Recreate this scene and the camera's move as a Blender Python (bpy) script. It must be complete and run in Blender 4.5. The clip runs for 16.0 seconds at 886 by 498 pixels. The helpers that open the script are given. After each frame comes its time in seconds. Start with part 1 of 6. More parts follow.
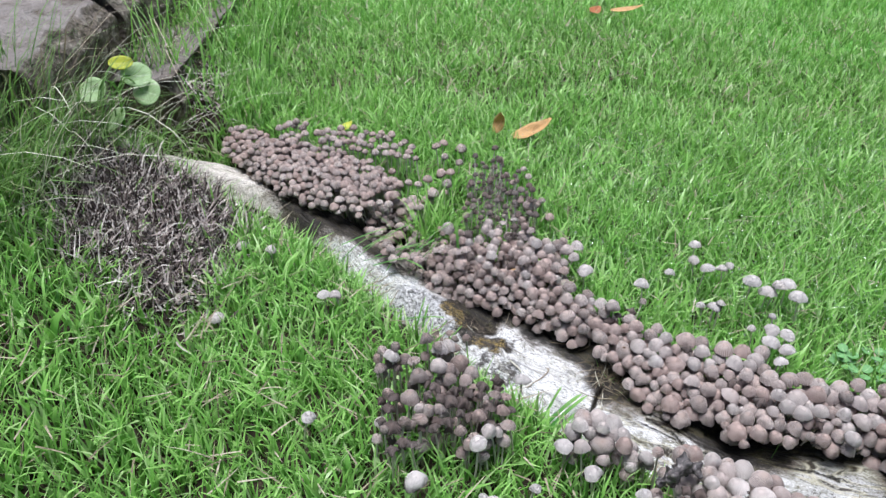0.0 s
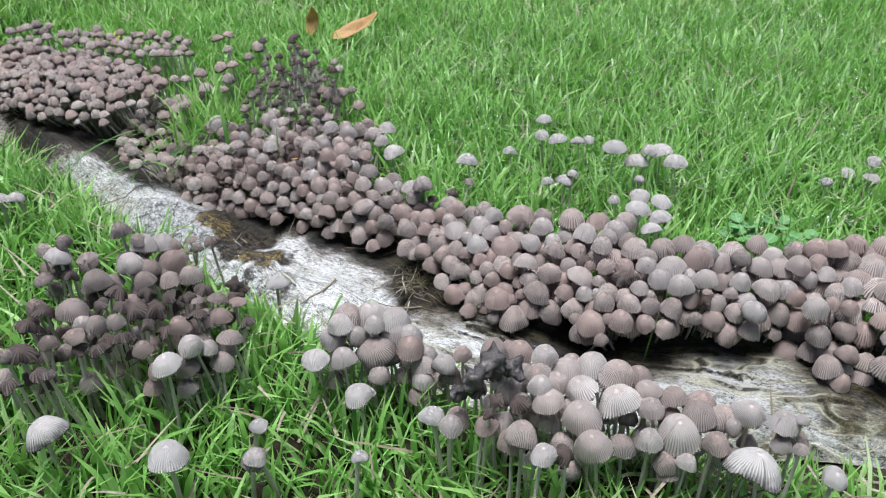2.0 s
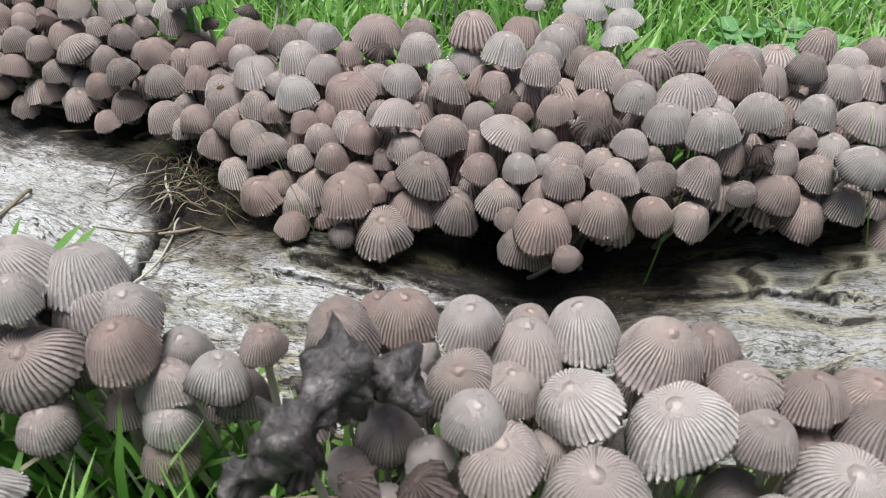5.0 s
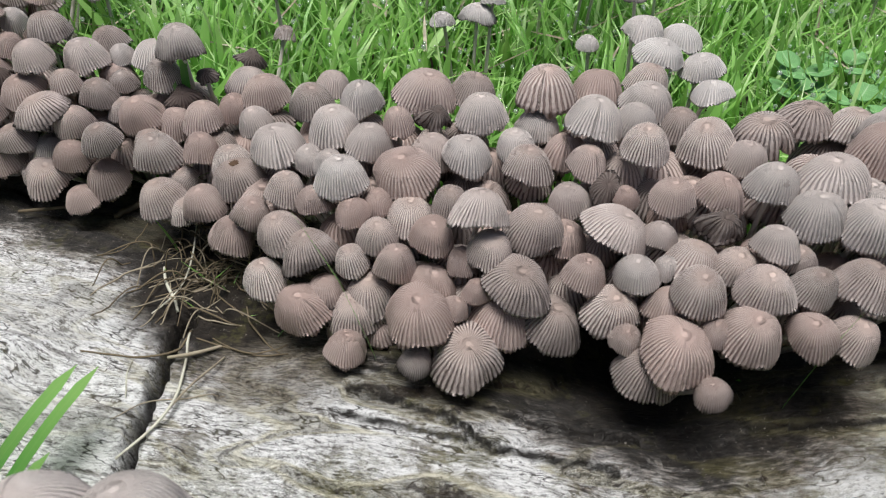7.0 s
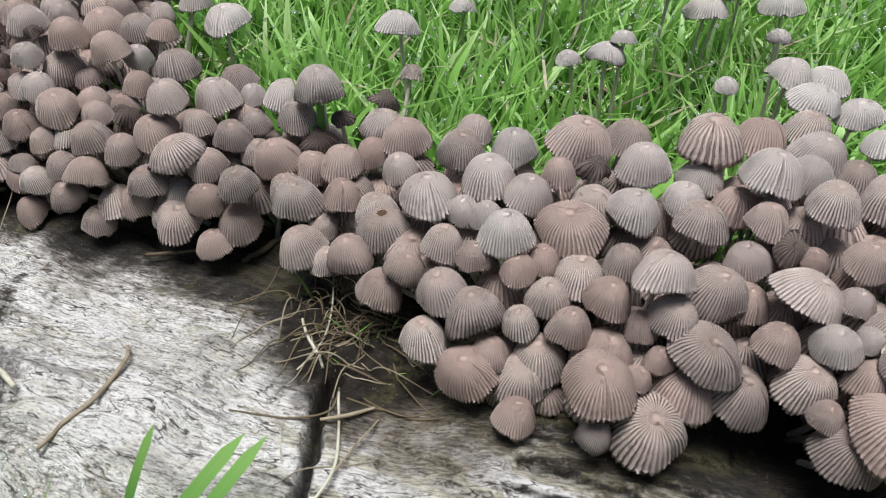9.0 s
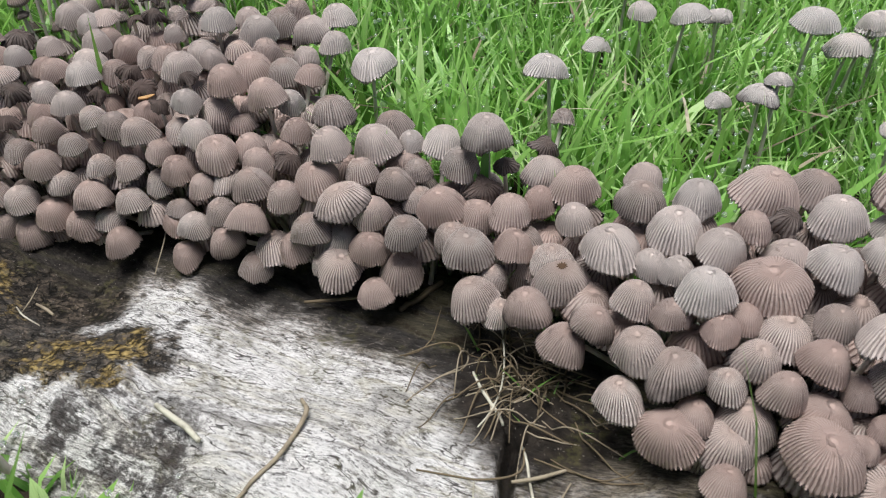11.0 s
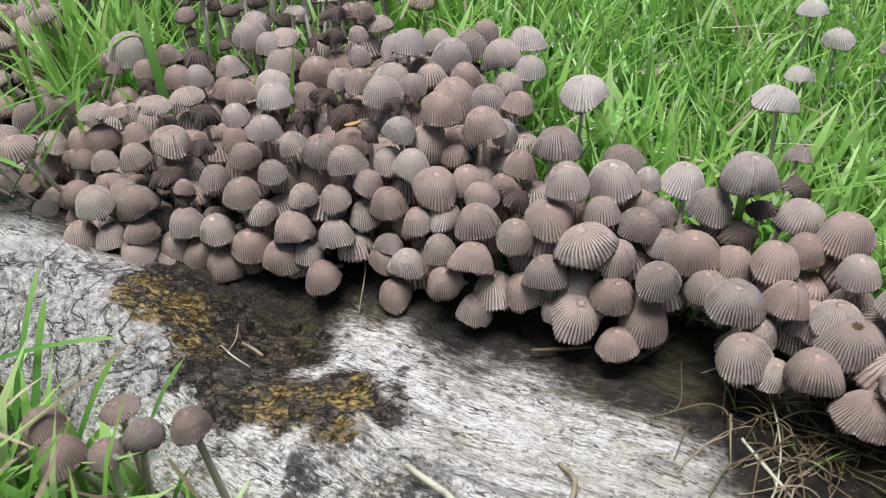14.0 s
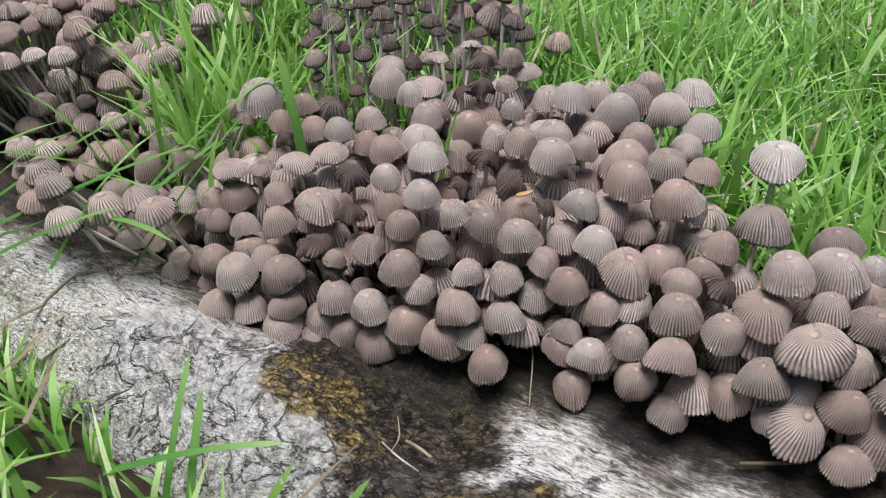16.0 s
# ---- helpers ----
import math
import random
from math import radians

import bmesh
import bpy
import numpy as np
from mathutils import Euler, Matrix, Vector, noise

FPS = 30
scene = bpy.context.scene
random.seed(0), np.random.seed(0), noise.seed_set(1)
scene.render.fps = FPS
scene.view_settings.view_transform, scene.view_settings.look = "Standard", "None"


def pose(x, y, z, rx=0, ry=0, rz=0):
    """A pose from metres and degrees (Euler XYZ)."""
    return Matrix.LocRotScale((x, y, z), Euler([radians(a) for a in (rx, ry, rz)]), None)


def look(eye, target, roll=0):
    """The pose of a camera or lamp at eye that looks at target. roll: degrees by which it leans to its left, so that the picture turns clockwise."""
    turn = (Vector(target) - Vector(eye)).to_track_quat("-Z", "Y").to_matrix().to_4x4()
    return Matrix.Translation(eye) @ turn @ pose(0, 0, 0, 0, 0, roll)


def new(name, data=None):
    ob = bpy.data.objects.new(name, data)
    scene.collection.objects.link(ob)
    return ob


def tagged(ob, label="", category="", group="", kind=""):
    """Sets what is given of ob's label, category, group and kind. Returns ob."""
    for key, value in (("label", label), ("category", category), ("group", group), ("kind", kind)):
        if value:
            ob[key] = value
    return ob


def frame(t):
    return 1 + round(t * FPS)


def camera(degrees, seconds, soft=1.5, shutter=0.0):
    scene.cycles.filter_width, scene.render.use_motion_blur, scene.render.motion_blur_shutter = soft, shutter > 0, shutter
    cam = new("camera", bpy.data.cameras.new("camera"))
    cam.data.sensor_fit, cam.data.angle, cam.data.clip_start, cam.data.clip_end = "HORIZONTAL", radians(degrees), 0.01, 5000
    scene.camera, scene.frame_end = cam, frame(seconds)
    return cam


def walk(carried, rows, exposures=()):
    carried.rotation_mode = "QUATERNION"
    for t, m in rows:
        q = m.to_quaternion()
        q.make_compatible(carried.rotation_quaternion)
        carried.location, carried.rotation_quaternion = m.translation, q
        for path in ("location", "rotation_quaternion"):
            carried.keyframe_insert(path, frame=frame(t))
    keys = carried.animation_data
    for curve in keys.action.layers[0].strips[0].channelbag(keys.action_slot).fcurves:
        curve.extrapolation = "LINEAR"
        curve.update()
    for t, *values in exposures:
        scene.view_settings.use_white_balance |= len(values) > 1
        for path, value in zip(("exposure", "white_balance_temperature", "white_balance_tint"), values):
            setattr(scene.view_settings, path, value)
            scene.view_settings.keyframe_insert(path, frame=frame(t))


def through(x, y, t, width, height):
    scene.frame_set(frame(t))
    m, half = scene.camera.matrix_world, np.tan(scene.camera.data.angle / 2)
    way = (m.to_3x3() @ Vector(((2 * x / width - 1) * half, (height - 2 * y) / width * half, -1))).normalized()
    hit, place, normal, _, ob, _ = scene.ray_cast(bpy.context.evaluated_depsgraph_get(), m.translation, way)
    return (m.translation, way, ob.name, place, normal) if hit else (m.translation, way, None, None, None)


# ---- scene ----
from mathutils.bvhtree import BVHTree

# ---------------------------------------------------------------- camera
cam = camera(60.0, 16.0, soft=1.1)
cam.data.dof.use_dof, cam.data.dof.focus_distance, cam.data.dof.aperture_fstop = True, 0.27, 52.0
PATH = [
    (0, (0.01249, 0.01755, 0.50097), (-0.0191, 1.6429, -0.6641), -0.89),
    (0.5, (0.04591, 0.02402, 0.41446), (0.0046, 1.6886, -0.6935), -1.59),
    (1, (0.06514, 0.04068, 0.38068), (0.087, 1.7165, -0.7107), -2.14),
    (1.5, (0.09786, 0.09009, 0.34135), (0.1915, 1.7605, -0.7546), -2.07),
    (2, (0.12686, 0.11911, 0.29546), (0.2759, 1.7726, -0.8198), -2.05),
    (2.5, (0.14063, 0.1466, 0.26204), (0.3202, 1.7804, -0.8775), -2.33),
    (3, (0.14985, 0.1784, 0.2445), (0.3513, 1.7924, -0.9193), -2.51),
    (3.5, (0.15964, 0.19624, 0.22519), (0.3888, 1.785, -0.9679), -2.87),
    (3.7, (0.16211, 0.20377, 0.2107), (0.4016, 1.7792, -0.9979), -3.13),
    (5.8, (0.15867, 0.32514, 0.15809), (0.7173, 1.6762, -1.2066), 1.61),
    (6, (0.15495, 0.32991, 0.15701), (0.7266, 1.6763, -1.207), 1.75),
    (6.5, (0.15148, 0.33696, 0.15752), (0.7506, 1.678, -1.2), 2.16),
    (7, (0.14437, 0.34552, 0.15749), (0.7444, 1.6962, -1.19), 2.04),
    (7.5, (0.13763, 0.35217, 0.15736), (0.7341, 1.7176, -1.1767), 2.07),
    (8, (0.1335, 0.35482, 0.15677), (0.7097, 1.7264, -1.1799), 1.74),
    (8.5, (0.1256, 0.36386, 0.15833), (0.6928, 1.752, -1.1651), 1.70),
    (9, (0.11994, 0.36971, 0.15736), (0.6678, 1.7719, -1.1593), 1.27),
    (9.5, (0.11005, 0.37722, 0.16073), (0.6303, 1.811, -1.133), 0.59),
    (10, (0.10321, 0.38072, 0.16088), (0.5983, 1.8284, -1.1272), -0.19),
    (12.5, (0.07126, 0.4054, 0.15859), (0.4982, 1.9088, -1.0894), -0.84),
    (13, (0.06275, 0.41121, 0.15887), (0.479, 1.9176, -1.0891), -0.95),
    (13.5, (0.05013, 0.41623, 0.15637), (0.4617, 1.927, -1.0879), -0.88),
    (14, (0.04414, 0.42078, 0.15689), (0.4432, 1.9329, -1.0897), -0.94),
    (14.5, (0.03798, 0.42788, 0.15801), (0.4249, 1.9449, -1.0866), -0.86),
    (15, (0.02532, 0.43989, 0.1574), (0.3902, 1.9665, -1.0821), -1.00),
    (15.5, (0.0206, 0.44598, 0.15729), (0.3648, 1.9799, -1.0791), -1.11),
    (16, (0.01544, 0.45796, 0.15879), (0.3361, 2.0034, -1.0695), -1.41),
]
EXPOSURES = [(0.0, 0.78, 5800, 11), (2.0, 0.64, 5820, 8), (3.7, 0.53, 5950, 8), (6.0, 0.48, 6200, 8), (16.0, 0.57, 6300, 11)]
walk(cam, [(t, look(eye, target, roll)) for t, eye, target, roll in PATH], EXPOSURES)

# ---------------------------------------------------------------- sky and sun: a bright overcast day
SUN_UP, SUN_ROUND = 85.0, 300.0
world = bpy.data.worlds.new("sky")
scene.world = world
world.use_nodes = True
wn = world.node_tree.nodes
wl = world.node_tree.links
sky = wn.new("ShaderNodeTexSky")
sky.sky_type = "NISHITA"
sky.sun_disc = False
sky.sun_elevation = radians(SUN_UP)
sky.sun_rotation = radians(SUN_ROUND)
sky.air_density = 1.0
sky.dust_density = 6.0
sky.ozone_density = 0.6
wn["Background"].inputs["Strength"].default_value = 0.05
wl.new(sky.outputs["Color"], wn["Background"].inputs["Color"])
sun_data = bpy.data.lights.new("sun", "SUN")
sun_data.energy = 2.9
sun_data.angle = radians(36)
sun_data.color = (1.0, 0.985, 0.965)
sun = new("sun", sun_data)
SUN_DIR = Vector((math.sin(radians(SUN_ROUND)) * math.cos(radians(SUN_UP)), math.cos(radians(SUN_ROUND)) * math.cos(radians(SUN_UP)), math.sin(radians(SUN_UP))))
sun.matrix_world = look(SUN_DIR * 5, (0, 0, 0))


# ---------------------------------------------------------------- node helpers
class Mat:
    """A small builder for node materials."""

    def __init__(self, name):
        self.m = bpy.data.materials.new(name)
        self.m.use_nodes = True
        self.t = self.m.node_tree
        self.t.nodes.clear()
        self.out = self.t.nodes.new("ShaderNodeOutputMaterial")

    def node(self, kind, **props):
        n = self.t.nodes.new(kind)
        for key, value in props.items():
            setattr(n, key, value)
        return n

    def put(self, socket, value):
        if isinstance(value, bpy.types.NodeSocket):
            self.t.links.new(value, socket)
        else:
            socket.default_value = value

    def coords(self, which="Object"):
        return self.node("ShaderNodeTexCoord").outputs[which]

    def scaled(self, vector, scale):
        n = self.node("ShaderNodeMapping")
        self.put(n.inputs["Vector"], vector)
        n.inputs["Scale"].default_value = scale
        return n.outputs["Vector"]

    def noise(self, vector, scale, detail=4.0, rough=0.55, distort=0.0):
        n = self.node("ShaderNodeTexNoise")
        self.put(n.inputs["Vector"], vector)
        n.inputs["Scale"].default_value = scale
        n.inputs["Detail"].default_value = detail
        n.inputs["Roughness"].default_value = rough
        n.inputs["Distortion"].default_value = distort
        return n.outputs["Fac"]

    def voronoi(self, vector, scale, feature="F1"):
        n = self.node("ShaderNodeTexVoronoi", feature=feature)
        self.put(n.inputs["Vector"], vector)
        n.inputs["Scale"].default_value = scale
        return n.outputs["Distance"]

    def math(self, op, a, b=0.0, c=0.0):
        n = self.node("ShaderNodeMath", operation=op)
        self.put(n.inputs[0], a)
        self.put(n.inputs[1], b)
        self.put(n.inputs[2], c)
        return n.outputs[0]

    def ramp(self, fac, stops):
        n = self.node("ShaderNodeValToRGB")
        self.put(n.inputs["Fac"], fac)
        els = n.color_ramp.elements
        while len(els) < len(stops):
            els.new(0.5)
        for el, (place, colour) in zip(els, stops):
            el.position = place
            el.color = (*colour, 1) if len(colour) == 3 else colour
        return n.outputs["Color"]

    def span(self, value, a, b, lo=0.0, hi=1.0):
        n = self.node("ShaderNodeMapRange", interpolation_type="SMOOTHSTEP")
        for i, v in enumerate((value, a, b, lo, hi)):
            self.put(n.inputs[i], v)
        return n.outputs["Result"]

    def mix(self, fac, a, b, blend="MIX"):
        n = self.node("ShaderNodeMix", data_type="RGBA", blend_type=blend)
        self.put(n.inputs["Factor"], fac)
        self.put(n.inputs[6], a if isinstance(a, bpy.types.NodeSocket) else (*a, 1))
        self.put(n.inputs[7], b if isinstance(b, bpy.types.NodeSocket) else (*b, 1))
        return n.outputs[2]

    def bump(self, height, strength, distance):
        n = self.node("ShaderNodeBump")
        self.put(n.inputs["Height"], height)
        n.inputs["Strength"].default_value = strength
        n.inputs["Distance"].default_value = distance
        return n.outputs["Normal"]

    def surface(self, colour, rough=0.7, normal=None, spec=0.4, through=0.0, through_colour=None, sheen=0.0):
        p = self.node("ShaderNodeBsdfPrincipled")
        self.put(p.inputs["Base Color"], colour if isinstance(colour, bpy.types.NodeSocket) else (*colour, 1))
        self.put(p.inputs["Roughness"], rough)
        self.put(p.inputs["Specular IOR Level"], spec)
        p.inputs["Sheen Weight"].default_value = sheen
        if normal:
            self.put(p.inputs["Normal"], normal)
        shader = p.outputs[0]
        if through:
            tr = self.node("ShaderNodeBsdfTranslucent")
            c = through_colour if through_colour is not None else colour
            self.put(tr.inputs["Color"], c if isinstance(c, bpy.types.NodeSocket) else (*c, 1))
            mx = self.node("ShaderNodeMixShader")
            mx.inputs[0].default_value = through
            self.t.links.new(shader, mx.inputs[1])
            self.t.links.new(tr.outputs[0], mx.inputs[2])
            shader = mx.outputs[0]
        self.t.links.new(shader, self.out.inputs["Surface"])
        return self.m


def random_of(m, joined):
    if joined:
        return m.node("ShaderNodeNewGeometry").outputs["Random Per Island"]
    return m.node("ShaderNodeObjectInfo").outputs["Random"]


def separate(m, vector):
    n = m.node("ShaderNodeSeparateXYZ")
    m.put(n.inputs[0], vector)
    return n.outputs[0], n.outputs[1], n.outputs[2]


# ---------------------------------------------------------------- materials
def cap_material(name, joined, dark=0.0, pale=0.0):
    """Pleated cap: u counts the pleats, v runs from the crown to the rim."""
    m = Mat(name)
    uv = m.coords("UV")
    u, v, _ = separate(m, uv)
    rnd = random_of(m, joined)
    pos = m.node("ShaderNodeNewGeometry").outputs["Position"]
    wave = m.math("ADD", u, m.math("MULTIPLY", m.math("SUBTRACT", m.noise(pos, 300.0, 3.0), 0.5), 0.75))
    pleat = m.math("MULTIPLY_ADD", m.math("COSINE", m.math("MULTIPLY", wave, 2 * math.pi)), 0.5, 0.5)
    body = m.ramp(v, [(0.0, (0.40, 0.312, 0.268)), (0.12, (0.43, 0.340, 0.298)), (0.25, (0.48, 0.387, 0.342)), (0.45, (0.47, 0.386, 0.350)), (0.85, (0.455, 0.380, 0.352)), (1.0, (0.50, 0.445, 0.425))])
    blotch = m.noise(pos, 170.0, 3.0)
    fine = m.node("ShaderNodeCombineXYZ")
    m.put(fine.inputs[0], m.math("MULTIPLY", wave, 2.6))
    m.put(fine.inputs[1], m.math("MULTIPLY", v, 5.0))
    m.put(fine.inputs[2], m.math("MULTIPLY", rnd, 90.0))
    fibre = m.math("ADD", 0.5, m.math("MULTIPLY", m.math("SUBTRACT", m.noise(fine.outputs[0], 1.0, 4.0, 0.6), 0.5), m.span(v, 0.05, 0.25)))
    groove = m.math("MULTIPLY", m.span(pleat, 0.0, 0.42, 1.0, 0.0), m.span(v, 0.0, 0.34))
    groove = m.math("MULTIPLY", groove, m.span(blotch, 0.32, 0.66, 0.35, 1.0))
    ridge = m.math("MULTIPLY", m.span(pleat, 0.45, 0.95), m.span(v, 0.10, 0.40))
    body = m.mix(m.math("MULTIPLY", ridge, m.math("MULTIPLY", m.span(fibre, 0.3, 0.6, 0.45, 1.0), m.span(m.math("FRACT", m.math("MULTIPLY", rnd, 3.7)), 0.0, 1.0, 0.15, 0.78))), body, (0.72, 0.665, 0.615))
    # brown groove pigment, mixed darker to stand in for shade between the pleats
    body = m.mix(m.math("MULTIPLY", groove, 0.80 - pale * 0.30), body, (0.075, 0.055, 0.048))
    body = m.mix(m.span(fibre, 0.5, 0.72, 0.0, 0.30), body, (0.17, 0.128, 0.112))
    body = m.mix(m.span(m.noise(pos, 75.0, 3.0), 0.55, 0.70, 0.0, 0.35), body, (0.53, 0.49, 0.46))
    tone = m.span(rnd, 0.0, 1.0, 0.88 + pale * 0.2, 1.36 + pale * 0.1)
    grey = m.node("ShaderNodeCombineColor")
    for i in range(3):
        m.put(grey.inputs[i], tone)
    body = m.mix(1.0, body, grey.outputs[0], "MULTIPLY")
    if pale:
        body = m.mix(pale * 0.85, body, (0.70, 0.67, 0.64))
    rosy = m.math("FRACT", m.math("MULTIPLY", rnd, 7.31))
    body = m.mix(m.span(rosy, 0.15, 1.0, 0.0, 0.72 * (1 - pale)), body, (0.48, 0.345, 0.300))
    fleck = m.span(m.noise(pos, 2600.0, 2.0), 0.60, 0.72)
    body = m.mix(m.math("MULTIPLY", fleck, 0.4), body, (0.45, 0.41, 0.375))
    spot = m.span(m.noise(pos, 420.0, 3.0, 0.6), 0.66, 0.74)
    body = m.mix(m.math("MULTIPLY", spot, 0.4), body, (0.16, 0.11, 0.09))
    inky = m.math("FRACT", m.math("MULTIPLY", rnd, 13.7))
    ink = m.math("MULTIPLY", m.span(inky, 0.86, 0.93), m.span(m.math("ADD", v, m.math("MULTIPLY", blotch, 0.6)), 0.85, 1.25))
    body = m.mix(m.math("MULTIPLY", ink, 0.75), body, (0.05, 0.042, 0.04))
    if dark:
        body = m.mix(dark, body, (0.055, 0.042, 0.038))
    relief = m.math("ADD", m.math("ADD", m.math("MULTIPLY", groove, -1.0), m.math("MULTIPLY", fibre, 0.5)), m.math("MULTIPLY", m.noise(pos, 1500.0, 3.0), 0.35))
    return m.surface(body, 0.95 if not dark else 0.6, m.bump(relief, 0.9, 0.0011), spec=0.04)


def gill_material():
    m = Mat("gills")
    u, v, _ = separate(m, m.coords("UV"))
    line = m.math("MULTIPLY_ADD", m.math("COSINE", m.math("MULTIPLY", u, 4 * math.pi)), 0.5, 0.5)
    return m.surface(m.mix(line, (0.03, 0.023, 0.021), (0.10, 0.08, 0.073)), 0.8, spec=0.2)


def stem_material():
    m = Mat("stem")
    pos = m.node("ShaderNodeNewGeometry").outputs["Position"]
    c = m.ramp(m.noise(m.scaled(pos, (1, 1, 0.2)), 500.0), [(0.3, (0.58, 0.52, 0.45)), (0.7, (0.80, 0.76, 0.69))])
    return m.surface(c, 0.55, spec=0.35, through=0.3)


def grass_material(name, stops, through=0.35, rough=0.32):
    m = Mat(name)
    rnd = random_of(m, True)
    pos = m.node("ShaderNodeNewGeometry").outputs["Position"]
    u, v, _ = separate(m, m.coords("UV"))
    c = m.ramp(rnd, stops)
    patch = m.noise(pos, 7.0, 3.0)
    c = m.mix(m.span(patch, 0.4, 0.65, 0.0, 0.35), c, (0.20, 0.43, 0.07))
    c = m.mix(m.math("MULTIPLY", m.span(m.noise(pos, 45.0, 3.0), 0.58, 0.72), 0.14), c, (0.22, 0.25, 0.08))
    rib = m.math("ABSOLUTE", m.math("SUBTRACT", u, 0.5))
    c = m.mix(m.span(rib, 0.0, 0.1, 0.22, 0.0), c, (0.25, 0.36, 0.10))
    vein = m.math("MULTIPLY_ADD", m.math("COSINE", m.math("MULTIPLY", u, 38.0)), 0.5, 0.5)
    # lighter tips: the light that blade ends catch, put into the colour
    c = m.mix(m.span(v, 0.3, 1.0, 0.0, 0.34), c, (0.52, 0.78, 0.24))
    lit = m.mix(0.45, c, (0.30, 0.57, 0.09))
    return m.surface(c, rough, m.bump(vein, 0.25, 0.0002), spec=0.6, through=through, through_colour=lit)


def dry_material(name, stops, rough=0.75, through=0.15):
    m = Mat(name)
    rnd = random_of(m, True)
    pos = m.node("ShaderNodeNewGeometry").outputs["Position"]
    c = m.ramp(rnd, stops)
    c = m.mix(m.span(m.noise(pos, 260.0, 3.0), 0.45, 0.7, 0.0, 0.5), c, (0.10, 0.075, 0.05))
    return m.surface(c, rough, spec=0.25, through=through)


def soil_material():
    m = Mat("soil")
    pos = m.coords("Object")
    c = m.ramp(m.noise(pos, 90.0, 8.0, 0.65), [(0.3, (0.018, 0.013, 0.009)), (0.55, (0.05, 0.036, 0.024)), (0.75, (0.12, 0.09, 0.06))])
    far = m.node("ShaderNodeVectorMath", operation="LENGTH")
    centre = m.node("ShaderNodeVectorMath", operation="SUBTRACT")
    m.put(centre.inputs[0], pos)
    centre.inputs[1].default_value = (0.15, 0.70, 0.0)
    m.put(far.inputs[0], centre.outputs[0])
    lawn = m.ramp(m.noise(pos, 14.0, 6.0, 0.7), [(0.3, (0.07, 0.20, 0.03)), (0.55, (0.14, 0.38, 0.07)), (0.75, (0.26, 0.52, 0.13))])
    c = m.mix(m.span(m.math("ADD", far.outputs["Value"], m.math("MULTIPLY", m.noise(pos, 9.0, 4.0), 0.3)), 0.75, 1.05), c, lawn)
    h = m.noise(pos, 240.0, 6.0, 0.7)
    return m.surface(c, 0.85, m.bump(h, 0.8, 0.004), spec=0.25)


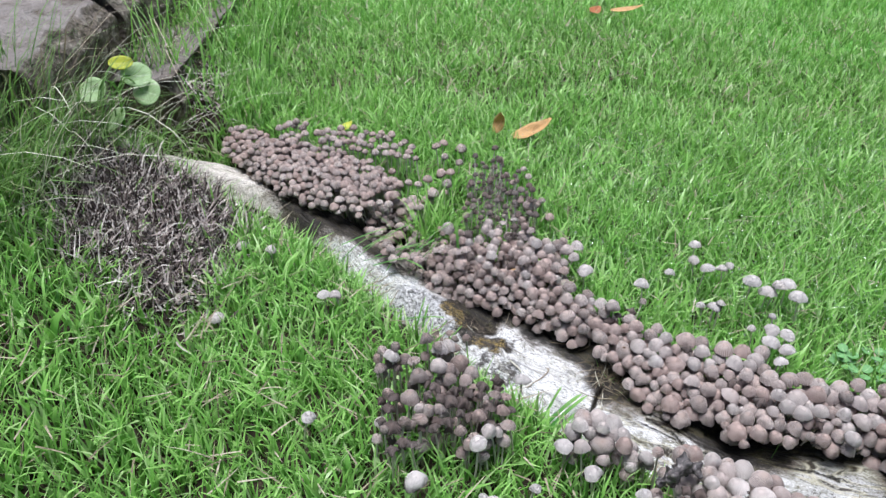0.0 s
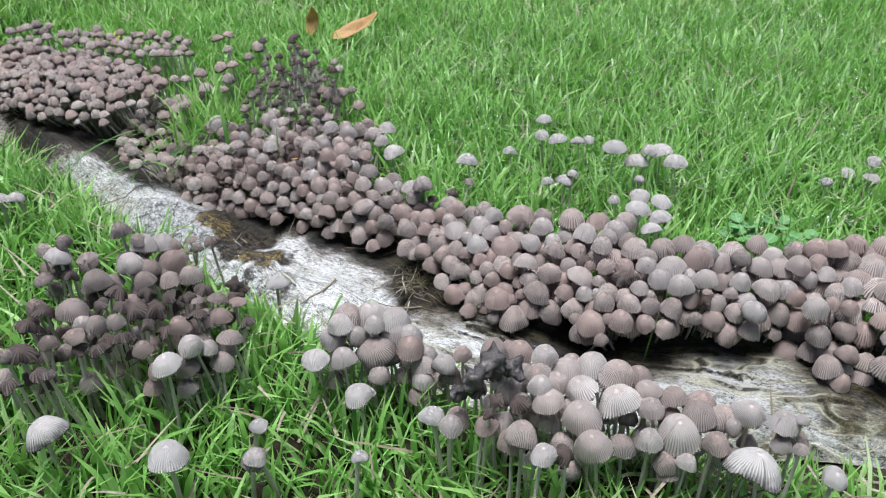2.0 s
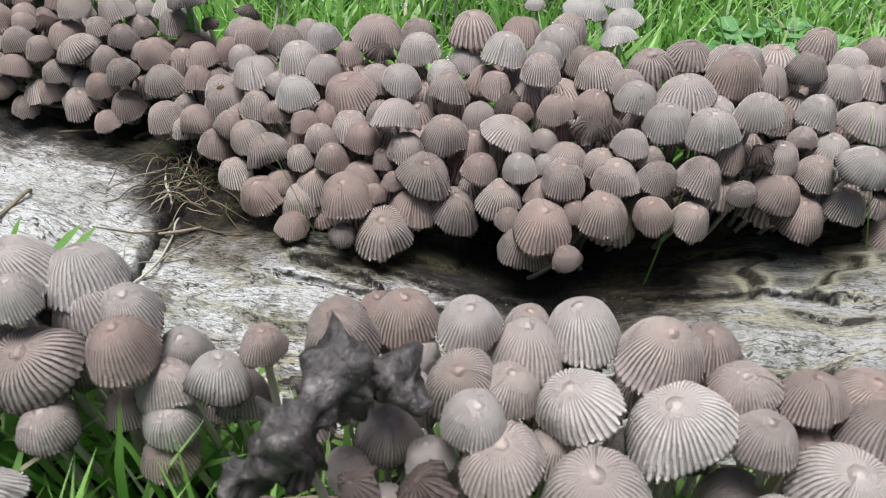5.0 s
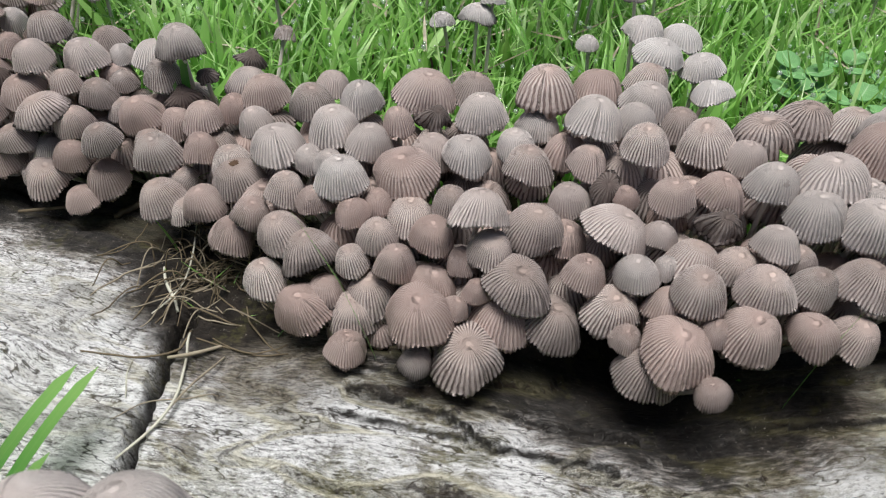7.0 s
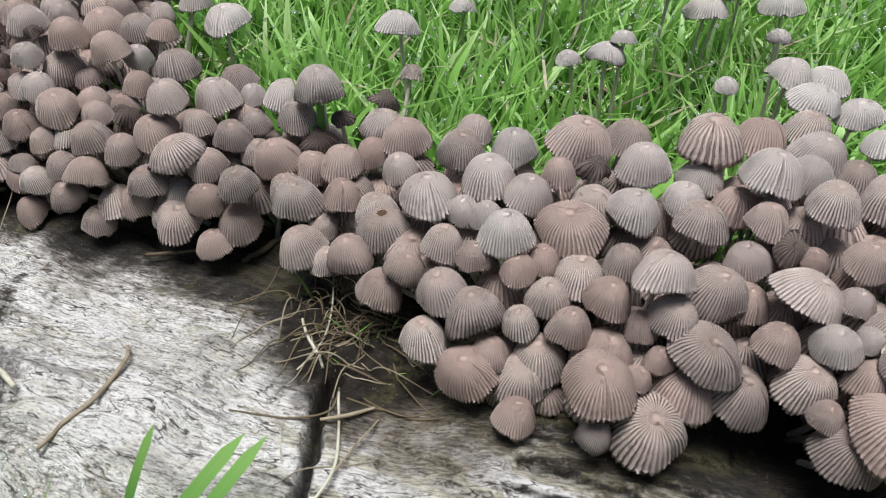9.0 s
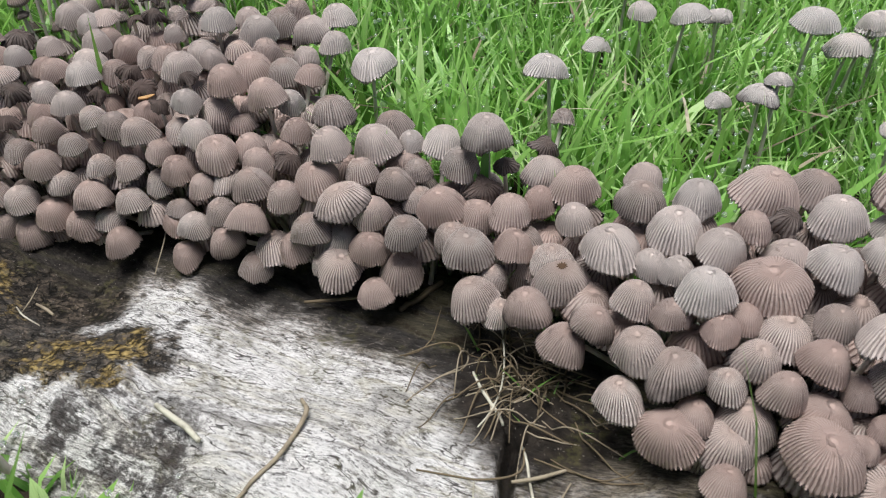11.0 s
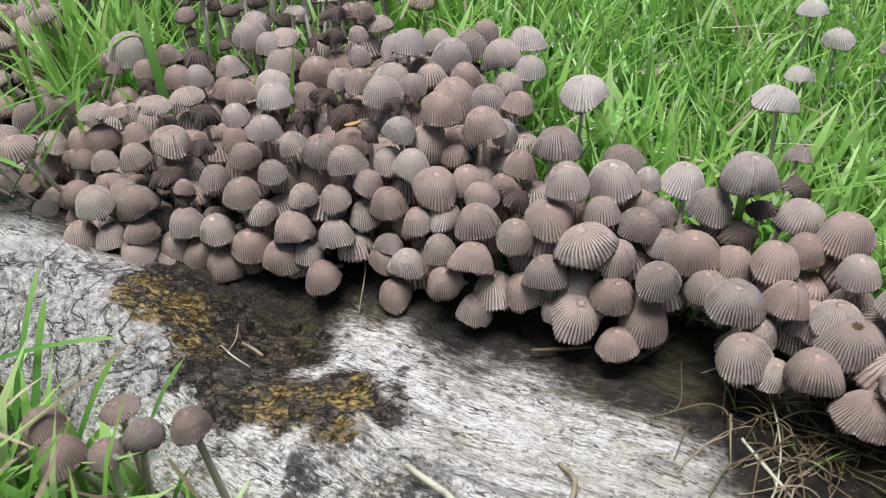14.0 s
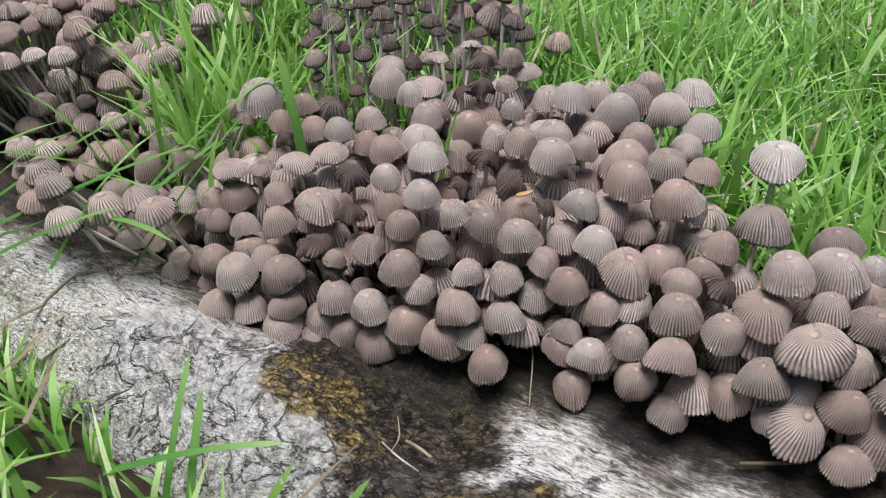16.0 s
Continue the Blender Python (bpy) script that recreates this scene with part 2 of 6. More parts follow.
def wood_material():
    """Weathered root wood; the map runs along (u) and across (v) it in metres."""
    m = Mat("weathered_wood")
    uv = m.coords("UV")
    pos = m.coords("Object")
    x, y, z = separate(m, pos)
    u, v, _ = separate(m, uv)
    bend = m.noise(pos, 26.0, 3.0)
    v2 = m.math("ADD", v, m.math("MULTIPLY", bend, 0.010))
    both = m.node("ShaderNodeCombineXYZ")
    m.put(both.inputs[0], m.math("MULTIPLY", u, 0.22))
    m.put(both.inputs[1], v2)
    m.put(both.inputs[2], m.math("MULTIPLY", z, 0.4))
    grain = m.noise(both.outputs[0], 1900.0, 5.0, 0.72)
    rag = m.math("SUBTRACT", m.noise(both.outputs[0], 800.0, 5.0, 0.75), 0.5)
    streak = m.noise(m.scaled(both.outputs[0], (0.5, 1, 1)), 150.0, 5.0, 0.65)
    mottle = m.math("ADD", m.noise(pos, 85.0, 7.0, 0.74), m.math("MULTIPLY", rag, 0.35))
    c = m.ramp(grain, [(0.29, (0.09, 0.082, 0.075)), (0.37, (0.36, 0.345, 0.33)), (0.44, (0.68, 0.665, 0.645)), (0.54, (0.90, 0.885, 0.865))])
    dull = m.ramp(grain, [(0.32, (0.035, 0.030, 0.027)), (0.52, (0.15, 0.132, 0.12)), (0.70, (0.33, 0.30, 0.275))])
    c = m.mix(m.span(mottle, 0.58, 0.65, 0.0, 0.7), c, dull)
    speck = m.noise(m.scaled(both.outputs[0], (2.2, 1.0, 1.0)), 1500.0, 4.0, 0.75)
    c = m.mix(m.span(speck, 0.56, 0.63, 0.0, 0.6), c, (0.12, 0.105, 0.09))
    c = m.mix(m.span(speck, 0.36, 0.44, 0.55, 0.0), c, (0.92, 0.90, 0.87))
    c = m.mix(m.span(streak, 0.59, 0.65, 0.0, 0.6), c, dull)
    line = m.math("ABSOLUTE", m.math("SUBTRACT", m.noise(both.outputs[0], 190.0, 3.0, 0.5), 0.5))
    c = m.mix(m.span(line, 0.002, 0.010, 0.9, 0.0), c, (0.022, 0.017, 0.013))
    crack = m.math("ABSOLUTE", m.math("SUBTRACT", m.noise(both.outputs[0], 520.0, 4.0, 0.6), 0.5))
    c = m.mix(m.math("MULTIPLY", m.span(crack, 0.004, 0.022, 0.75, 0.0), m.span(m.noise(pos, 48.0, 4.0), 0.38, 0.55)), c, (0.05, 0.042, 0.034))
    tick = m.noise(m.scaled(both.outputs[0], (1.4, 1.0, 1.0)), 760.0, 4.0, 0.62)
    c = m.mix(m.span(tick, 0.63, 0.655, 0.0, 0.8), c, (0.035, 0.028, 0.022))
    # brown and olive weather stains
    stain = m.math("ADD", m.noise(pos, 38.0, 6.0, 0.7), m.math("MULTIPLY", rag, 0.3))
    c = m.mix(m.span(stain, 0.56, 0.64, 0.0, 0.7), c, m.ramp(grain, [(0.3, (0.04, 0.032, 0.025)), (0.7, (0.22, 0.185, 0.145))]))
    olive = m.math("MULTIPLY", m.span(m.math("ADD", m.noise(pos, 62.0, 6.0, 0.72), m.math("MULTIPLY", rag, 0.5)), 0.50, 0.64), m.span(x, 0.10, 0.17, 0.25, 1.0))
    c = m.mix(m.math("MULTIPLY", olive, 0.65), c, m.ramp(grain, [(0.35, (0.035, 0.032, 0.012)), (0.65, (0.26, 0.24, 0.11))]))
    # browner wood at the narrow far end
    c = m.mix(m.span(x, -0.20, -0.12, 0.7, 0.0), c, m.ramp(grain, [(0.32, (0.16, 0.13, 0.10)), (0.44, (0.48, 0.41, 0.34)), (0.58, (0.80, 0.73, 0.64))]))
    # dark olive heartwood with pale streaks at the far end of the root
    heart = m.span(m.math("ADD", x, m.math("MULTIPLY", stain, 0.10)), 0.262, 0.325)
    old = m.ramp(m.math("ADD", m.math("MULTIPLY", streak, 0.5), m.math("MULTIPLY", grain, 0.5)), [(0.42, (0.56, 0.545, 0.46)), (0.47, (0.20, 0.18, 0.11)), (0.54, (0.045, 0.038, 0.022))])
    # damp brown wood beside the colony, with shade painted black at its foot
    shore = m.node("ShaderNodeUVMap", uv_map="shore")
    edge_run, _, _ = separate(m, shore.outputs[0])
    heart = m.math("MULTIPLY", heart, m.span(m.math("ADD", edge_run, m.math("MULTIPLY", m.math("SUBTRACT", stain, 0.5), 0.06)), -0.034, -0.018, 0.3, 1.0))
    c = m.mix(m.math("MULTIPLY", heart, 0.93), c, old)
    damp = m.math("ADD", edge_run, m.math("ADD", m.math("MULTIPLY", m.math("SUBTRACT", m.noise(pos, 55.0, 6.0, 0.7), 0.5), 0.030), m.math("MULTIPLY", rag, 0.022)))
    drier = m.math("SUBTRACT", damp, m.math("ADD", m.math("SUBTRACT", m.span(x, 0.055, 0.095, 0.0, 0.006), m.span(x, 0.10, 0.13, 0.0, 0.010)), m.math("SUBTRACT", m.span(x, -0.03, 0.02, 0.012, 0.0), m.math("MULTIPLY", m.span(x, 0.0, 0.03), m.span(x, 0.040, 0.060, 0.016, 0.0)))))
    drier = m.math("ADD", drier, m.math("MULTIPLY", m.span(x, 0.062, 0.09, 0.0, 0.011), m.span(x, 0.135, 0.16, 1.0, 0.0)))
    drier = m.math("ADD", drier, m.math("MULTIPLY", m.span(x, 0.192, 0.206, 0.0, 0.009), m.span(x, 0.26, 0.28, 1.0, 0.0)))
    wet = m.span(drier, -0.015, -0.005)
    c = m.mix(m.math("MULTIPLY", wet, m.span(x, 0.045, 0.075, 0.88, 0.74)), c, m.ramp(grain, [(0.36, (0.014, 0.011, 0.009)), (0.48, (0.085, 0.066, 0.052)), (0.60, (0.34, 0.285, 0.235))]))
    # shade beneath the overhanging caps, put into the colour
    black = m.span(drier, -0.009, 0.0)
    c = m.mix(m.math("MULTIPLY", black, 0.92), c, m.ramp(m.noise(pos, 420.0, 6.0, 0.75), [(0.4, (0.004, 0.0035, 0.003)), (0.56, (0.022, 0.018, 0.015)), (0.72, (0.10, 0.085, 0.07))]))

    def blob(cx, cy, r, soft, wob=0.03):
        dx = m.math("SUBTRACT", x, cx)
        dy = m.math("SUBTRACT", y, cy)
        d = m.math("SQRT", m.math("ADD", m.math("MULTIPLY", dx, dx), m.math("MULTIPLY", dy, dy)))
        d = m.math("ADD", d, m.math("MULTIPLY", m.math("SUBTRACT", m.noise(pos, 75.0, 5.0, 0.65), 0.5), wob))
        d = m.math("ADD", d, m.math("MULTIPLY", rag, 0.014))
        return m.span(d, r, r + soft, 1.0, 0.0)

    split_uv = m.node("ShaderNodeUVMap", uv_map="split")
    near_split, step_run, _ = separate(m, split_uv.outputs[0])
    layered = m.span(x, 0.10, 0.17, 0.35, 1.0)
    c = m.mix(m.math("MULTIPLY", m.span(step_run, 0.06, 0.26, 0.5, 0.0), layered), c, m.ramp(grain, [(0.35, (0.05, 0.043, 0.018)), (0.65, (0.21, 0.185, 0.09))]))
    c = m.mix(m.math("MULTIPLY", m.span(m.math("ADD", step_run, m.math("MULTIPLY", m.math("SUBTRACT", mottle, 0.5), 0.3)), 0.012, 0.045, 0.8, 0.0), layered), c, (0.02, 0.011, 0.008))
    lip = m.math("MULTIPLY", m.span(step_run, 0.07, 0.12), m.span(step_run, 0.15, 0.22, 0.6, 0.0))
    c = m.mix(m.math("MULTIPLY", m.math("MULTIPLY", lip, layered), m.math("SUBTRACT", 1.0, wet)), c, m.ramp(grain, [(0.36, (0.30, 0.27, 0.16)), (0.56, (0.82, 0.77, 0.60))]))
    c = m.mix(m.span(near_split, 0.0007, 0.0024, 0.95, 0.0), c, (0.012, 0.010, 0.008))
    rot = m.math("MAXIMUM", m.math("MULTIPLY", blob(0.045, 0.521, 0.010, 0.012), m.span(mottle, 0.46, 0.58)), m.math("MULTIPLY", blob(0.056, 0.507, 0.012, 0.008, 0.03), m.span(mottle, 0.44, 0.56)))
    c = m.mix(m.math("MULTIPLY", rot, 0.9), c, m.ramp(m.noise(pos, 420.0, 5.0, 0.7), [(0.35, (0.012, 0.010, 0.010)), (0.7, (0.085, 0.07, 0.065))]))
    c = m.mix(m.math("MULTIPLY", blob(0.158, 0.467, 0.012, 0.012), 0.7), c, m.ramp(grain, [(0.36, (0.03, 0.025, 0.018)), (0.48, (0.12, 0.098, 0.07)), (0.62, (0.30, 0.26, 0.20))]))
    # dark soil in the notch; the deep hole's shade is painted black too
    soil_and_hole = m.math("MAXIMUM", blob(0.148, 0.494, 0.017, 0.010), blob(0.236, 0.440, 0.018, 0.012))
    c = m.mix(m.math("MULTIPLY", soil_and_hole, 0.95), c, m.ramp(m.noise(pos, 350.0, 5.0), [(0.35, (0.006, 0.005, 0.004)), (0.7, (0.04, 0.031, 0.024))]))
    bark = m.math("MAXIMUM", m.math("MAXIMUM", blob(-0.008, 0.588, 0.018, 0.008), blob(0.008, 0.568, 0.010, 0.006)), m.math("MAXIMUM", blob(-0.034, 0.602, 0.018, 0.010), blob(-0.016, 0.572, 0.012, 0.006)))
    crumble = m.math("ABSOLUTE", m.math("SUBTRACT", m.noise(pos, 75.0, 5.0, 0.6, 0.6), 0.5))
    c = m.mix(bark, c, m.mix(m.span(crumble, 0.002, 0.014), (0.10, 0.09, 0.08), m.ramp(m.noise(pos, 380.0, 7.0, 0.74), [(0.34, (0.12, 0.112, 0.105)), (0.44, (0.40, 0.39, 0.38)), (0.58, (0.72, 0.71, 0.70))])))
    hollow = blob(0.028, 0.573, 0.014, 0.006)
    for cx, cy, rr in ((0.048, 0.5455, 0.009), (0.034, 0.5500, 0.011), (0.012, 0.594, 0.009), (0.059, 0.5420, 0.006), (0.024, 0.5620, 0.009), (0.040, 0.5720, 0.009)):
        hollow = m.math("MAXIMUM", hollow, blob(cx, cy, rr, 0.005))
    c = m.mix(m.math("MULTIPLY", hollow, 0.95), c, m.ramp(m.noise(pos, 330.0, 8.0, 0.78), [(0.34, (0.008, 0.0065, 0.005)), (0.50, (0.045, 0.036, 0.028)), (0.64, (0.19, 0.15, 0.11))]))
    ochre = m.math("MAXIMUM", m.math("MAXIMUM", blob(0.038, 0.5460, 0.008, 0.004, 0.016), blob(0.009, 0.590, 0.008, 0.005, 0.02)), m.math("MAXIMUM", blob(0.050, 0.5430, 0.009, 0.004, 0.016), blob(0.017, 0.573, 0.005, 0.004, 0.016)))
    ochre = m.math("MULTIPLY", ochre, m.span(m.noise(pos, 120.0, 8.0, 0.76), 0.44, 0.54))
    c = m.mix(m.math("MULTIPLY", ochre, 0.9), c, m.ramp(m.noise(pos, 520.0, 4.0), [(0.36, (0.05, 0.036, 0.014)), (0.48, (0.26, 0.18, 0.055)), (0.62, (0.52, 0.39, 0.15))]))
    moss = m.math("MULTIPLY", m.span(m.noise(pos, 55.0, 5.0, 0.7), 0.54, 0.66), m.span(m.noise(pos, 600.0, 3.0), 0.4, 0.6))
    c = m.mix(m.math("MULTIPLY", moss, 0.3), c, (0.17, 0.16, 0.05))
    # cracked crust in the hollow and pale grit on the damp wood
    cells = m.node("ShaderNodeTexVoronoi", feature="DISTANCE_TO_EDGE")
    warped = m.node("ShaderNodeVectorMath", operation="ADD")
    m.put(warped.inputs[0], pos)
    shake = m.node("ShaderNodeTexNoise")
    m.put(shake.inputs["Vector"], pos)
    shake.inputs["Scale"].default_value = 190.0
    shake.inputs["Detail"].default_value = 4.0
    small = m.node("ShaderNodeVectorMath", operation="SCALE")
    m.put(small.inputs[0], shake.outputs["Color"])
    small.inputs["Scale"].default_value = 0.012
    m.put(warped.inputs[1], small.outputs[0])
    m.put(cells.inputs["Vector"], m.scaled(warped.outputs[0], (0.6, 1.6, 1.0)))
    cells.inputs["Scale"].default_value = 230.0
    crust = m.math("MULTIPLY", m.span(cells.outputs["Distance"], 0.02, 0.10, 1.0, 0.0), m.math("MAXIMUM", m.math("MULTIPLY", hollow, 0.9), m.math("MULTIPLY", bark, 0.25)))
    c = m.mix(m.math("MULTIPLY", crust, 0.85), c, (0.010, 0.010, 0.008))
    grit = m.math("MULTIPLY", m.span(m.noise(pos, 1300.0, 2.0), 0.69, 0.72), m.math("MAXIMUM", hollow, wet))
    c = m.mix(m.math("MULTIPLY", grit, 0.8), c, (0.34, 0.30, 0.26))
    pit = m.span(m.noise(pos, 900.0, 3.0), 0.66, 0.72)
    c = m.mix(m.math("MULTIPLY", pit, 0.6), c, (0.05, 0.04, 0.03))
    h = m.math("ADD", m.math("ADD", grain, m.math("MULTIPLY", m.noise(pos, 280.0, 7.0, 0.72), 0.75)), m.math("ADD", m.math("MULTIPLY", crust, -1.1), m.math("MULTIPLY", bark, m.span(crumble, 0.0, 0.03, -1.2, 0.0))))
    rough = m.math("SUBTRACT", m.span(wet, 0.0, 1.0, 0.75, 0.6), m.math("MULTIPLY", heart, 0.3))
    return m.surface(c, rough, m.bump(h, 1.0, 0.0013), spec=0.25)


def concrete_material():
    m = Mat("concrete")
    pos = m.coords("Object")
    grit = m.noise(pos, 70.0, 8.0, 0.72)
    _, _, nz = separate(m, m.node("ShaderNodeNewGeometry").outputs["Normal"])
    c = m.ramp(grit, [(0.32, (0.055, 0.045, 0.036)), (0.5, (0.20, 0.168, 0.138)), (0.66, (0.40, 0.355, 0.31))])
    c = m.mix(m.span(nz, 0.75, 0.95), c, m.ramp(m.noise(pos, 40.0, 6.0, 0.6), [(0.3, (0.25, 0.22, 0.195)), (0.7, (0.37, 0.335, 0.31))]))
    c = m.mix(m.span(m.noise(pos, 16.0, 5.0, 0.7), 0.5, 0.68, 0.0, 0.6), c, (0.11, 0.085, 0.055))
    h = m.math("ADD", grit, m.math("MULTIPLY", m.voronoi(pos, 160.0), 0.5))
    return m.surface(c, 0.9, m.bump(h, 1.0, 0.010), spec=0.2)


def leaf_material(name, base, vein, spots=0.0, through=0.25):
    m = Mat(name)
    u, v, _ = separate(m, m.coords("UV"))
    pos = m.coords("Object")
    rib = m.span(m.math("ABSOLUTE", m.math("SUBTRACT", u, 0.5)), 0.0, 0.05, 1.0, 0.0)
    side = m.math("ADD", v, m.math("MULTIPLY", m.math("ABSOLUTE", m.math("SUBTRACT", u, 0.5)), -0.8))
    ribs = m.math("MULTIPLY", m.span(m.math("COSINE", m.math("MULTIPLY", side, 55.0)), 0.75, 1.0), 0.5)
    c = m.mix(m.math("MAXIMUM", rib, ribs), base, vein)
    c = m.mix(m.span(m.noise(pos, 120.0, 5.0, 0.7), 0.5, 0.7, 0.0, 0.35 + spots), c, tuple(b * 0.45 for b in base))
    return m.surface(c, 0.55, m.bump(ribs, 0.4, 0.0005), spec=0.35, through=through)


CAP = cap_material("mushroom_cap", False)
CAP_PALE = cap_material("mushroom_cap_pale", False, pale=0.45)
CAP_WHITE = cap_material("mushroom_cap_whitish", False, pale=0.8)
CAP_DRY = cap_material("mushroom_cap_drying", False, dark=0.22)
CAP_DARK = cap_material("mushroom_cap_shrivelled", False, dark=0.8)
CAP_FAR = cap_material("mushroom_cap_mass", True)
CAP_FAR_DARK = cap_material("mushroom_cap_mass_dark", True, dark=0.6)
GILL = gill_material()
STEM = stem_material()
GRASS = grass_material("grass", [(0.0, (0.026, 0.090, 0.012)), (0.25, (0.095, 0.29, 0.038)), (0.6, (0.25, 0.55, 0.095)), (0.86, (0.45, 0.74, 0.24)), (1.0, (0.68, 0.78, 0.46))])
STRAW = dry_material("straw", [(0.0, (0.15, 0.12, 0.08)), (0.5, (0.34, 0.285, 0.20)), (1.0, (0.52, 0.46, 0.35))])
LITTER = dry_material("litter", [(0.0, (0.014, 0.010, 0.010)), (0.42, (0.08, 0.060, 0.056)), (0.62, (0.42, 0.35, 0.32)), (1.0, (0.86, 0.80, 0.73))])
DEEP_GRASS = grass_material("deep_grass", [(0.0, (0.035, 0.16, 0.03)), (1.0, (0.10, 0.31, 0.06))])
RED_BROWN = dry_material("torn_flesh", [(0.0, (0.06, 0.035, 0.02)), (1.0, (0.12, 0.07, 0.04))])
SOIL = soil_material()
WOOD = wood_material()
CONCRETE = concrete_material()
TAN_LEAF = leaf_material("tan_leaf", (0.62, 0.37, 0.15), (0.75, 0.52, 0.26), 0.1)
RED_LEAF = leaf_material("red_leaf", (0.48, 0.19, 0.08), (0.6, 0.3, 0.15), 0.2)
YELLOW_LEAF = leaf_material("yellow_leaf", (0.58, 0.62, 0.06), (0.66, 0.68, 0.18), 0.2)
PALE_LEAF = leaf_material("pale_green_leaf", (0.46, 0.62, 0.32), (0.62, 0.74, 0.48), 0.0, 0.35)
CLOVER = leaf_material("clover_leaf", (0.20, 0.44, 0.15), (0.40, 0.60, 0.32), 0.0, 0.3)


# ---------------------------------------------------------------- geometry helpers
RNG = np.random.default_rng(7)


def mesh_from(name, verts, faces, materials, uvs=None, face_mats=None, smooth=True):
    """A mesh from arrays; uvs are per vertex."""
    me = bpy.data.meshes.new(name)
    verts = np.asarray(verts, dtype=np.float32)
    me.vertices.add(len(verts))
    me.vertices.foreach_set("co", verts.ravel())
    counts = np.array([len(f) for f in faces], dtype=np.int32) if not isinstance(faces, np.ndarray) else np.full(len(faces), faces.shape[1], dtype=np.int32)
    flat = faces.ravel().astype(np.int32) if isinstance(faces, np.ndarray) else np.array([i for f in faces for i in f], dtype=np.int32)
    me.loops.add(len(flat))
    me.polygons.add(len(counts))
    me.loops.foreach_set("vertex_index", flat)
    me.polygons.foreach_set("loop_start", np.r_[0, np.cumsum(counts)[:-1]].astype(np.int32))
    if uvs is not None:
        layer = me.uv_layers.new(name="map")
        layer.data.foreach_set("uv", np.asarray(uvs, dtype=np.float32)[flat].ravel())
    for mat in materials:
        me.materials.append(mat)
    if face_mats is not None:
        me.polygons.foreach_set("material_index", np.asarray(face_mats, dtype=np.int32))
    me.polygons.foreach_set("use_smooth", np.full(len(counts), smooth, dtype=bool))
    me.update(calc_edges=True)
    me.validate()
    return me


def part(name, mesh, parent, m=None, label=""):
    ob = new(name, mesh)
    ob.parent = parent
    if m is not None:
        ob.matrix_basis = m
    return tagged(ob, label)


def lattice(p, seed):
    """Smooth value noise in [0, 1] at the points p (n x 3)."""
    i = np.floor(p).astype(np.int64)
    f = p - i
    f = f * f * (3 - 2 * f)
    out = np.zeros(len(p))
    for corner in range(8):
        o = np.array([corner & 1, corner >> 1 & 1, corner >> 2 & 1])
        c = i + o
        h = (c[:, 0] * 374761393 + c[:, 1] * 668265263 + c[:, 2] * 2147483647 + seed * 974711) & 0xFFFFFFFF
        h = ((h ^ (h >> 13)) * 1274126177) & 0xFFFFFFFF
        h = ((h ^ (h >> 16)) & 0xFFFF) / 65535.0
        w = np.where(o == 1, f, 1 - f).prod(axis=1)
        out += w * h
    return out


def fbm(p, scale, octaves=4, seed=1, gain=0.5):
    total, amp, norm = np.zeros(len(p)), 1.0, 0.0
    q = np.asarray(p, float) * scale
    for k in range(octaves):
        total += amp * lattice(q, seed + 17 * k)
        norm += amp
        amp *= gain
        q = q * 2.03 + 5.7
    return total / norm


def inside(px, py, poly):
    """Which of the points lie inside a closed outline."""
    hit = np.zeros(len(px), bool)
    n = len(poly)
    for k in range(n):
        (x0, y0), (x1, y1) = poly[k], poly[(k + 1) % n]
        cross = ((y0 > py) != (y1 > py)) & (px < (x1 - x0) * (py - y0) / (y1 - y0 + 1e-12) + x0)
        hit ^= cross
    return hit


def to_line(px, py, line):
    """Distance to an open line, the way along it and the unit vector from the nearest place to the point."""
    best = np.full(len(px), 1e9)
    along, nx, ny = np.zeros(len(px)), np.zeros(len(px)), np.zeros(len(px))
    run = 0.0
    for (x0, y0), (x1, y1) in zip(line, line[1:]):
        dx, dy = x1 - x0, y1 - y0
        size = math.hypot(dx, dy)
        k = np.clip(((px - x0) * dx + (py - y0) * dy) / size**2, 0, 1)
        ex, ey = px - (x0 + k * dx), py - (y0 + k * dy)
        d = np.hypot(ex, ey)
        near = d < best
        best = np.where(near, d, best)
        along = np.where(near, run + k * size, along)
        nx = np.where(near, ex / (d + 1e-9), nx)
        ny = np.where(near, ey / (d + 1e-9), ny)
        run += size
    return best, along, nx, ny


def spline(points, n):
    """A smooth line through points, n places."""
    p = np.array([2 * np.array(points[0]) - points[1], *points, 2 * np.array(points[-1]) - points[-2]], float)
    out = []
    segs = len(points) - 1
    for t in np.linspace(0, segs - 1e-6, n):
        k = int(t)
        f = t - k
        a, b, c, d = p[k], p[k + 1], p[k + 2], p[k + 3]
        out.append(0.5 * (2 * b + (c - a) * f + (2 * a - 5 * b + 4 * c - d) * f * f + (3 * b - a - 3 * c + d) * f**3))
    return np.array(out)


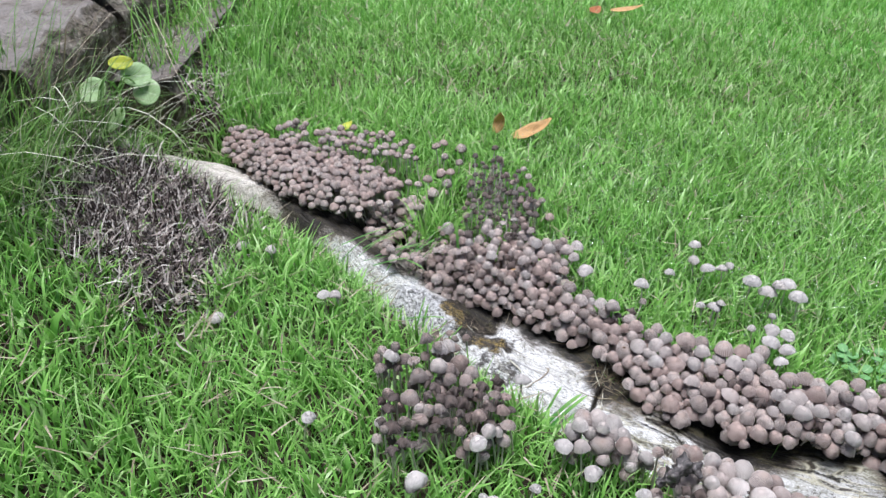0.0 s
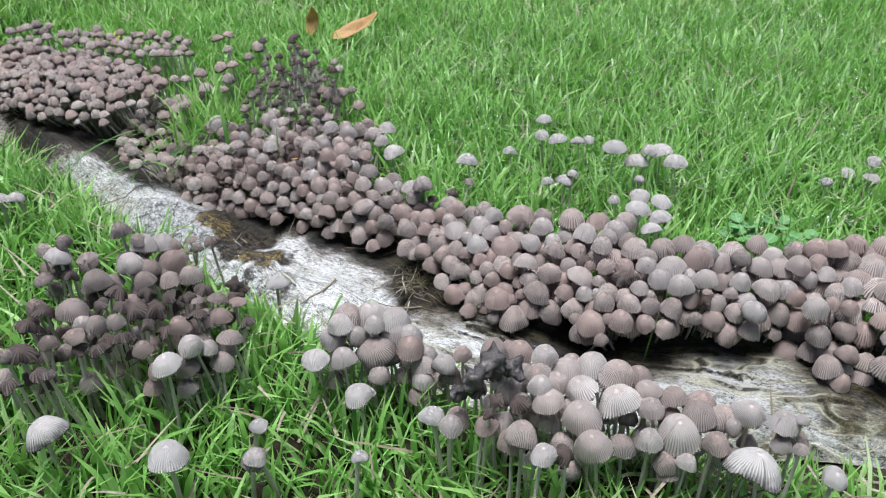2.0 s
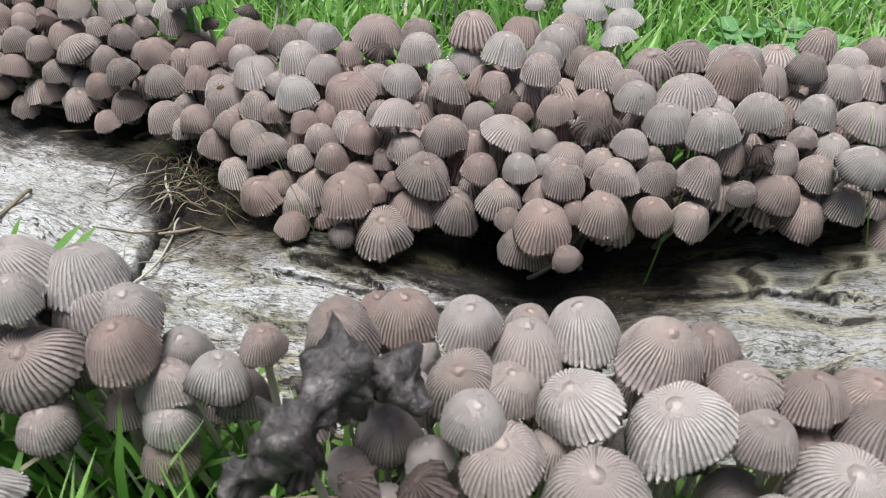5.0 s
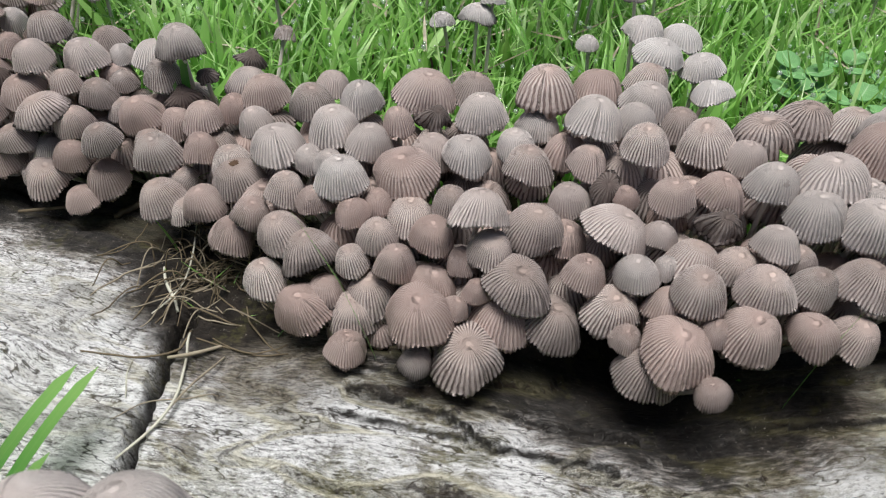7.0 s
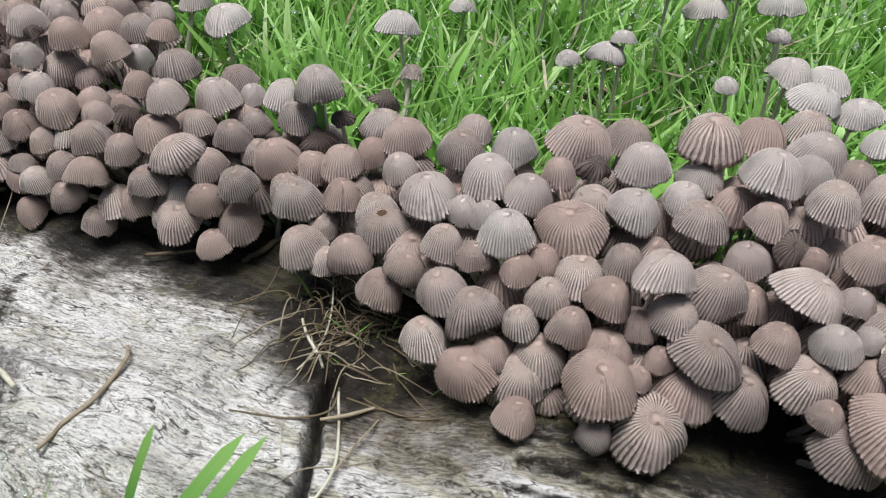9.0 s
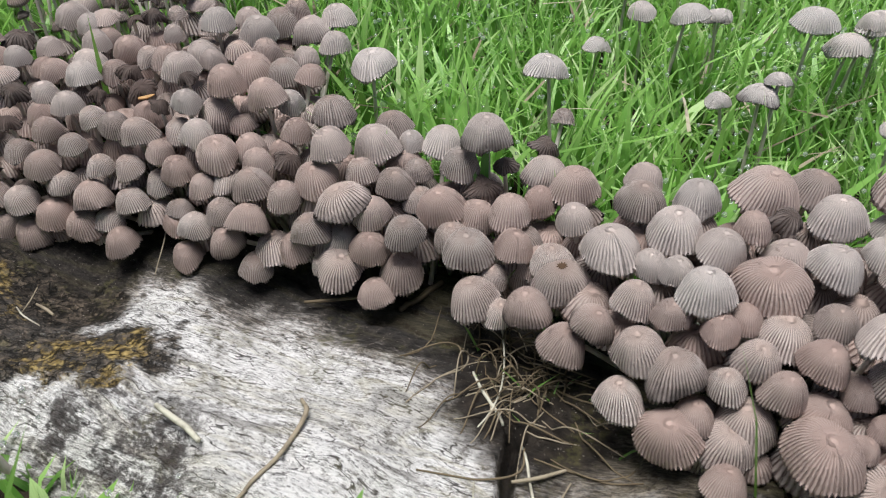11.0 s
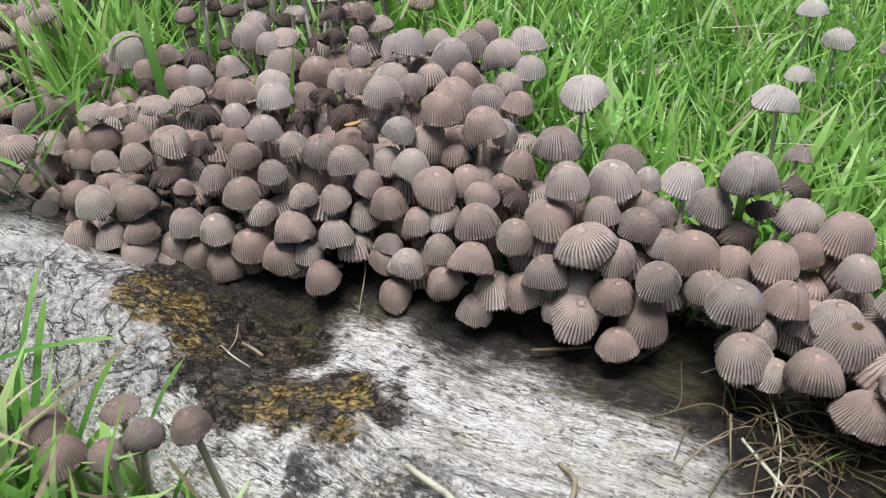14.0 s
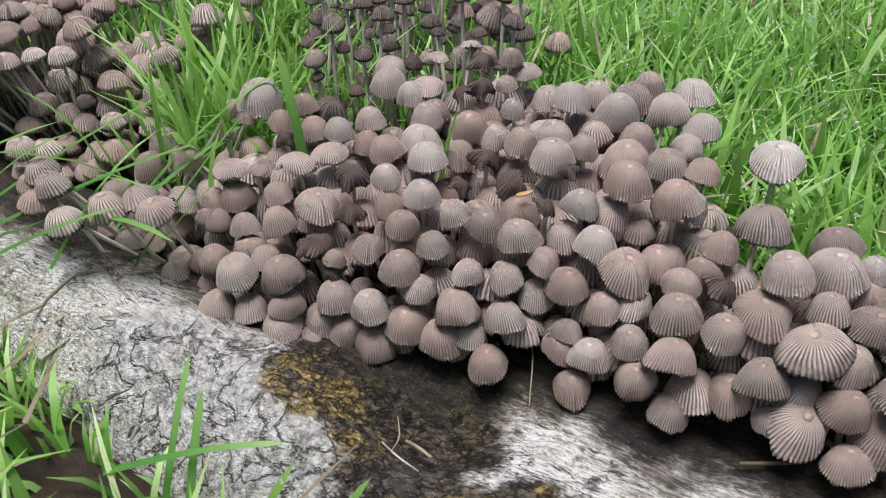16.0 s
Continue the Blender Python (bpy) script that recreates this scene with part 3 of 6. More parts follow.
def tube(points, radii, sides=6):
    """Vertices and faces of a closed round tube along points."""
    points = np.asarray(points, float)
    verts, faces = [], []
    n = len(points)
    for i in range(n):
        d = points[min(i + 1, n - 1)] - points[max(i - 1, 0)]
        d = d / (np.linalg.norm(d) + 1e-9)
        a = np.cross(d, (0.3, 0.9, 0.2) if abs(d[2]) > 0.8 else (0, 0, 1))
        a /= np.linalg.norm(a)
        b = np.cross(d, a)
        for k in range(sides):
            w = 2 * math.pi * k / sides
            verts.append(points[i] + radii[i] * (math.cos(w) * a + math.sin(w) * b))
    for i in range(n - 1):
        for k in range(sides):
            faces.append((i * sides + k, i * sides + (k + 1) % sides, (i + 1) * sides + (k + 1) % sides, (i + 1) * sides + k))
    faces.append(tuple(range(sides - 1, -1, -1)))
    faces.append(tuple((n - 1) * sides + k for k in range(sides)))
    return verts, faces


# ---------------------------------------------------------------- the plan
# the root: its middle line and half width, in metres
ROOT_LINE = [(-0.42, 0.877), (-0.32, 0.852), (-0.21, 0.808), (-0.11, 0.730), (-0.036, 0.658), (0.029, 0.596), (0.088, 0.541), (0.153, 0.487), (0.245, 0.437), (0.36, 0.398), (0.46, 0.358), (0.60, 0.31)]
ROOT_HALF = [0.014, 0.024, 0.027, 0.028, 0.040, 0.054, 0.064, 0.072, 0.068, 0.050, 0.042, 0.04]
# the front of the colony, along the root
FRONT = [(-0.285, 0.885), (-0.25, 0.835), (-0.187, 0.768), (-0.146, 0.745), (-0.098, 0.731), (-0.074, 0.708), (-0.047, 0.714), (-0.050, 0.694), (-0.068, 0.668), (-0.046, 0.634), (0.0, 0.608), (0.04, 0.590), (0.073, 0.575), (0.103, 0.547), (0.137, 0.526), (0.156, 0.498), (0.160, 0.462), (0.172, 0.444), (0.190, 0.431), (0.206, 0.436), (0.217, 0.436), (0.226, 0.413), (0.265, 0.408), (0.306, 0.397), (0.332, 0.394), (0.337, 0.375), (0.355, 0.361), (0.42, 0.337), (0.52, 0.30)]
BACK = [(0.56, 0.40), (0.42, 0.437), (0.374, 0.450), (0.347, 0.450), (0.307, 0.458), (0.281, 0.464), (0.268, 0.487), (0.245, 0.491), (0.226, 0.497), (0.189, 0.516), (0.172, 0.538), (0.153, 0.555), (0.117, 0.582), (0.119, 0.62), (0.119, 0.652), (0.09, 0.683), (0.0, 0.68), (-0.03, 0.735), (-0.07, 0.79), (-0.13, 0.835), (-0.20, 0.86), (-0.262, 0.90)]
# the foot of the colony on the wood
SHORE = [(-0.285, 0.885), (-0.237, 0.818), (-0.167, 0.725), (-0.107, 0.703), (-0.068, 0.666), (-0.046, 0.647), (-0.025, 0.631), (-0.003, 0.612), (0.026, 0.599), (0.057, 0.585), (0.075, 0.576), (0.084, 0.562), (0.11, 0.548), (0.122, 0.536), (0.137, 0.538), (0.155, 0.485), (0.171, 0.465), (0.184, 0.453), (0.197, 0.442), (0.21, 0.448), (0.217, 0.436), (0.225, 0.424), (0.235, 0.416), (0.251, 0.417), (0.267, 0.416), (0.286, 0.423), (0.309, 0.416), (0.337, 0.416), (0.351, 0.371), (0.45, 0.33), (0.56, 0.29)]
COLONY = FRONT + BACK
# looser growth behind it in the grass
LOOSE = [(-0.255, 0.90), (-0.245, 0.98), (-0.16, 0.965), (-0.05, 0.905), (0.03, 0.86), (0.08, 0.815), (0.112, 0.74), (0.112, 0.69), (0.0, 0.69), (-0.07, 0.79), (-0.2, 0.86)]
WEEDY = [(-0.60, 0.66), (-0.36, 0.70), (-0.35, 0.86), (-0.29, 0.93), (-0.31, 1.04), (-0.38, 1.12), (-0.60, 1.12)]
TINY = [(0.02, 0.70), (0.03, 0.80), (0.06, 0.83), (0.095, 0.76), (0.10, 0.69)]
LITTER_PATCH = [(-0.392, 0.665), (-0.374, 0.734), (-0.285, 0.748), (-0.221, 0.718), (-0.215, 0.653), (-0.217, 0.592), (-0.224, 0.534), (-0.268, 0.523), (-0.349, 0.589)]

# where the near clumps stand
CLUMPS = [[(-0.048, 0.387), (-0.062, 0.451), (-0.045, 0.5), (0.012, 0.516), (0.047, 0.492), (0.057, 0.424), (0.055, 0.391), (0.015, 0.378), (-0.017, 0.379)], [(0.082, 0.402), (0.092, 0.435), (0.128, 0.431), (0.146, 0.41), (0.161, 0.387), (0.136, 0.377), (0.087, 0.389)], [(0.144, 0.362), (0.165, 0.39), (0.2, 0.389), (0.236, 0.367), (0.268, 0.345), (0.304, 0.33), (0.288, 0.312), (0.244, 0.314), (0.168, 0.327)]]

# edges of broken layers in the wood
LAYER_EDGES = [[(0.171, 0.455), (0.182, 0.446), (0.192, 0.435), (0.203, 0.426), (0.214, 0.420), (0.222, 0.414)], [(0.168, 0.448), (0.177, 0.442), (0.186, 0.433), (0.192, 0.424), (0.200, 0.418), (0.213, 0.408)], [(0.165, 0.443), (0.171, 0.438), (0.179, 0.433), (0.188, 0.428)], [(0.245, 0.408), (0.262, 0.402), (0.280, 0.396), (0.300, 0.386)]]

line_fine = spline(ROOT_LINE, 900)
half_fine = np.interp(np.linspace(0, 1, 900), np.linspace(0, 1, len(ROOT_HALF)), ROOT_HALF)


def root_height(px, py, side, along):
    """The upper side of the root: a low ridge on its near side, sinking towards the colony."""
    across = np.clip(side, -1.2, 1.2)
    z = 0.015 - 0.008 * across - 0.032 * np.clip(np.abs(across) - 0.55, 0, 1) ** 1.6 * 2.2
    p = np.c_[px, py, np.zeros(len(px))]
    z += 0.010 * (fbm(p, 22, 3, 3) - 0.5) + root_lift(px)
    for cx, cy, r, depth in ((0.038, 0.577, 0.032, 0.009), (0.05, 0.512, 0.02, 0.005), (0.236, 0.441, 0.022, 0.012)):
        z -= depth * np.exp(-((px - cx) ** 2 + (py - cy) ** 2) / (r * r * 0.6))
    return z


def ground_height(px, py):
    """The lawn: higher towards the step and on the near side of the root, falling away behind it."""
    p = np.c_[px, py, np.zeros(len(px))]
    d, _, _, behind = to_line(px, py, ROOT_LINE)
    near_side = np.clip(0.032 - 0.085 * px, 0.004, 0.055)
    back_side = np.clip(0.008 - 0.06 * (px - 0.1), -0.02, 0.04)
    rise = np.where(behind > 0, back_side, near_side) + np.clip(0.42 * (-0.22 - px), 0, 0.07)
    rise = np.where(rise > 0, rise * np.clip((d - 0.045) / 0.05, 0, 1), rise)
    return 0.010 * (fbm(p, 5, 3, 11) - 0.5) - 0.002 + rise


def root_lift(px):
    """The narrow end of the root climbs towards the step."""
    return np.interp(px, [-0.42, -0.30, -0.20, -0.08], [0.03, 0.024, 0.016, 0.0])


# ---------------------------------------------------------------- ground
def build_ground():
    # one sheet: fine in the middle, widening to the horizon
    inner = np.linspace(-1.6, 1.6, 161)
    outer = np.array([2.2, 3.2, 5, 8, 14, 30, 80, 250, 900])
    axis = np.r_[-outer[::-1], inner, outer]
    ax, ay = np.meshgrid(axis, axis + 0.8)
    px, py = ax.ravel(), ay.ravel()
    near = np.clip(1.5 - np.hypot(px, py - 0.8) / 2.0, 0, 1)
    pz = ground_height(px, py) * near
    d, _, _, _ = to_line(px, py, ROOT_LINE)
    pz -= 0.02 * np.clip(1 - d / 0.05, 0, 1)
    n = len(axis)
    k = np.arange(n * n).reshape(n, n)
    faces = np.stack([k[:-1, :-1], k[:-1, 1:], k[1:, 1:], k[1:, :-1]], -1).reshape(-1, 4)
    ob = new("ground", mesh_from("ground", np.c_[px, py, pz], faces, [SOIL]))
    tagged(ob, "dark damp soil under a mown green lawn", "ground", kind="structure")


def build_root():
    rows, cols = 1300, 150
    line_fine, half_fine = spline(ROOT_LINE, 1300), np.interp(np.linspace(0, 1, 1300), np.linspace(0, 1, len(ROOT_HALF)), ROOT_HALF)
    tangent = np.gradient(line_fine, axis=0)
    tangent /= np.linalg.norm(tangent, axis=1)[:, None]
    normal = np.c_[-tangent[:, 1], tangent[:, 0]]
    run = np.r_[0, np.cumsum(np.linalg.norm(np.diff(line_fine, axis=0), axis=1))]
    side = np.linspace(-1.12, 1.12, cols)
    px = (line_fine[:, 0:1] + normal[:, 0:1] * half_fine[:, None] * side[None]).ravel()
    py = (line_fine[:, 1:2] + normal[:, 1:2] * half_fine[:, None] * side[None]).ravel()
    s = np.repeat(run, cols)
    w = np.tile(side, rows)
    wm = (half_fine[:, None] * side[None]).ravel()
    z = root_height(px, py, w, s)
    # raised grain, long splits and broken flakes
    warp = fbm(np.c_[px, py, z], 26, 3, 5) * 0.012
    g = np.c_[s * 9, (wm + warp) * 210, np.zeros(len(s))]
    z += 0.0030 * (fbm(g, 1.0, 3, 21) - 0.5)
    flakes = fbm(np.c_[s * 13, (wm + warp * 1.6) * 70, np.zeros(len(s))], 1.0, 3, 33)
    layer_step = 0.004 + 0.006 * np.clip((px - 0.12) / 0.06, 0, 1)
    z += layer_step * (np.round(flakes * 6) / 6 - 0.5)
    splits = np.abs(fbm(np.c_[s * 7, (wm + warp) * 80, np.ones(len(s))], 1.0, 2, 44) - 0.5)
    z -= 0.0022 * np.clip(1 - splits / 0.018, 0, 1)
    # the one deep cross crack
    d, _, _, _ = to_line(px, py, [(0.116, 0.444), (0.122, 0.455), (0.127, 0.464), (0.133, 0.478), (0.139, 0.488)])
    z -= 0.009 * np.clip(1 - (d + 0.003 * (fbm(np.c_[px, py, z], 300, 2, 8) - 0.5)) / 0.0020, 0, 1) ** 0.6
    # layers of wood that have broken away on the near side
    for edge in LAYER_EDGES:
        e, _, _, ey = to_line(px, py, edge)
        wob = 0.0016 * (fbm(np.c_[px, py, z], 420, 2, 12) - 0.5)
        side_of = np.sign(ey) * (e + wob)
        z += 0.0016 * np.clip(side_of / 0.0008, -1, 1) * np.exp(-e / 0.010)
        d = np.minimum(d, e * 2.2 + 0.0003)
    k = np.arange(rows * cols).reshape(rows, cols)
    faces = np.stack([k[:-1, :-1], k[1:, :-1], k[1:, 1:], k[:-1, 1:]], -1).reshape(-1, 4)
    faces = faces[:, ::-1]
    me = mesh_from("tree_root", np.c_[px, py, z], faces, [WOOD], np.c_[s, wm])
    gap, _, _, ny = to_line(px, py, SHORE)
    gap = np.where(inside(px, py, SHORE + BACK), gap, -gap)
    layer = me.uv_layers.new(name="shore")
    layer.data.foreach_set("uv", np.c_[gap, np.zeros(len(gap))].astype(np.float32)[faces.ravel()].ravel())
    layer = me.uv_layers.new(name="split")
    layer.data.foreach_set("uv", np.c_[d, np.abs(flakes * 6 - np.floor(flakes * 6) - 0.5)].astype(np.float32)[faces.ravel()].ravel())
    ob = new("tree_root", me)
    tagged(ob, "grey weathered tree root lying flush in the lawn", "root", kind="structure")


build_ground()
build_root()


def support_height(px, py):
    """Height of the root or the ground under a place."""
    px, py = np.atleast_1d(px).astype(float), np.atleast_1d(py).astype(float)
    d, along, nx, ny = to_line(px, py, [tuple(p) for p in line_fine[::12]])
    half = np.interp(along, np.linspace(0, 1.3, 900), half_fine)
    return np.where(d < half, 0.004 + root_lift(px), ground_height(px, py))


# ---------------------------------------------------------------- mushrooms
def cap_mesh(name, seed, tall=0.95, pleats=26, rings=9, lobes=0.05, flare=0.0, fold=0.0, split=0.0, materials=None, fine=True, crumple=0.0, bell=3.5):
    """A thin pleated cap of radius 1 whose rim lies at z = 0; gills close it below."""
    r = np.random.default_rng(seed)
    seg = pleats * 2 if fine else 22
    ph = r.uniform(0, 6.28, 6)
    verts, uvs, faces, fm = [(0, 0, tall)], [(0, 0)], [], []
    fold_at, split_at = r.uniform(0, 6.28), r.uniform(0, 6.28)
    for i in range(1, rings + 1):
        t = i / rings
        a = t * math.pi / 2
        core = math.sin(a * 0.97) ** 0.95 / math.sin(math.pi / 2 * 0.97) ** 0.95
        rad = core + flare * max(0, t - 0.7) ** 1.5
        z = tall * (1 - core**bell) if i < rings else 0.0
        deep = 0.015 * min(1, max(0, (t - 0.1) / 0.4))
        for k in range(seg):
            w = 2 * math.pi * k / seg
            wob = 1 + lobes * (math.sin(2 * w + ph[0]) + 0.6 * math.sin(3 * w + ph[1]) + 0.4 * math.sin(5 * w + ph[2])) * t
            rr, zz = rad * wob, z * (1 + 0.5 * lobes * math.sin(w + ph[4]) * t)
            if fine:
                rr += (deep if k % 2 == 0 else -deep) * (0.8 + 0.4 * math.sin(3 * w + ph[5]))
                if i == rings:
                    zz += 0.05 * math.sin(7 * w + ph[3]) + 0.04 * math.sin(11 * w + ph[4]) + r.uniform(-0.03, 0.03) - (0.035 if k % 2 == 0 else -0.035)
            if fold:
                near = max(0, math.cos(w - fold_at)) ** 3 * max(0, t - 0.35)
                zz += fold * near * 0.75
                rr += fold * near * 0.35
            if split:
                gap = max(0, 1 - abs(math.atan2(math.sin(w - split_at), math.cos(w - split_at))) / 0.22) * max(0, t - 0.4)
                rr *= 1 - split * gap
                zz += split * gap * 0.45
            if crumple:
                rr *= 1 - crumple * (0.35 + 0.3 * math.sin(4 * w + ph[3]) * t + r.uniform(-0.1, 0.1))
                zz += crumple * 0.25 * math.sin(3 * w + ph[4]) * t
            slump = lobes * 1.6 * t * t * math.sin(2 * w + ph[3])
            verts.append((rr * math.cos(w), rr * math.sin(w), zz + slump))
            uvs.append((w / (2 * math.pi) * pleats, t))
    for k in range(seg):
        faces.append((0, 1 + k, 1 + (k + 1) % seg))
        fm.append(0)
    for i in range(rings - 1):
        a, b = 1 + i * seg, 1 + (i + 1) * seg
        for k in range(seg):
            faces.append((a + k, b + k, b + (k + 1) % seg, a + (k + 1) % seg))
            fm.append(0)
    # underside
    rim = 1 + (rings - 1) * seg
    base = len(verts)
    for k in range(seg):
        x, y, z = verts[rim + k]
        verts.append((x * 0.5, y * 0.5, z * 0.5 + 0.42 * tall))
        uvs.append((k / seg * pleats, 0.5))
    tip = len(verts)
    verts.append((0, 0, 0.62 * tall))
    uvs.append((0, 0))
    for k in range(seg):
        j = (k + 1) % seg
        faces.append((rim + j, rim + k, base + k, base + j))
        faces.append((base + j, base + k, tip))
        fm += [1, 1]
    return mesh_from(name, verts, faces, materials or [CAP, GILL], uvs, fm)


def stem_mesh(name, seed):
    """A hollow-looking thin stem from z = 0 to 1, of radius 1 before it is scaled."""
    r = np.random.default_rng(seed)
    bow = r.uniform(-2.2, 2.2, 2)
    v, f = tube([(0, 0, t) for t in np.linspace(0, 1, 7)], [1.35, 1.15, 1.0, 0.95, 0.9, 0.85, 0.8], 7)
    v = [(x + bow[0] * math.sin(z * math.pi), y + bow[1] * math.sin(z * math.pi), z) for x, y, z in v]
    return mesh_from(name, v, f, [STEM])


CAPS, CAPS_PALE, CAPS_WHITE, CAPS_DRY = [], [], [], []
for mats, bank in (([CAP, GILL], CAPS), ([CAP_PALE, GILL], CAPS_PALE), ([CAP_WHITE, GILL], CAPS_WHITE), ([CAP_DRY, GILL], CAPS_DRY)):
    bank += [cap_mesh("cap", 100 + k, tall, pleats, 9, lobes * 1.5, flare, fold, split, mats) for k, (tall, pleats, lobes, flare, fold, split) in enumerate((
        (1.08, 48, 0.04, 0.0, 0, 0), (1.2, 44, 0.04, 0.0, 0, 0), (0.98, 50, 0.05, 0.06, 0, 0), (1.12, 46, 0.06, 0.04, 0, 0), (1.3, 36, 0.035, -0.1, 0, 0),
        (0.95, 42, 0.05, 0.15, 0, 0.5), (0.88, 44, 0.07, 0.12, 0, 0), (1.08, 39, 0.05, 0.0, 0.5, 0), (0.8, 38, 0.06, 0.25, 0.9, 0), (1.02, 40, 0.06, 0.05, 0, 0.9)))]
CAPS_DARK = [cap_mesh("cap", 200 + k, tall, 22, 8, 0.08, 0.0, fold, 0, [CAP_DARK, GILL], True, crumple) for k, (tall, fold, crumple) in enumerate(((0.7, 0.6, 0.5), (0.9, 0.2, 0.7), (0.6, 0.9, 0.4)))]
STEMS = [stem_mesh("stem", 300 + k) for k in range(5)]


def mushroom(x, y, top, radius, tilt, toward, root, bank, which, label, group, stem_radius=0.00075, spin=0.0, kind="mushroom", shape=None):
    """One mushroom: cap crown near (x, y, top), leaning by tilt degrees toward a heading; root is where its stem stands."""
    holder = new(kind)
    holder.matrix_basis = pose(*root)
    tagged(holder, label, "mushroom", group)
    me = bank[which]
    tall = max(v.co.z for v in me.vertices) if "tall" not in me else me["tall"]
    me["tall"] = tall
    squash = 1.0 if shape is None else shape / tall
    tall *= squash
    lean = Matrix.Rotation(toward, 4, "Z") @ Matrix.Rotation(radians(tilt), 4, "Y") @ Matrix.Rotation(spin, 4, "Z")
    axis = lean.to_3x3() @ Vector((0, 0, 1))
    crown = Vector((x, y, top))
    rim = crown - axis * tall * radius
    base = Vector(root)
    part("cap", me, holder, Matrix.Translation(rim - base) @ lean @ Matrix.Diagonal((radius, radius, radius * squash, 1)))
    tip = rim + axis * tall * radius * 0.7
    way = tip - base
    turn = way.to_track_quat("Z", "Y").to_matrix().to_4x4()
    part("stem", STEMS[int(abs(x) * 7919 + abs(y) * 104729) % 5], holder, turn @ Matrix.Diagonal((stem_radius, stem_radius, way.length, 1)))
    return holder


def scatter(poly, tries, radius_of, top_of, gap=0.86, seed=5, taken=()):
    """Caps thrown into an outline so that they crowd without running through each other: (x, y, top, radius)."""
    r = np.random.default_rng(seed)
    p = np.array(poly)
    lo, hi = p.min(0), p.max(0)
    xs = r.uniform(lo[0], hi[0], tries)
    ys = r.uniform(lo[1], hi[1], tries)
    keep = inside(xs, ys, poly)
    xs, ys = xs[keep], ys[keep]
    rad = radius_of(xs, ys, r)
    top = top_of(xs, ys, r)
    grid, out = {}, []
    cell = 0.012

    def clear(x, y, z, q):
        i, j, l = int(x // cell), int(y // cell), int(z // cell)
        for a in range(i - 2, i + 3):
            for b in range(j - 2, j + 3):
                for c in range(l - 2, l + 3):
                    for ox, oy, oz, oq in grid.get((a, b, c), ()):
                        if (ox - x) ** 2 + (oy - y) ** 2 + 1.25 * (oz - z) ** 2 < (gap * (oq + q)) ** 2:
                            return False
        return True

    for x, y, z, q in taken:
        grid.setdefault((int(x // cell), int(y // cell), int(z // cell)), []).append((x, y, z, q))
    for x, y, z, q in zip(xs, ys, top, rad):
        if clear(x, y, z, q):
            grid.setdefault((int(x // cell), int(y // cell), int(z // cell)), []).append((x, y, z, q))
            out.append((float(x), float(y), float(z), float(q)))
    return out


def bank_top(xs, ys, r):
    d, along, nx, ny = to_line(xs, ys, FRONT)
    low = np.interp(xs, [-0.3, -0.05, 0.08, 0.15, 0.2, 0.5], [0.048, 0.040, 0.020, 0.026, 0.030, 0.030])
    high = np.interp(xs, [-0.3, -0.1, 0.0, 0.1, 0.2, 0.5], [0.068, 0.062, 0.052, 0.055, 0.058, 0.056])
    rise = np.interp(d, [0, 0.006, 0.014, 0.03, 0.06, 0.2], [0.0, 0.3, 0.6, 0.9, 1.0, 1.0])
    return low + (high - low) * rise + r.normal(0, 0.0022, len(xs))


def bank_radius(xs, ys, r):
    size = np.interp(xs, [-0.3, -0.05, 0.05, 0.15, 0.3], [0.0048, 0.0051, 0.0057, 0.0065, 0.0069])
    return size * r.choice([0.72, 0.88, 1.0, 1.1, 1.22], len(xs), p=[0.07, 0.23, 0.38, 0.22, 0.1])


# mushrooms that can be told apart: x, y, crown height in mm, radius in tenths of a mm, kind
# kinds: 0 plain, 1 tall, 2 broad, 3 folded, 4 shrivelled, 5 pale, 6 hanging fan, 7 flattened, 8 pale and broad, 9 torn crown
def places(*runs):
    return [(x / 1000, y / 1000, z / 1000, q / 10000, kind) for run in runs for x, y, z, q, kind in run]


FRONT_CAPS_A = [(379, 438, 54, 77, 0), (370, 440, 62, 66, 0), (365, 414, 56, 60, 0), (362, 444, 60, 74, 0), (360, 428, 54, 55, 0), (358, 415, 52, 62, 0), (358, 435, 57, 55, 0), (355, 451, 54, 63, 0), (352, 395, 57, 48, 0), (350, 391, 47, 59, 0), (349, 381, 40, 56, 0), (348, 403, 54, 42, 1), (348, 424, 54, 49, 1), (347, 389, 35, 65, 0), (345, 374, 28, 57, 0), (344, 429, 61, 66, 0), (340, 382, 34, 75, 0), (339, 397, 30, 64, 0), (339, 413, 29, 62, 0)]
FRONT_CAPS_B = [(338, 393, 44, 64, 0), (338, 436, 56, 68, 0), (337, 399, 57, 66, 0), (337, 443, 58, 65, 0), (336, 409, 42, 68, 0), (336, 413, 52, 52, 0), (334, 421, 52, 65, 0), (333, 403, 25, 78, 0), (327, 411, 45, 67, 0), (325, 434, 59, 67, 0), (321, 417, 57, 71, 2), (314, 436, 64, 54, 0), (310, 415, 51, 67, 0), (309, 422, 59, 57, 0), (308, 402, 43, 61, 0), (307, 399, 57, 63, 0), (305, 440, 60, 70, 0), (302, 417, 54, 38, 5), (302, 428, 55, 56, 0)]
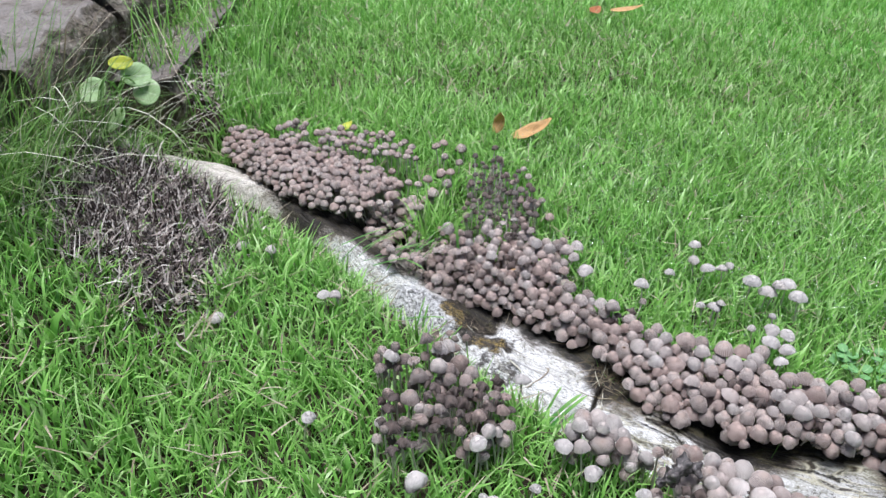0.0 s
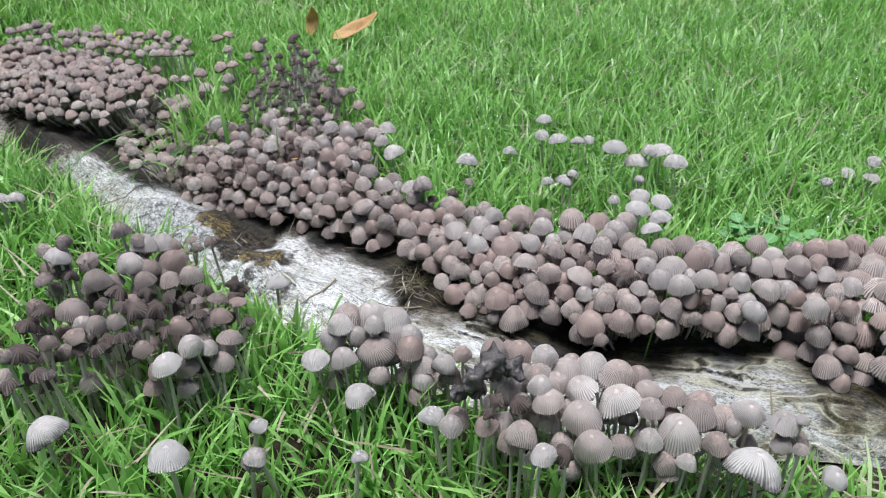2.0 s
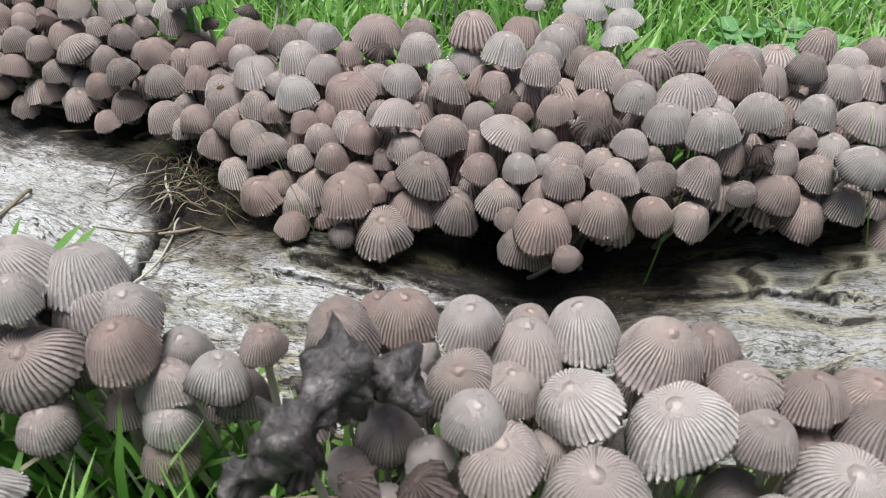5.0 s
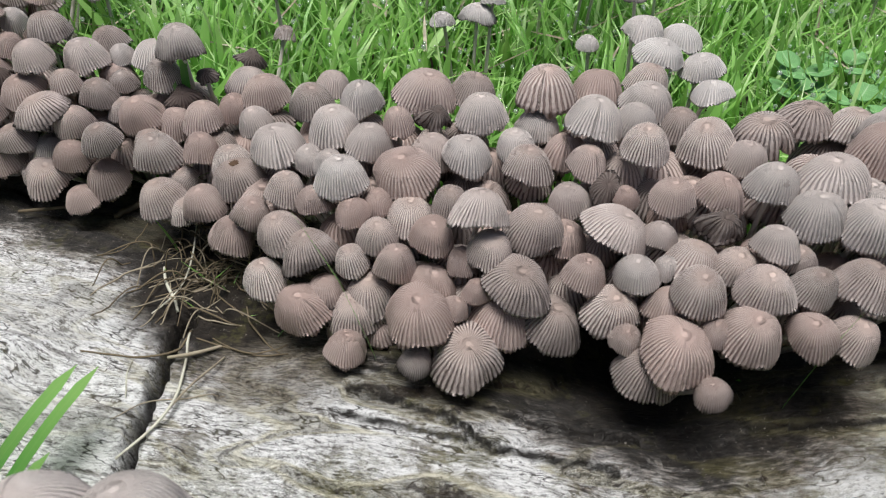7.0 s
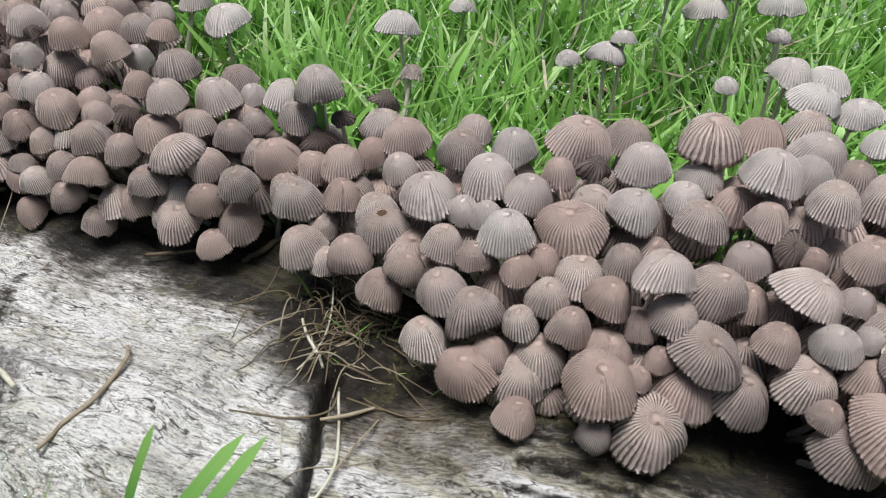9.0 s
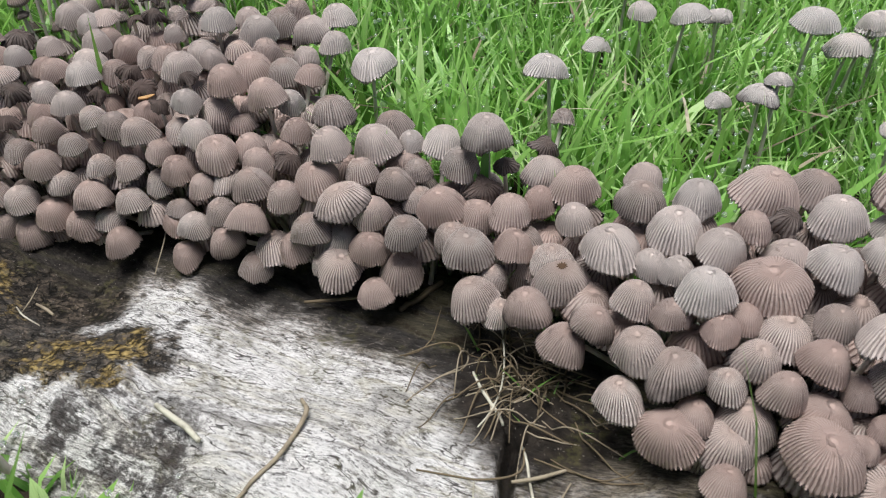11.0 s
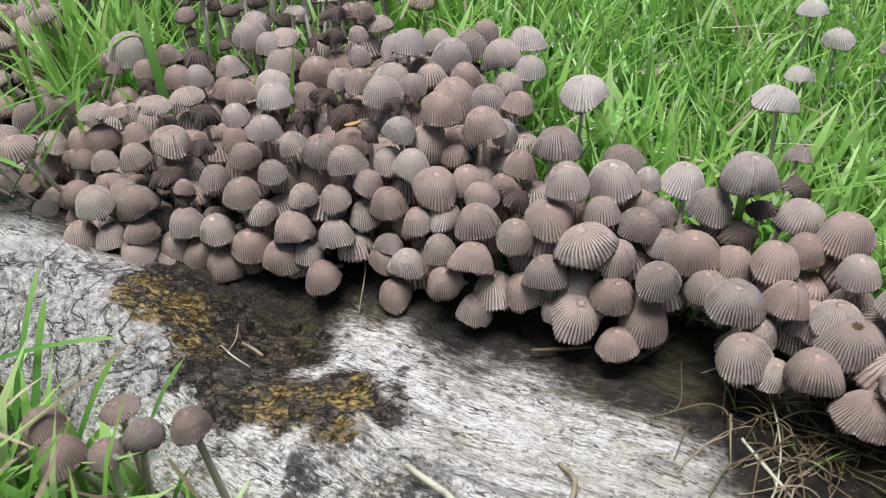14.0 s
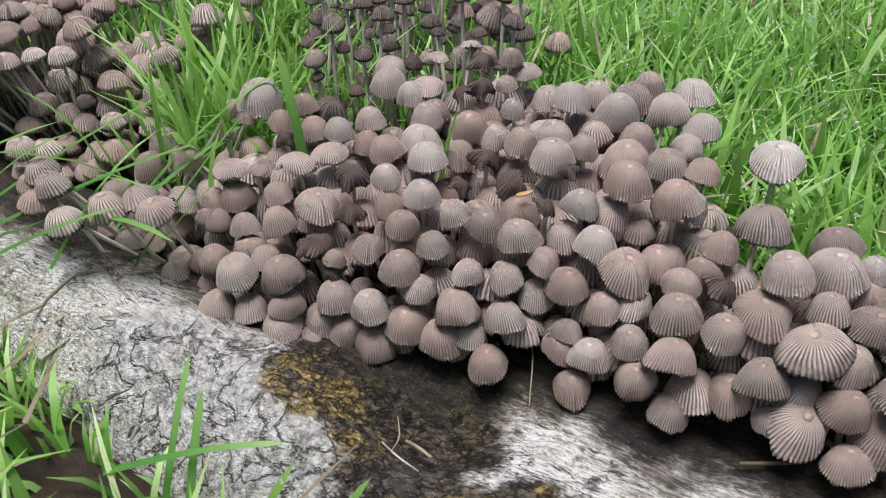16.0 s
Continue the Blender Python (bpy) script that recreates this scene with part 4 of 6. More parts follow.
FRONT_CAPS_C = [(301, 453, 60, 62, 0), (301, 408, 50, 56, 0), (297, 442, 66, 66, 0), (296, 404, 41, 70, 0), (293, 414, 53, 54, 0), (291, 408, 47, 66, 0), (291, 437, 67, 75, 0), (288, 421, 64, 61, 0), (287, 415, 53, 47, 4), (283, 430, 59, 55, 0), (282, 421, 53, 61, 0), (282, 411, 45, 40, 0), (276, 422, 61, 68, 0), (275, 435, 64, 77, 3), (272, 496, 55, 69, 0), (271, 414, 53, 65, 0), (270, 454, 57, 51, 0), (268, 430, 60, 67, 0), (266, 474, 55, 60, 0)]
FRONT_CAPS_D = [(265, 407, 45, 56, 0), (264, 463, 58, 76, 2), (264, 439, 62, 59, 0), (261, 481, 59, 68, 0), (261, 424, 52, 38, 0), (260, 417, 52, 51, 0), (257, 428, 56, 51, 0), (255, 496, 57, 73, 0), (255, 477, 57, 58, 0), (254, 443, 59, 57, 0), (254, 410, 47, 53, 0), (250, 436, 55, 56, 4), (250, 429, 50, 54, 0), (249, 420, 53, 61, 0), (246, 462, 62, 61, 0), (245, 448, 57, 53, 0), (244, 435, 50, 65, 0), (244, 415, 47, 70, 0), (241, 475, 63, 75, 5)]
FRONT_CAPS_E = [(240, 443, 50, 40, 0), (238, 455, 52, 33, 0), (238, 419, 44, 37, 0), (237, 425, 52, 60, 0), (236, 435, 48, 31, 0), (235, 467, 56, 51, 0), (235, 430, 44, 57, 0), (235, 458, 52, 47, 4), (234, 489, 53, 57, 0), (233, 447, 52, 78, 3), (232, 410, 38, 39, 0), (230, 419, 44, 81, 2), (230, 437, 48, 51, 0), (228, 464, 49, 54, 0), (226, 421, 36, 70, 0), (225, 435, 41, 64, 2), (224, 428, 38, 39, 0), (224, 455, 45, 52, 0), (224, 506, 56, 67, 0)]
FRONT_CAPS_F = [(223, 474, 54, 60, 0), (223, 482, 54, 53, 0), (222, 443, 46, 53, 0), (220, 495, 57, 66, 0), (217, 457, 50, 68, 0), (214, 440, 37, 74, 0), (211, 508, 58, 82, 2), (211, 483, 54, 63, 5), (209, 497, 54, 51, 4), (207, 445, 46, 76, 3), (205, 491, 51, 63, 0), (204, 460, 57, 64, 5), (204, 454, 49, 57, 0), (204, 446, 37, 74, 0), (201, 470, 51, 47, 0), (199, 450, 41, 34, 0), (198, 497, 57, 43, 1), (198, 457, 44, 39, 0), (194, 448, 39, 32, 0)]
FRONT_CAPS_G = [(194, 463, 49, 54, 0), (194, 483, 53, 83, 3), (193, 511, 57, 60, 0), (193, 474, 47, 64, 0), (193, 441, 35, 84, 6), (192, 457, 40, 67, 0), (192, 531, 50, 55, 0), (191, 496, 54, 60, 0), (188, 573, 45, 39, 0), (187, 480, 47, 43, 0), (185, 449, 42, 79, 2), (185, 462, 45, 48, 1), (184, 505, 55, 69, 0), (183, 469, 47, 50, 1), (183, 444, 31, 39, 0), (182, 517, 55, 63, 0), (180, 496, 49, 45, 0), (180, 486, 54, 63, 0), (180, 479, 47, 45, 0)]
FRONT_CAPS_H = [(179, 464, 36, 69, 0), (176, 501, 48, 45, 0), (176, 469, 42, 43, 1), (175, 462, 33, 66, 0), (174, 554, 47, 45, 4), (173, 535, 50, 67, 0), (173, 486, 47, 44, 0), (172, 548, 46, 65, 0), (171, 456, 29, 50, 0), (170, 469, 35, 50, 0), (170, 510, 50, 77, 2), (169, 494, 47, 51, 1), (168, 476, 43, 66, 0), (167, 523, 48, 50, 0), (164, 536, 45, 50, 0), (163, 483, 44, 61, 0), (163, 467, 34, 70, 2), (160, 494, 41, 51, 0), (159, 517, 42, 56, 0)]
FRONT_CAPS_I = [(159, 549, 47, 35, 4), (159, 511, 41, 73, 9), (158, 522, 37, 60, 0), (158, 479, 35, 57, 0), (157, 525, 32, 69, 0), (156, 531, 38, 77, 0), (156, 536, 45, 61, 0), (155, 497, 34, 60, 0), (154, 550, 61, 66, 0), (153, 525, 42, 54, 0), (152, 545, 44, 50, 4), (149, 509, 37, 62, 0), (149, 541, 41, 56, 0), (148, 566, 50, 65, 0), (148, 553, 50, 59, 0), (146, 523, 34, 43, 0), (145, 514, 30, 47, 0), (141, 528, 42, 66, 0), (140, 538, 38, 54, 0)]
FRONT_CAPS_J = [(139, 545, 44, 65, 0), (139, 520, 34, 65, 0), (138, 568, 49, 39, 0), (137, 558, 46, 44, 0), (136, 552, 41, 47, 0), (136, 566, 45, 56, 0), (135, 653, 54, 71, 5), (135, 579, 50, 58, 0), (132, 637, 51, 58, 0), (130, 555, 46, 54, 0), (128, 569, 52, 68, 0), (128, 540, 41, 55, 0), (127, 540, 29, 66, 0), (124, 647, 53, 69, 0), (122, 550, 42, 54, 0), (122, 654, 57, 47, 0), (122, 561, 48, 47, 1), (120, 544, 35, 54, 0), (120, 587, 54, 66, 0)]
FRONT_CAPS_K = [(120, 624, 53, 48, 0), (119, 539, 24, 52, 0), (119, 613, 52, 51, 0), (116, 653, 55, 66, 0), (115, 569, 54, 60, 0), (115, 552, 33, 56, 0), (114, 554, 45, 75, 3), (112, 546, 29, 71, 2), (111, 619, 52, 60, 0), (110, 601, 50, 47, 0), (110, 566, 45, 68, 3), (109, 584, 50, 47, 0), (107, 643, 57, 65, 0), (107, 629, 55, 51, 0), (107, 551, 26, 38, 0), (105, 574, 45, 47, 4), (105, 655, 56, 55, 0), (105, 555, 37, 55, 0), (103, 582, 45, 44, 0)]
FRONT_CAPS_L = [(102, 597, 57, 62, 0), (101, 565, 42, 52, 0), (101, 559, 29, 54, 0), (101, 623, 53, 77, 0), (96, 565, 26, 66, 0), (96, 578, 46, 47, 0), (95, 588, 45, 56, 0), (94, 649, 60, 62, 0), (93, 573, 43, 60, 0), (92, 603, 60, 62, 0), (92, 662, 53, 57, 0), (91, 567, 36, 57, 0), (90, 562, 22, 51, 0), (90, 679, 53, 52, 7), (90, 627, 55, 44, 0), (89, 603, 50, 66, 0), (88, 582, 39, 50, 0), (87, 642, 52, 59, 0), (86, 585, 47, 66, 2)]
FRONT_CAPS_M = [(85, 679, 59, 41, 0), (83, 568, 28, 52, 0), (83, 574, 34, 48, 0), (82, 594, 49, 55, 0), (81, 616, 54, 36, 4), (81, 670, 54, 36, 0), (80, 624, 57, 61, 0), (80, 602, 55, 46, 0), (80, 583, 38, 48, 0), (79, 656, 53, 40, 0), (76, 637, 54, 50, 0), (76, 603, 46, 52, 0), (75, 577, 29, 50, 0), (75, 675, 60, 54, 4), (74, 689, 59, 36, 7), (74, 591, 40, 54, 0), (73, 606, 51, 33, 4), (73, 669, 54, 50, 4), (72, 585, 30, 41, 0)]
FRONT_CAPS_N = [(71, 576, 20, 51, 0), (71, 583, 27, 51, 0), (70, 643, 52, 46, 0), (70, 597, 43, 44, 0), (68, 618, 51, 48, 4), (68, 614, 47, 56, 0), (68, 596, 34, 52, 0), (66, 669, 53, 39, 4), (65, 633, 51, 49, 4), (64, 603, 48, 55, 0), (64, 651, 53, 56, 0), (62, 685, 58, 39, 7), (60, 599, 39, 48, 0), (59, 641, 50, 50, 0), (58, 594, 31, 55, 0), (58, 610, 47, 50, 0), (57, 675, 54, 54, 7), (57, 665, 51, 50, 0), (55, 622, 50, 37, 4)]
FRONT_CAPS_O = [(53, 660, 53, 52, 0), (53, 588, 21, 55, 0), (52, 603, 38, 43, 0), (51, 596, 24, 48, 0), (51, 617, 47, 44, 0), (51, 673, 54, 52, 0), (50, 654, 49, 69, 0), (49, 639, 52, 58, 0), (49, 694, 54, 61, 0), (47, 600, 32, 63, 0), (45, 625, 49, 52, 0), (45, 680, 56, 60, 0), (44, 612, 42, 46, 0), (43, 597, 24, 61, 0), (40, 606, 33, 48, 0), (39, 651, 49, 53, 0), (38, 618, 45, 47, 0), (37, 668, 50, 51, 0), (37, 637, 48, 45, 0)]
FRONT_CAPS_P = [(36, 626, 46, 43, 0), (35, 660, 46, 49, 0), (35, 602, 26, 60, 0), (35, 609, 39, 56, 0), (29, 617, 40, 45, 0), (28, 639, 47, 53, 4), (27, 678, 49, 63, 4), (27, 603, 20, 61, 0), (27, 663, 50, 48, 0), (26, 606, 30, 54, 0), (26, 627, 43, 39, 4), (24, 708, 53, 43, 4), (23, 652, 48, 53, 7), (21, 608, 21, 53, 0), (20, 617, 37, 30, 0), (20, 670, 48, 50, 0), (18, 612, 30, 56, 0), (18, 676, 53, 44, 0), (18, 616, 33, 38, 4)]
FRONT_CAPS_Q = [(18, 633, 45, 64, 3), (17, 622, 38, 47, 4), (14, 613, 22, 59, 0), (13, 622, 37, 38, 4), (13, 649, 48, 54, 7), (11, 661, 49, 37, 4), (11, 671, 51, 44, 0), (11, 610, 17, 59, 0), (7, 644, 43, 46, 0), (6, 614, 28, 49, 0), (6, 633, 42, 48, 1), (5, 686, 54, 76, 0), (5, 618, 36, 60, 0), (2, 627, 34, 46, 0), (2, 653, 44, 30, 7), (2, 613, 22, 60, 0), (0, 682, 47, 33, 0), (-3, 637, 39, 44, 0), (-3, 632, 34, 51, 0)]
FRONT_CAPS_R = [(-4, 692, 46, 34, 0), (-4, 620, 24, 50, 0), (-5, 652, 39, 55, 0), (-5, 655, 45, 51, 7), (-7, 623, 35, 59, 0), (-7, 674, 45, 32, 4), (-11, 646, 35, 41, 0), (-12, 623, 24, 58, 0), (-12, 655, 37, 42, 0), (-13, 634, 31, 49, 0), (-14, 762, 52, 73, 0), (-14, 649, 34, 33, 0), (-19, 769, 39, 51, 0), (-20, 674, 41, 55, 0), (-20, 657, 37, 51, 0), (-25, 659, 29, 52, 0), (-30, 702, 34, 55, 0), (-30, 748, 46, 81, 0), (-32, 658, 23, 38, 0)]
FRONT_CAPS_S = [(-32, 674, 28, 52, 0), (-33, 686, 34, 57, 0), (-34, 732, 38, 63, 0), (-39, 742, 44, 67, 0), (-40, 664, 22, 50, 0), (-41, 675, 24, 46, 0), (-45, 737, 38, 61, 0), (-47, 693, 22, 62, 0), (-48, 720, 33, 51, 0), (-48, 713, 26, 67, 0), (-48, 671, 19, 45, 0), (-51, 685, 22, 49, 0), (-52, 746, 42, 60, 0), (-53, 744, 47, 59, 0), (-60, 749, 54, 77, 3), (-66, 740, 43, 58, 0), (-74, 704, 18, 59, 0), (-74, 719, 26, 65, 0), (-80, 717, 29, 56, 0)]
FRONT_CAPS_T = [(-82, 752, 38, 75, 0)]
FRONT_CAPS = places(FRONT_CAPS_A, FRONT_CAPS_B, FRONT_CAPS_C, FRONT_CAPS_D, FRONT_CAPS_E, FRONT_CAPS_F, FRONT_CAPS_G, FRONT_CAPS_H, FRONT_CAPS_I, FRONT_CAPS_J, FRONT_CAPS_K, FRONT_CAPS_L, FRONT_CAPS_M, FRONT_CAPS_N, FRONT_CAPS_O, FRONT_CAPS_P, FRONT_CAPS_Q, FRONT_CAPS_R, FRONT_CAPS_S, FRONT_CAPS_T)


def fill_top(xs, ys, r):
    """Crowns of the caps between and under the front ones: lower where those stand over them."""
    top = bank_top(xs, ys, r)
    f = np.array([c[:4] for c in FRONT_CAPS])
    for k in range(len(xs)):
        d2 = (f[:, 0] - xs[k]) ** 2 + (f[:, 1] - ys[k]) ** 2
        near = d2 < 0.016**2
        if near.sum() >= 2:
            w = np.exp(-d2[near] / 0.007**2)
            top[k] = min(top[k], (f[near, 2] * w).sum() / w.sum() - 0.0105 + r.normal(0, 0.0012))
    return np.maximum(top, 0.014)


BANK = scatter(COLONY, 90000, bank_radius, fill_top, 0.68, 5, [c[:4] for c in FRONT_CAPS])
rim_gap = to_line(np.array([c[0] for c in BANK]), np.array([c[1] for c in BANK]), FRONT)[0]
BANK = [c for c, d in zip(BANK, rim_gap) if d > 0.009 or not -0.05 < c[0] < 0.37]
BANK = [c for c in BANK if math.hypot((c[0] + 0.012) / 0.024, (c[1] - 0.706) / 0.026) > 1]


def bank_pose(x, y, top):
    """Tilt, heading and stem foot for a cap of the bank."""
    d, along, nx, ny = to_line(np.array([x]), np.array([y]), FRONT)
    d, nx, ny = float(d[0]), float(nx[0]), float(ny[0])
    if not inside(np.array([x]), np.array([y]), COLONY)[0]:
        d, nx, ny = 0.0, -nx, -ny
    out = max(0.0, 1 - d / 0.03)
    inward = 0.006 + 0.022 * out
    rx, ry = x + nx * inward, y + ny * inward
    z = float(support_height(rx, ry)[0]) - 0.003
    toward = math.atan2(-ny, -nx) + random.gauss(0, 1.3)
    return 2 + 6 * out + abs(random.gauss(0, 5)), toward, (rx, ry, z)


pick = np.random.default_rng(21)
BANK_LABEL = "greyish-brown pleated bell-capped mushroom crowded on the weathered root"
BIG_LABEL = "large greyish-brown pleated mushroom cap standing out of the crowd"
DARK_LABEL = "shrivelled dark inky mushroom among fresh greyish caps"
SHAPES = {0: (1.1, (0, 3, 2, 0, 1)), 1: (1.32, (4, 1)), 2: (0.92, (2, 6, 3)), 3: (0.8, (7, 3)), 4: (0.8, (0, 1, 2)), 5: (1.0, (2, 3)), 6: (0.85, (9,)), 7: (0.55, (6, 2, 9)), 8: (0.75, (2, 3, 6)), 9: (1.0, (2,))}


def grow(c, pose_of, label, group, other=None, stem_radius=0.00075, name="mushroom"):
    """One of the listed mushrooms."""
    x, y, top, q, kind = c
    tilt, toward, foot = pose_of(x, y, top)
    shape, meshes = SHAPES[kind]
    # high caps often turn pale: drier, and more sky light put into the colour
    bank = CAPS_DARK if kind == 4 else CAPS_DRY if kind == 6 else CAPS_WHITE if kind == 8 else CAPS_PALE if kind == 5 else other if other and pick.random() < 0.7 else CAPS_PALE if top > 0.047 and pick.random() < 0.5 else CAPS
    which = int(pick.choice(meshes))
    if kind == 6:
        tilt, toward, top, y = 17, math.radians(-110), top - 0.001, y - 0.001
    elif kind == 3:
        tilt += 6
    elif kind == 4:
        tilt, label = tilt + 14, DARK_LABEL
    elif kind in (5, 8):
        label = label.replace("greyish-brown", "pale whitish-grey")
    return mushroom(x, y, top, q, tilt, toward, foot, bank, which, label, group, stem_radius, random.uniform(0, 6.28), "shrivelled_mushroom" if kind == 4 else name, shape * random.uniform(0.94, 1.06)), foot, toward, tilt


for c in FRONT_CAPS:
    if c[1] > 0.705:
        continue
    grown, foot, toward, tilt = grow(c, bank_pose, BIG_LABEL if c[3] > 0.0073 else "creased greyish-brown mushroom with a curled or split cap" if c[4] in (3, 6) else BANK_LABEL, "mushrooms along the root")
    if c[4] == 9:
        # a brown torn hole in the crown
        star = [(0.0, 0.0, 0.0006)] + [(rr * math.cos(a), rr * math.sin(a), -0.0001 - 0.0003 * (j % 2)) for j in range(22) for a in (2 * math.pi * j / 22,) for rr in (random.uniform(0.0008, 0.0012) if j % 2 else random.uniform(0.0010, 0.0017),)]
        scar = mesh_from("torn_crown", star, [(0, 1 + j, 1 + (j + 1) % 22) for j in range(22)], [RED_BROWN])
        part("torn_crown", scar, grown, Matrix.Translation(Vector((c[0], c[1], c[2] + 0.0002)) - Vector(foot)) @ Matrix.Rotation(toward, 4, "Z") @ Matrix.Rotation(radians(tilt), 4, "Y"), "brown torn hole in the crown")


def mass(name, places, label, category, dark=False, coarse=False):
    """Many mushrooms joined into one mesh."""
    mats = [CAP_FAR_DARK if dark else CAP_FAR, GILL, STEM]
    kinds = [cap_mesh("cap_kind", 400 + k, tall, 29, 6 if not coarse else 4, 0.05, 0.03, fold, split, mats[:2], not coarse, crumple) for k, (tall, fold, split, crumple) in enumerate(((1.02, 0, 0, 0), (1.15, 0, 0, 0), (0.92, 0, 0, 0), (0.98, 0, 0.7, 0), (0.95, 0.6, 0, 0.25 if dark else 0)))]
    data = []
    for me in kinds:
        co = np.empty(len(me.vertices) * 3, np.float32)
        me.vertices.foreach_get("co", co)
        uv_of = np.zeros((len(me.vertices), 2), np.float32)
        layer = me.uv_layers[0].data
        for loop in me.loops:
            uv_of[loop.vertex_index] = layer[loop.index].uv
        data.append((co.reshape(-1, 3), [tuple(p.vertices) for p in me.polygons], [p.material_index for p in me.polygons], uv_of))
    verts, uvs, faces, fm = [], [], [], []
    count = 0
    r = np.random.default_rng(len(places))
    for x, y, top, q, tilt, toward, foot in places:
        co, fs, fi, uv = data[int(r.integers(len(data)))]
        lean = np.array((Matrix.Rotation(toward, 3, "Z") @ Matrix.Rotation(radians(tilt), 3, "Y") @ Matrix.Rotation(r.uniform(0, 6.28), 3, "Z")))
        axis = lean[:, 2]
        tall = co[:, 2].max()
        rim = np.array((x, y, top)) - axis * tall * q
        verts.append((co @ lean.T) * q + rim)
        uvs.append(uv)
        faces += [tuple(i + count for i in f) for f in fs]
        fm += fi
        count += len(co)
        tip = rim + axis * tall * q * 0.7
        mid = (np.array(foot) + tip) / 2 + r.normal(0, 0.0012, 3)
        tv, tf = tube([foot, mid, tip], [0.0009, 0.0007, 0.0006], 5)
        verts.append(np.array(tv))
        uvs.append(np.zeros((len(tv), 2)))
        faces += [tuple(i + count for i in f) for f in tf]
        fm += [2] * len(tf)
        count += len(tv)
    ob = new(name, mesh_from(name, np.concatenate(verts), faces, mats, np.concatenate(uvs), fm))
    return tagged(ob, label, category, kind="stuff")


mass("mushroom_colony", [(*c, *bank_pose(*c[:3])) for c in BANK if c[0] > -0.06], "dense mass of small greyish-brown pleated mushrooms on the root", "mushrooms")
mass("far_mushroom_colony", [(*c, *bank_pose(*c[:3])) for c in BANK if c[0] <= -0.06], "dense mass of tiny greyish mushrooms along the narrow end of the root", "mushrooms", coarse=True)


# looser growth in the grass behind
def loose_pose(x, y, top, wide=0.006):
    fx, fy = x + random.uniform(-wide, wide), y + random.uniform(-wide, wide)
    z = float(support_height(fx, fy)[0]) - 0.003
    return random.uniform(0, 16), random.uniform(0, 6.28), (fx, fy, z)


LOOSE_CAPS_A = [(20, 864, 53, 77, 0), (18, 815, 59, 52, 0), (0, 838, 73, 58, 0), (-10, 830, 73, 57, 0), (1, 814, 67, 46, 0), (-18, 771, 63, 58, 0), (-12, 750, 58, 71, 0), (-15, 751, 46, 53, 0), (-22, 749, 48, 48, 0), (-4, 786, 62, 65, 0), (7, 786, 63, 55, 0), (4, 773, 56, 59, 0), (0, 761, 50, 49, 0), (-28, 760, 62, 48, 0), (-55, 740, 61, 65, 0), (-52, 743, 49, 62, 0), (-43, 744, 48, 57, 0), (-34, 749, 49, 72, 0), (-47, 736, 42, 61, 0)]
LOOSE_CAPS_B = [(-56, 770, 61, 58, 0), (-49, 766, 59, 53, 0), (-39, 767, 60, 48, 0), (-89, 817, 60, 51, 0), (-80, 782, 64, 54, 0), (-74, 797, 59, 45, 0), (-61, 793, 60, 50, 0), (-112, 812, 59, 51, 0), (-104, 807, 58, 51, 0), (-116, 797, 57, 55, 0), (-105, 779, 55, 49, 0), (68, 831, 53, 48, 0), (95, 728, 55, 75, 0), (85, 744, 51, 58, 0), (87, 760, 54, 49, 0), (102, 737, 50, 57, 0), (109, 747, 47, 44, 0), (115, 717, 46, 56, 0), (99, 801, 47, 47, 0)]
LOOSE_CAPS_C = [(94, 818, 47, 42, 0), (79, 776, 53, 40, 0), (78, 718, 44, 47, 0), (68, 726, 41, 43, 0), (85, 707, 48, 46, 0), (-193, 855, 75, 44, 0), (-184, 882, 81, 51, 0), (-195, 834, 75, 46, 0), (-196, 871, 80, 48, 0), (-171, 863, 74, 53, 0), (-174, 842, 69, 39, 0), (-181, 850, 70, 42, 0), (-180, 837, 69, 41, 0), (-172, 876, 80, 43, 0), (-189, 888, 71, 44, 0), (-192, 878, 80, 56, 0), (-188, 845, 73, 54, 0), (-187, 863, 73, 42, 0), (-179, 860, 71, 48, 0)]
LOOSE_CAPS_D = [(-197, 845, 77, 44, 0), (-168, 843, 69, 44, 0), (-175, 872, 77, 48, 0), (-201, 863, 82, 50, 0), (-136, 862, 74, 50, 0), (-149, 860, 76, 50, 0), (-142, 855, 72, 45, 0), (-130, 865, 72, 45, 0), (-136, 854, 71, 53, 0), (-124, 856, 68, 40, 0), (-148, 846, 73, 52, 0), (-128, 849, 69, 55, 0), (-155, 860, 77, 55, 0), (-125, 868, 71, 48, 0), (-128, 875, 75, 51, 0), (-142, 864, 77, 50, 0), (-75, 873, 63, 44, 0), (-53, 849, 65, 43, 0), (-79, 848, 61, 40, 0)]
LOOSE_CAPS_E = [(-89, 862, 64, 51, 0), (-117, 853, 67, 45, 0), (-61, 851, 62, 53, 0), (-83, 838, 61, 52, 0), (-104, 843, 62, 47, 0), (-43, 829, 66, 54, 0), (-55, 827, 63, 54, 0), (-98, 856, 62, 45, 0), (-111, 866, 64, 54, 0), (-69, 874, 60, 55, 0), (-82, 869, 66, 43, 0), (-66, 877, 65, 55, 0), (-99, 883, 64, 44, 0), (-105, 880, 61, 55, 0), (-116, 871, 68, 57, 0), (-116, 902, 62, 53, 0), (-129, 846, 68, 52, 0), (-39, 835, 69, 50, 0), (-89, 873, 67, 49, 0)]
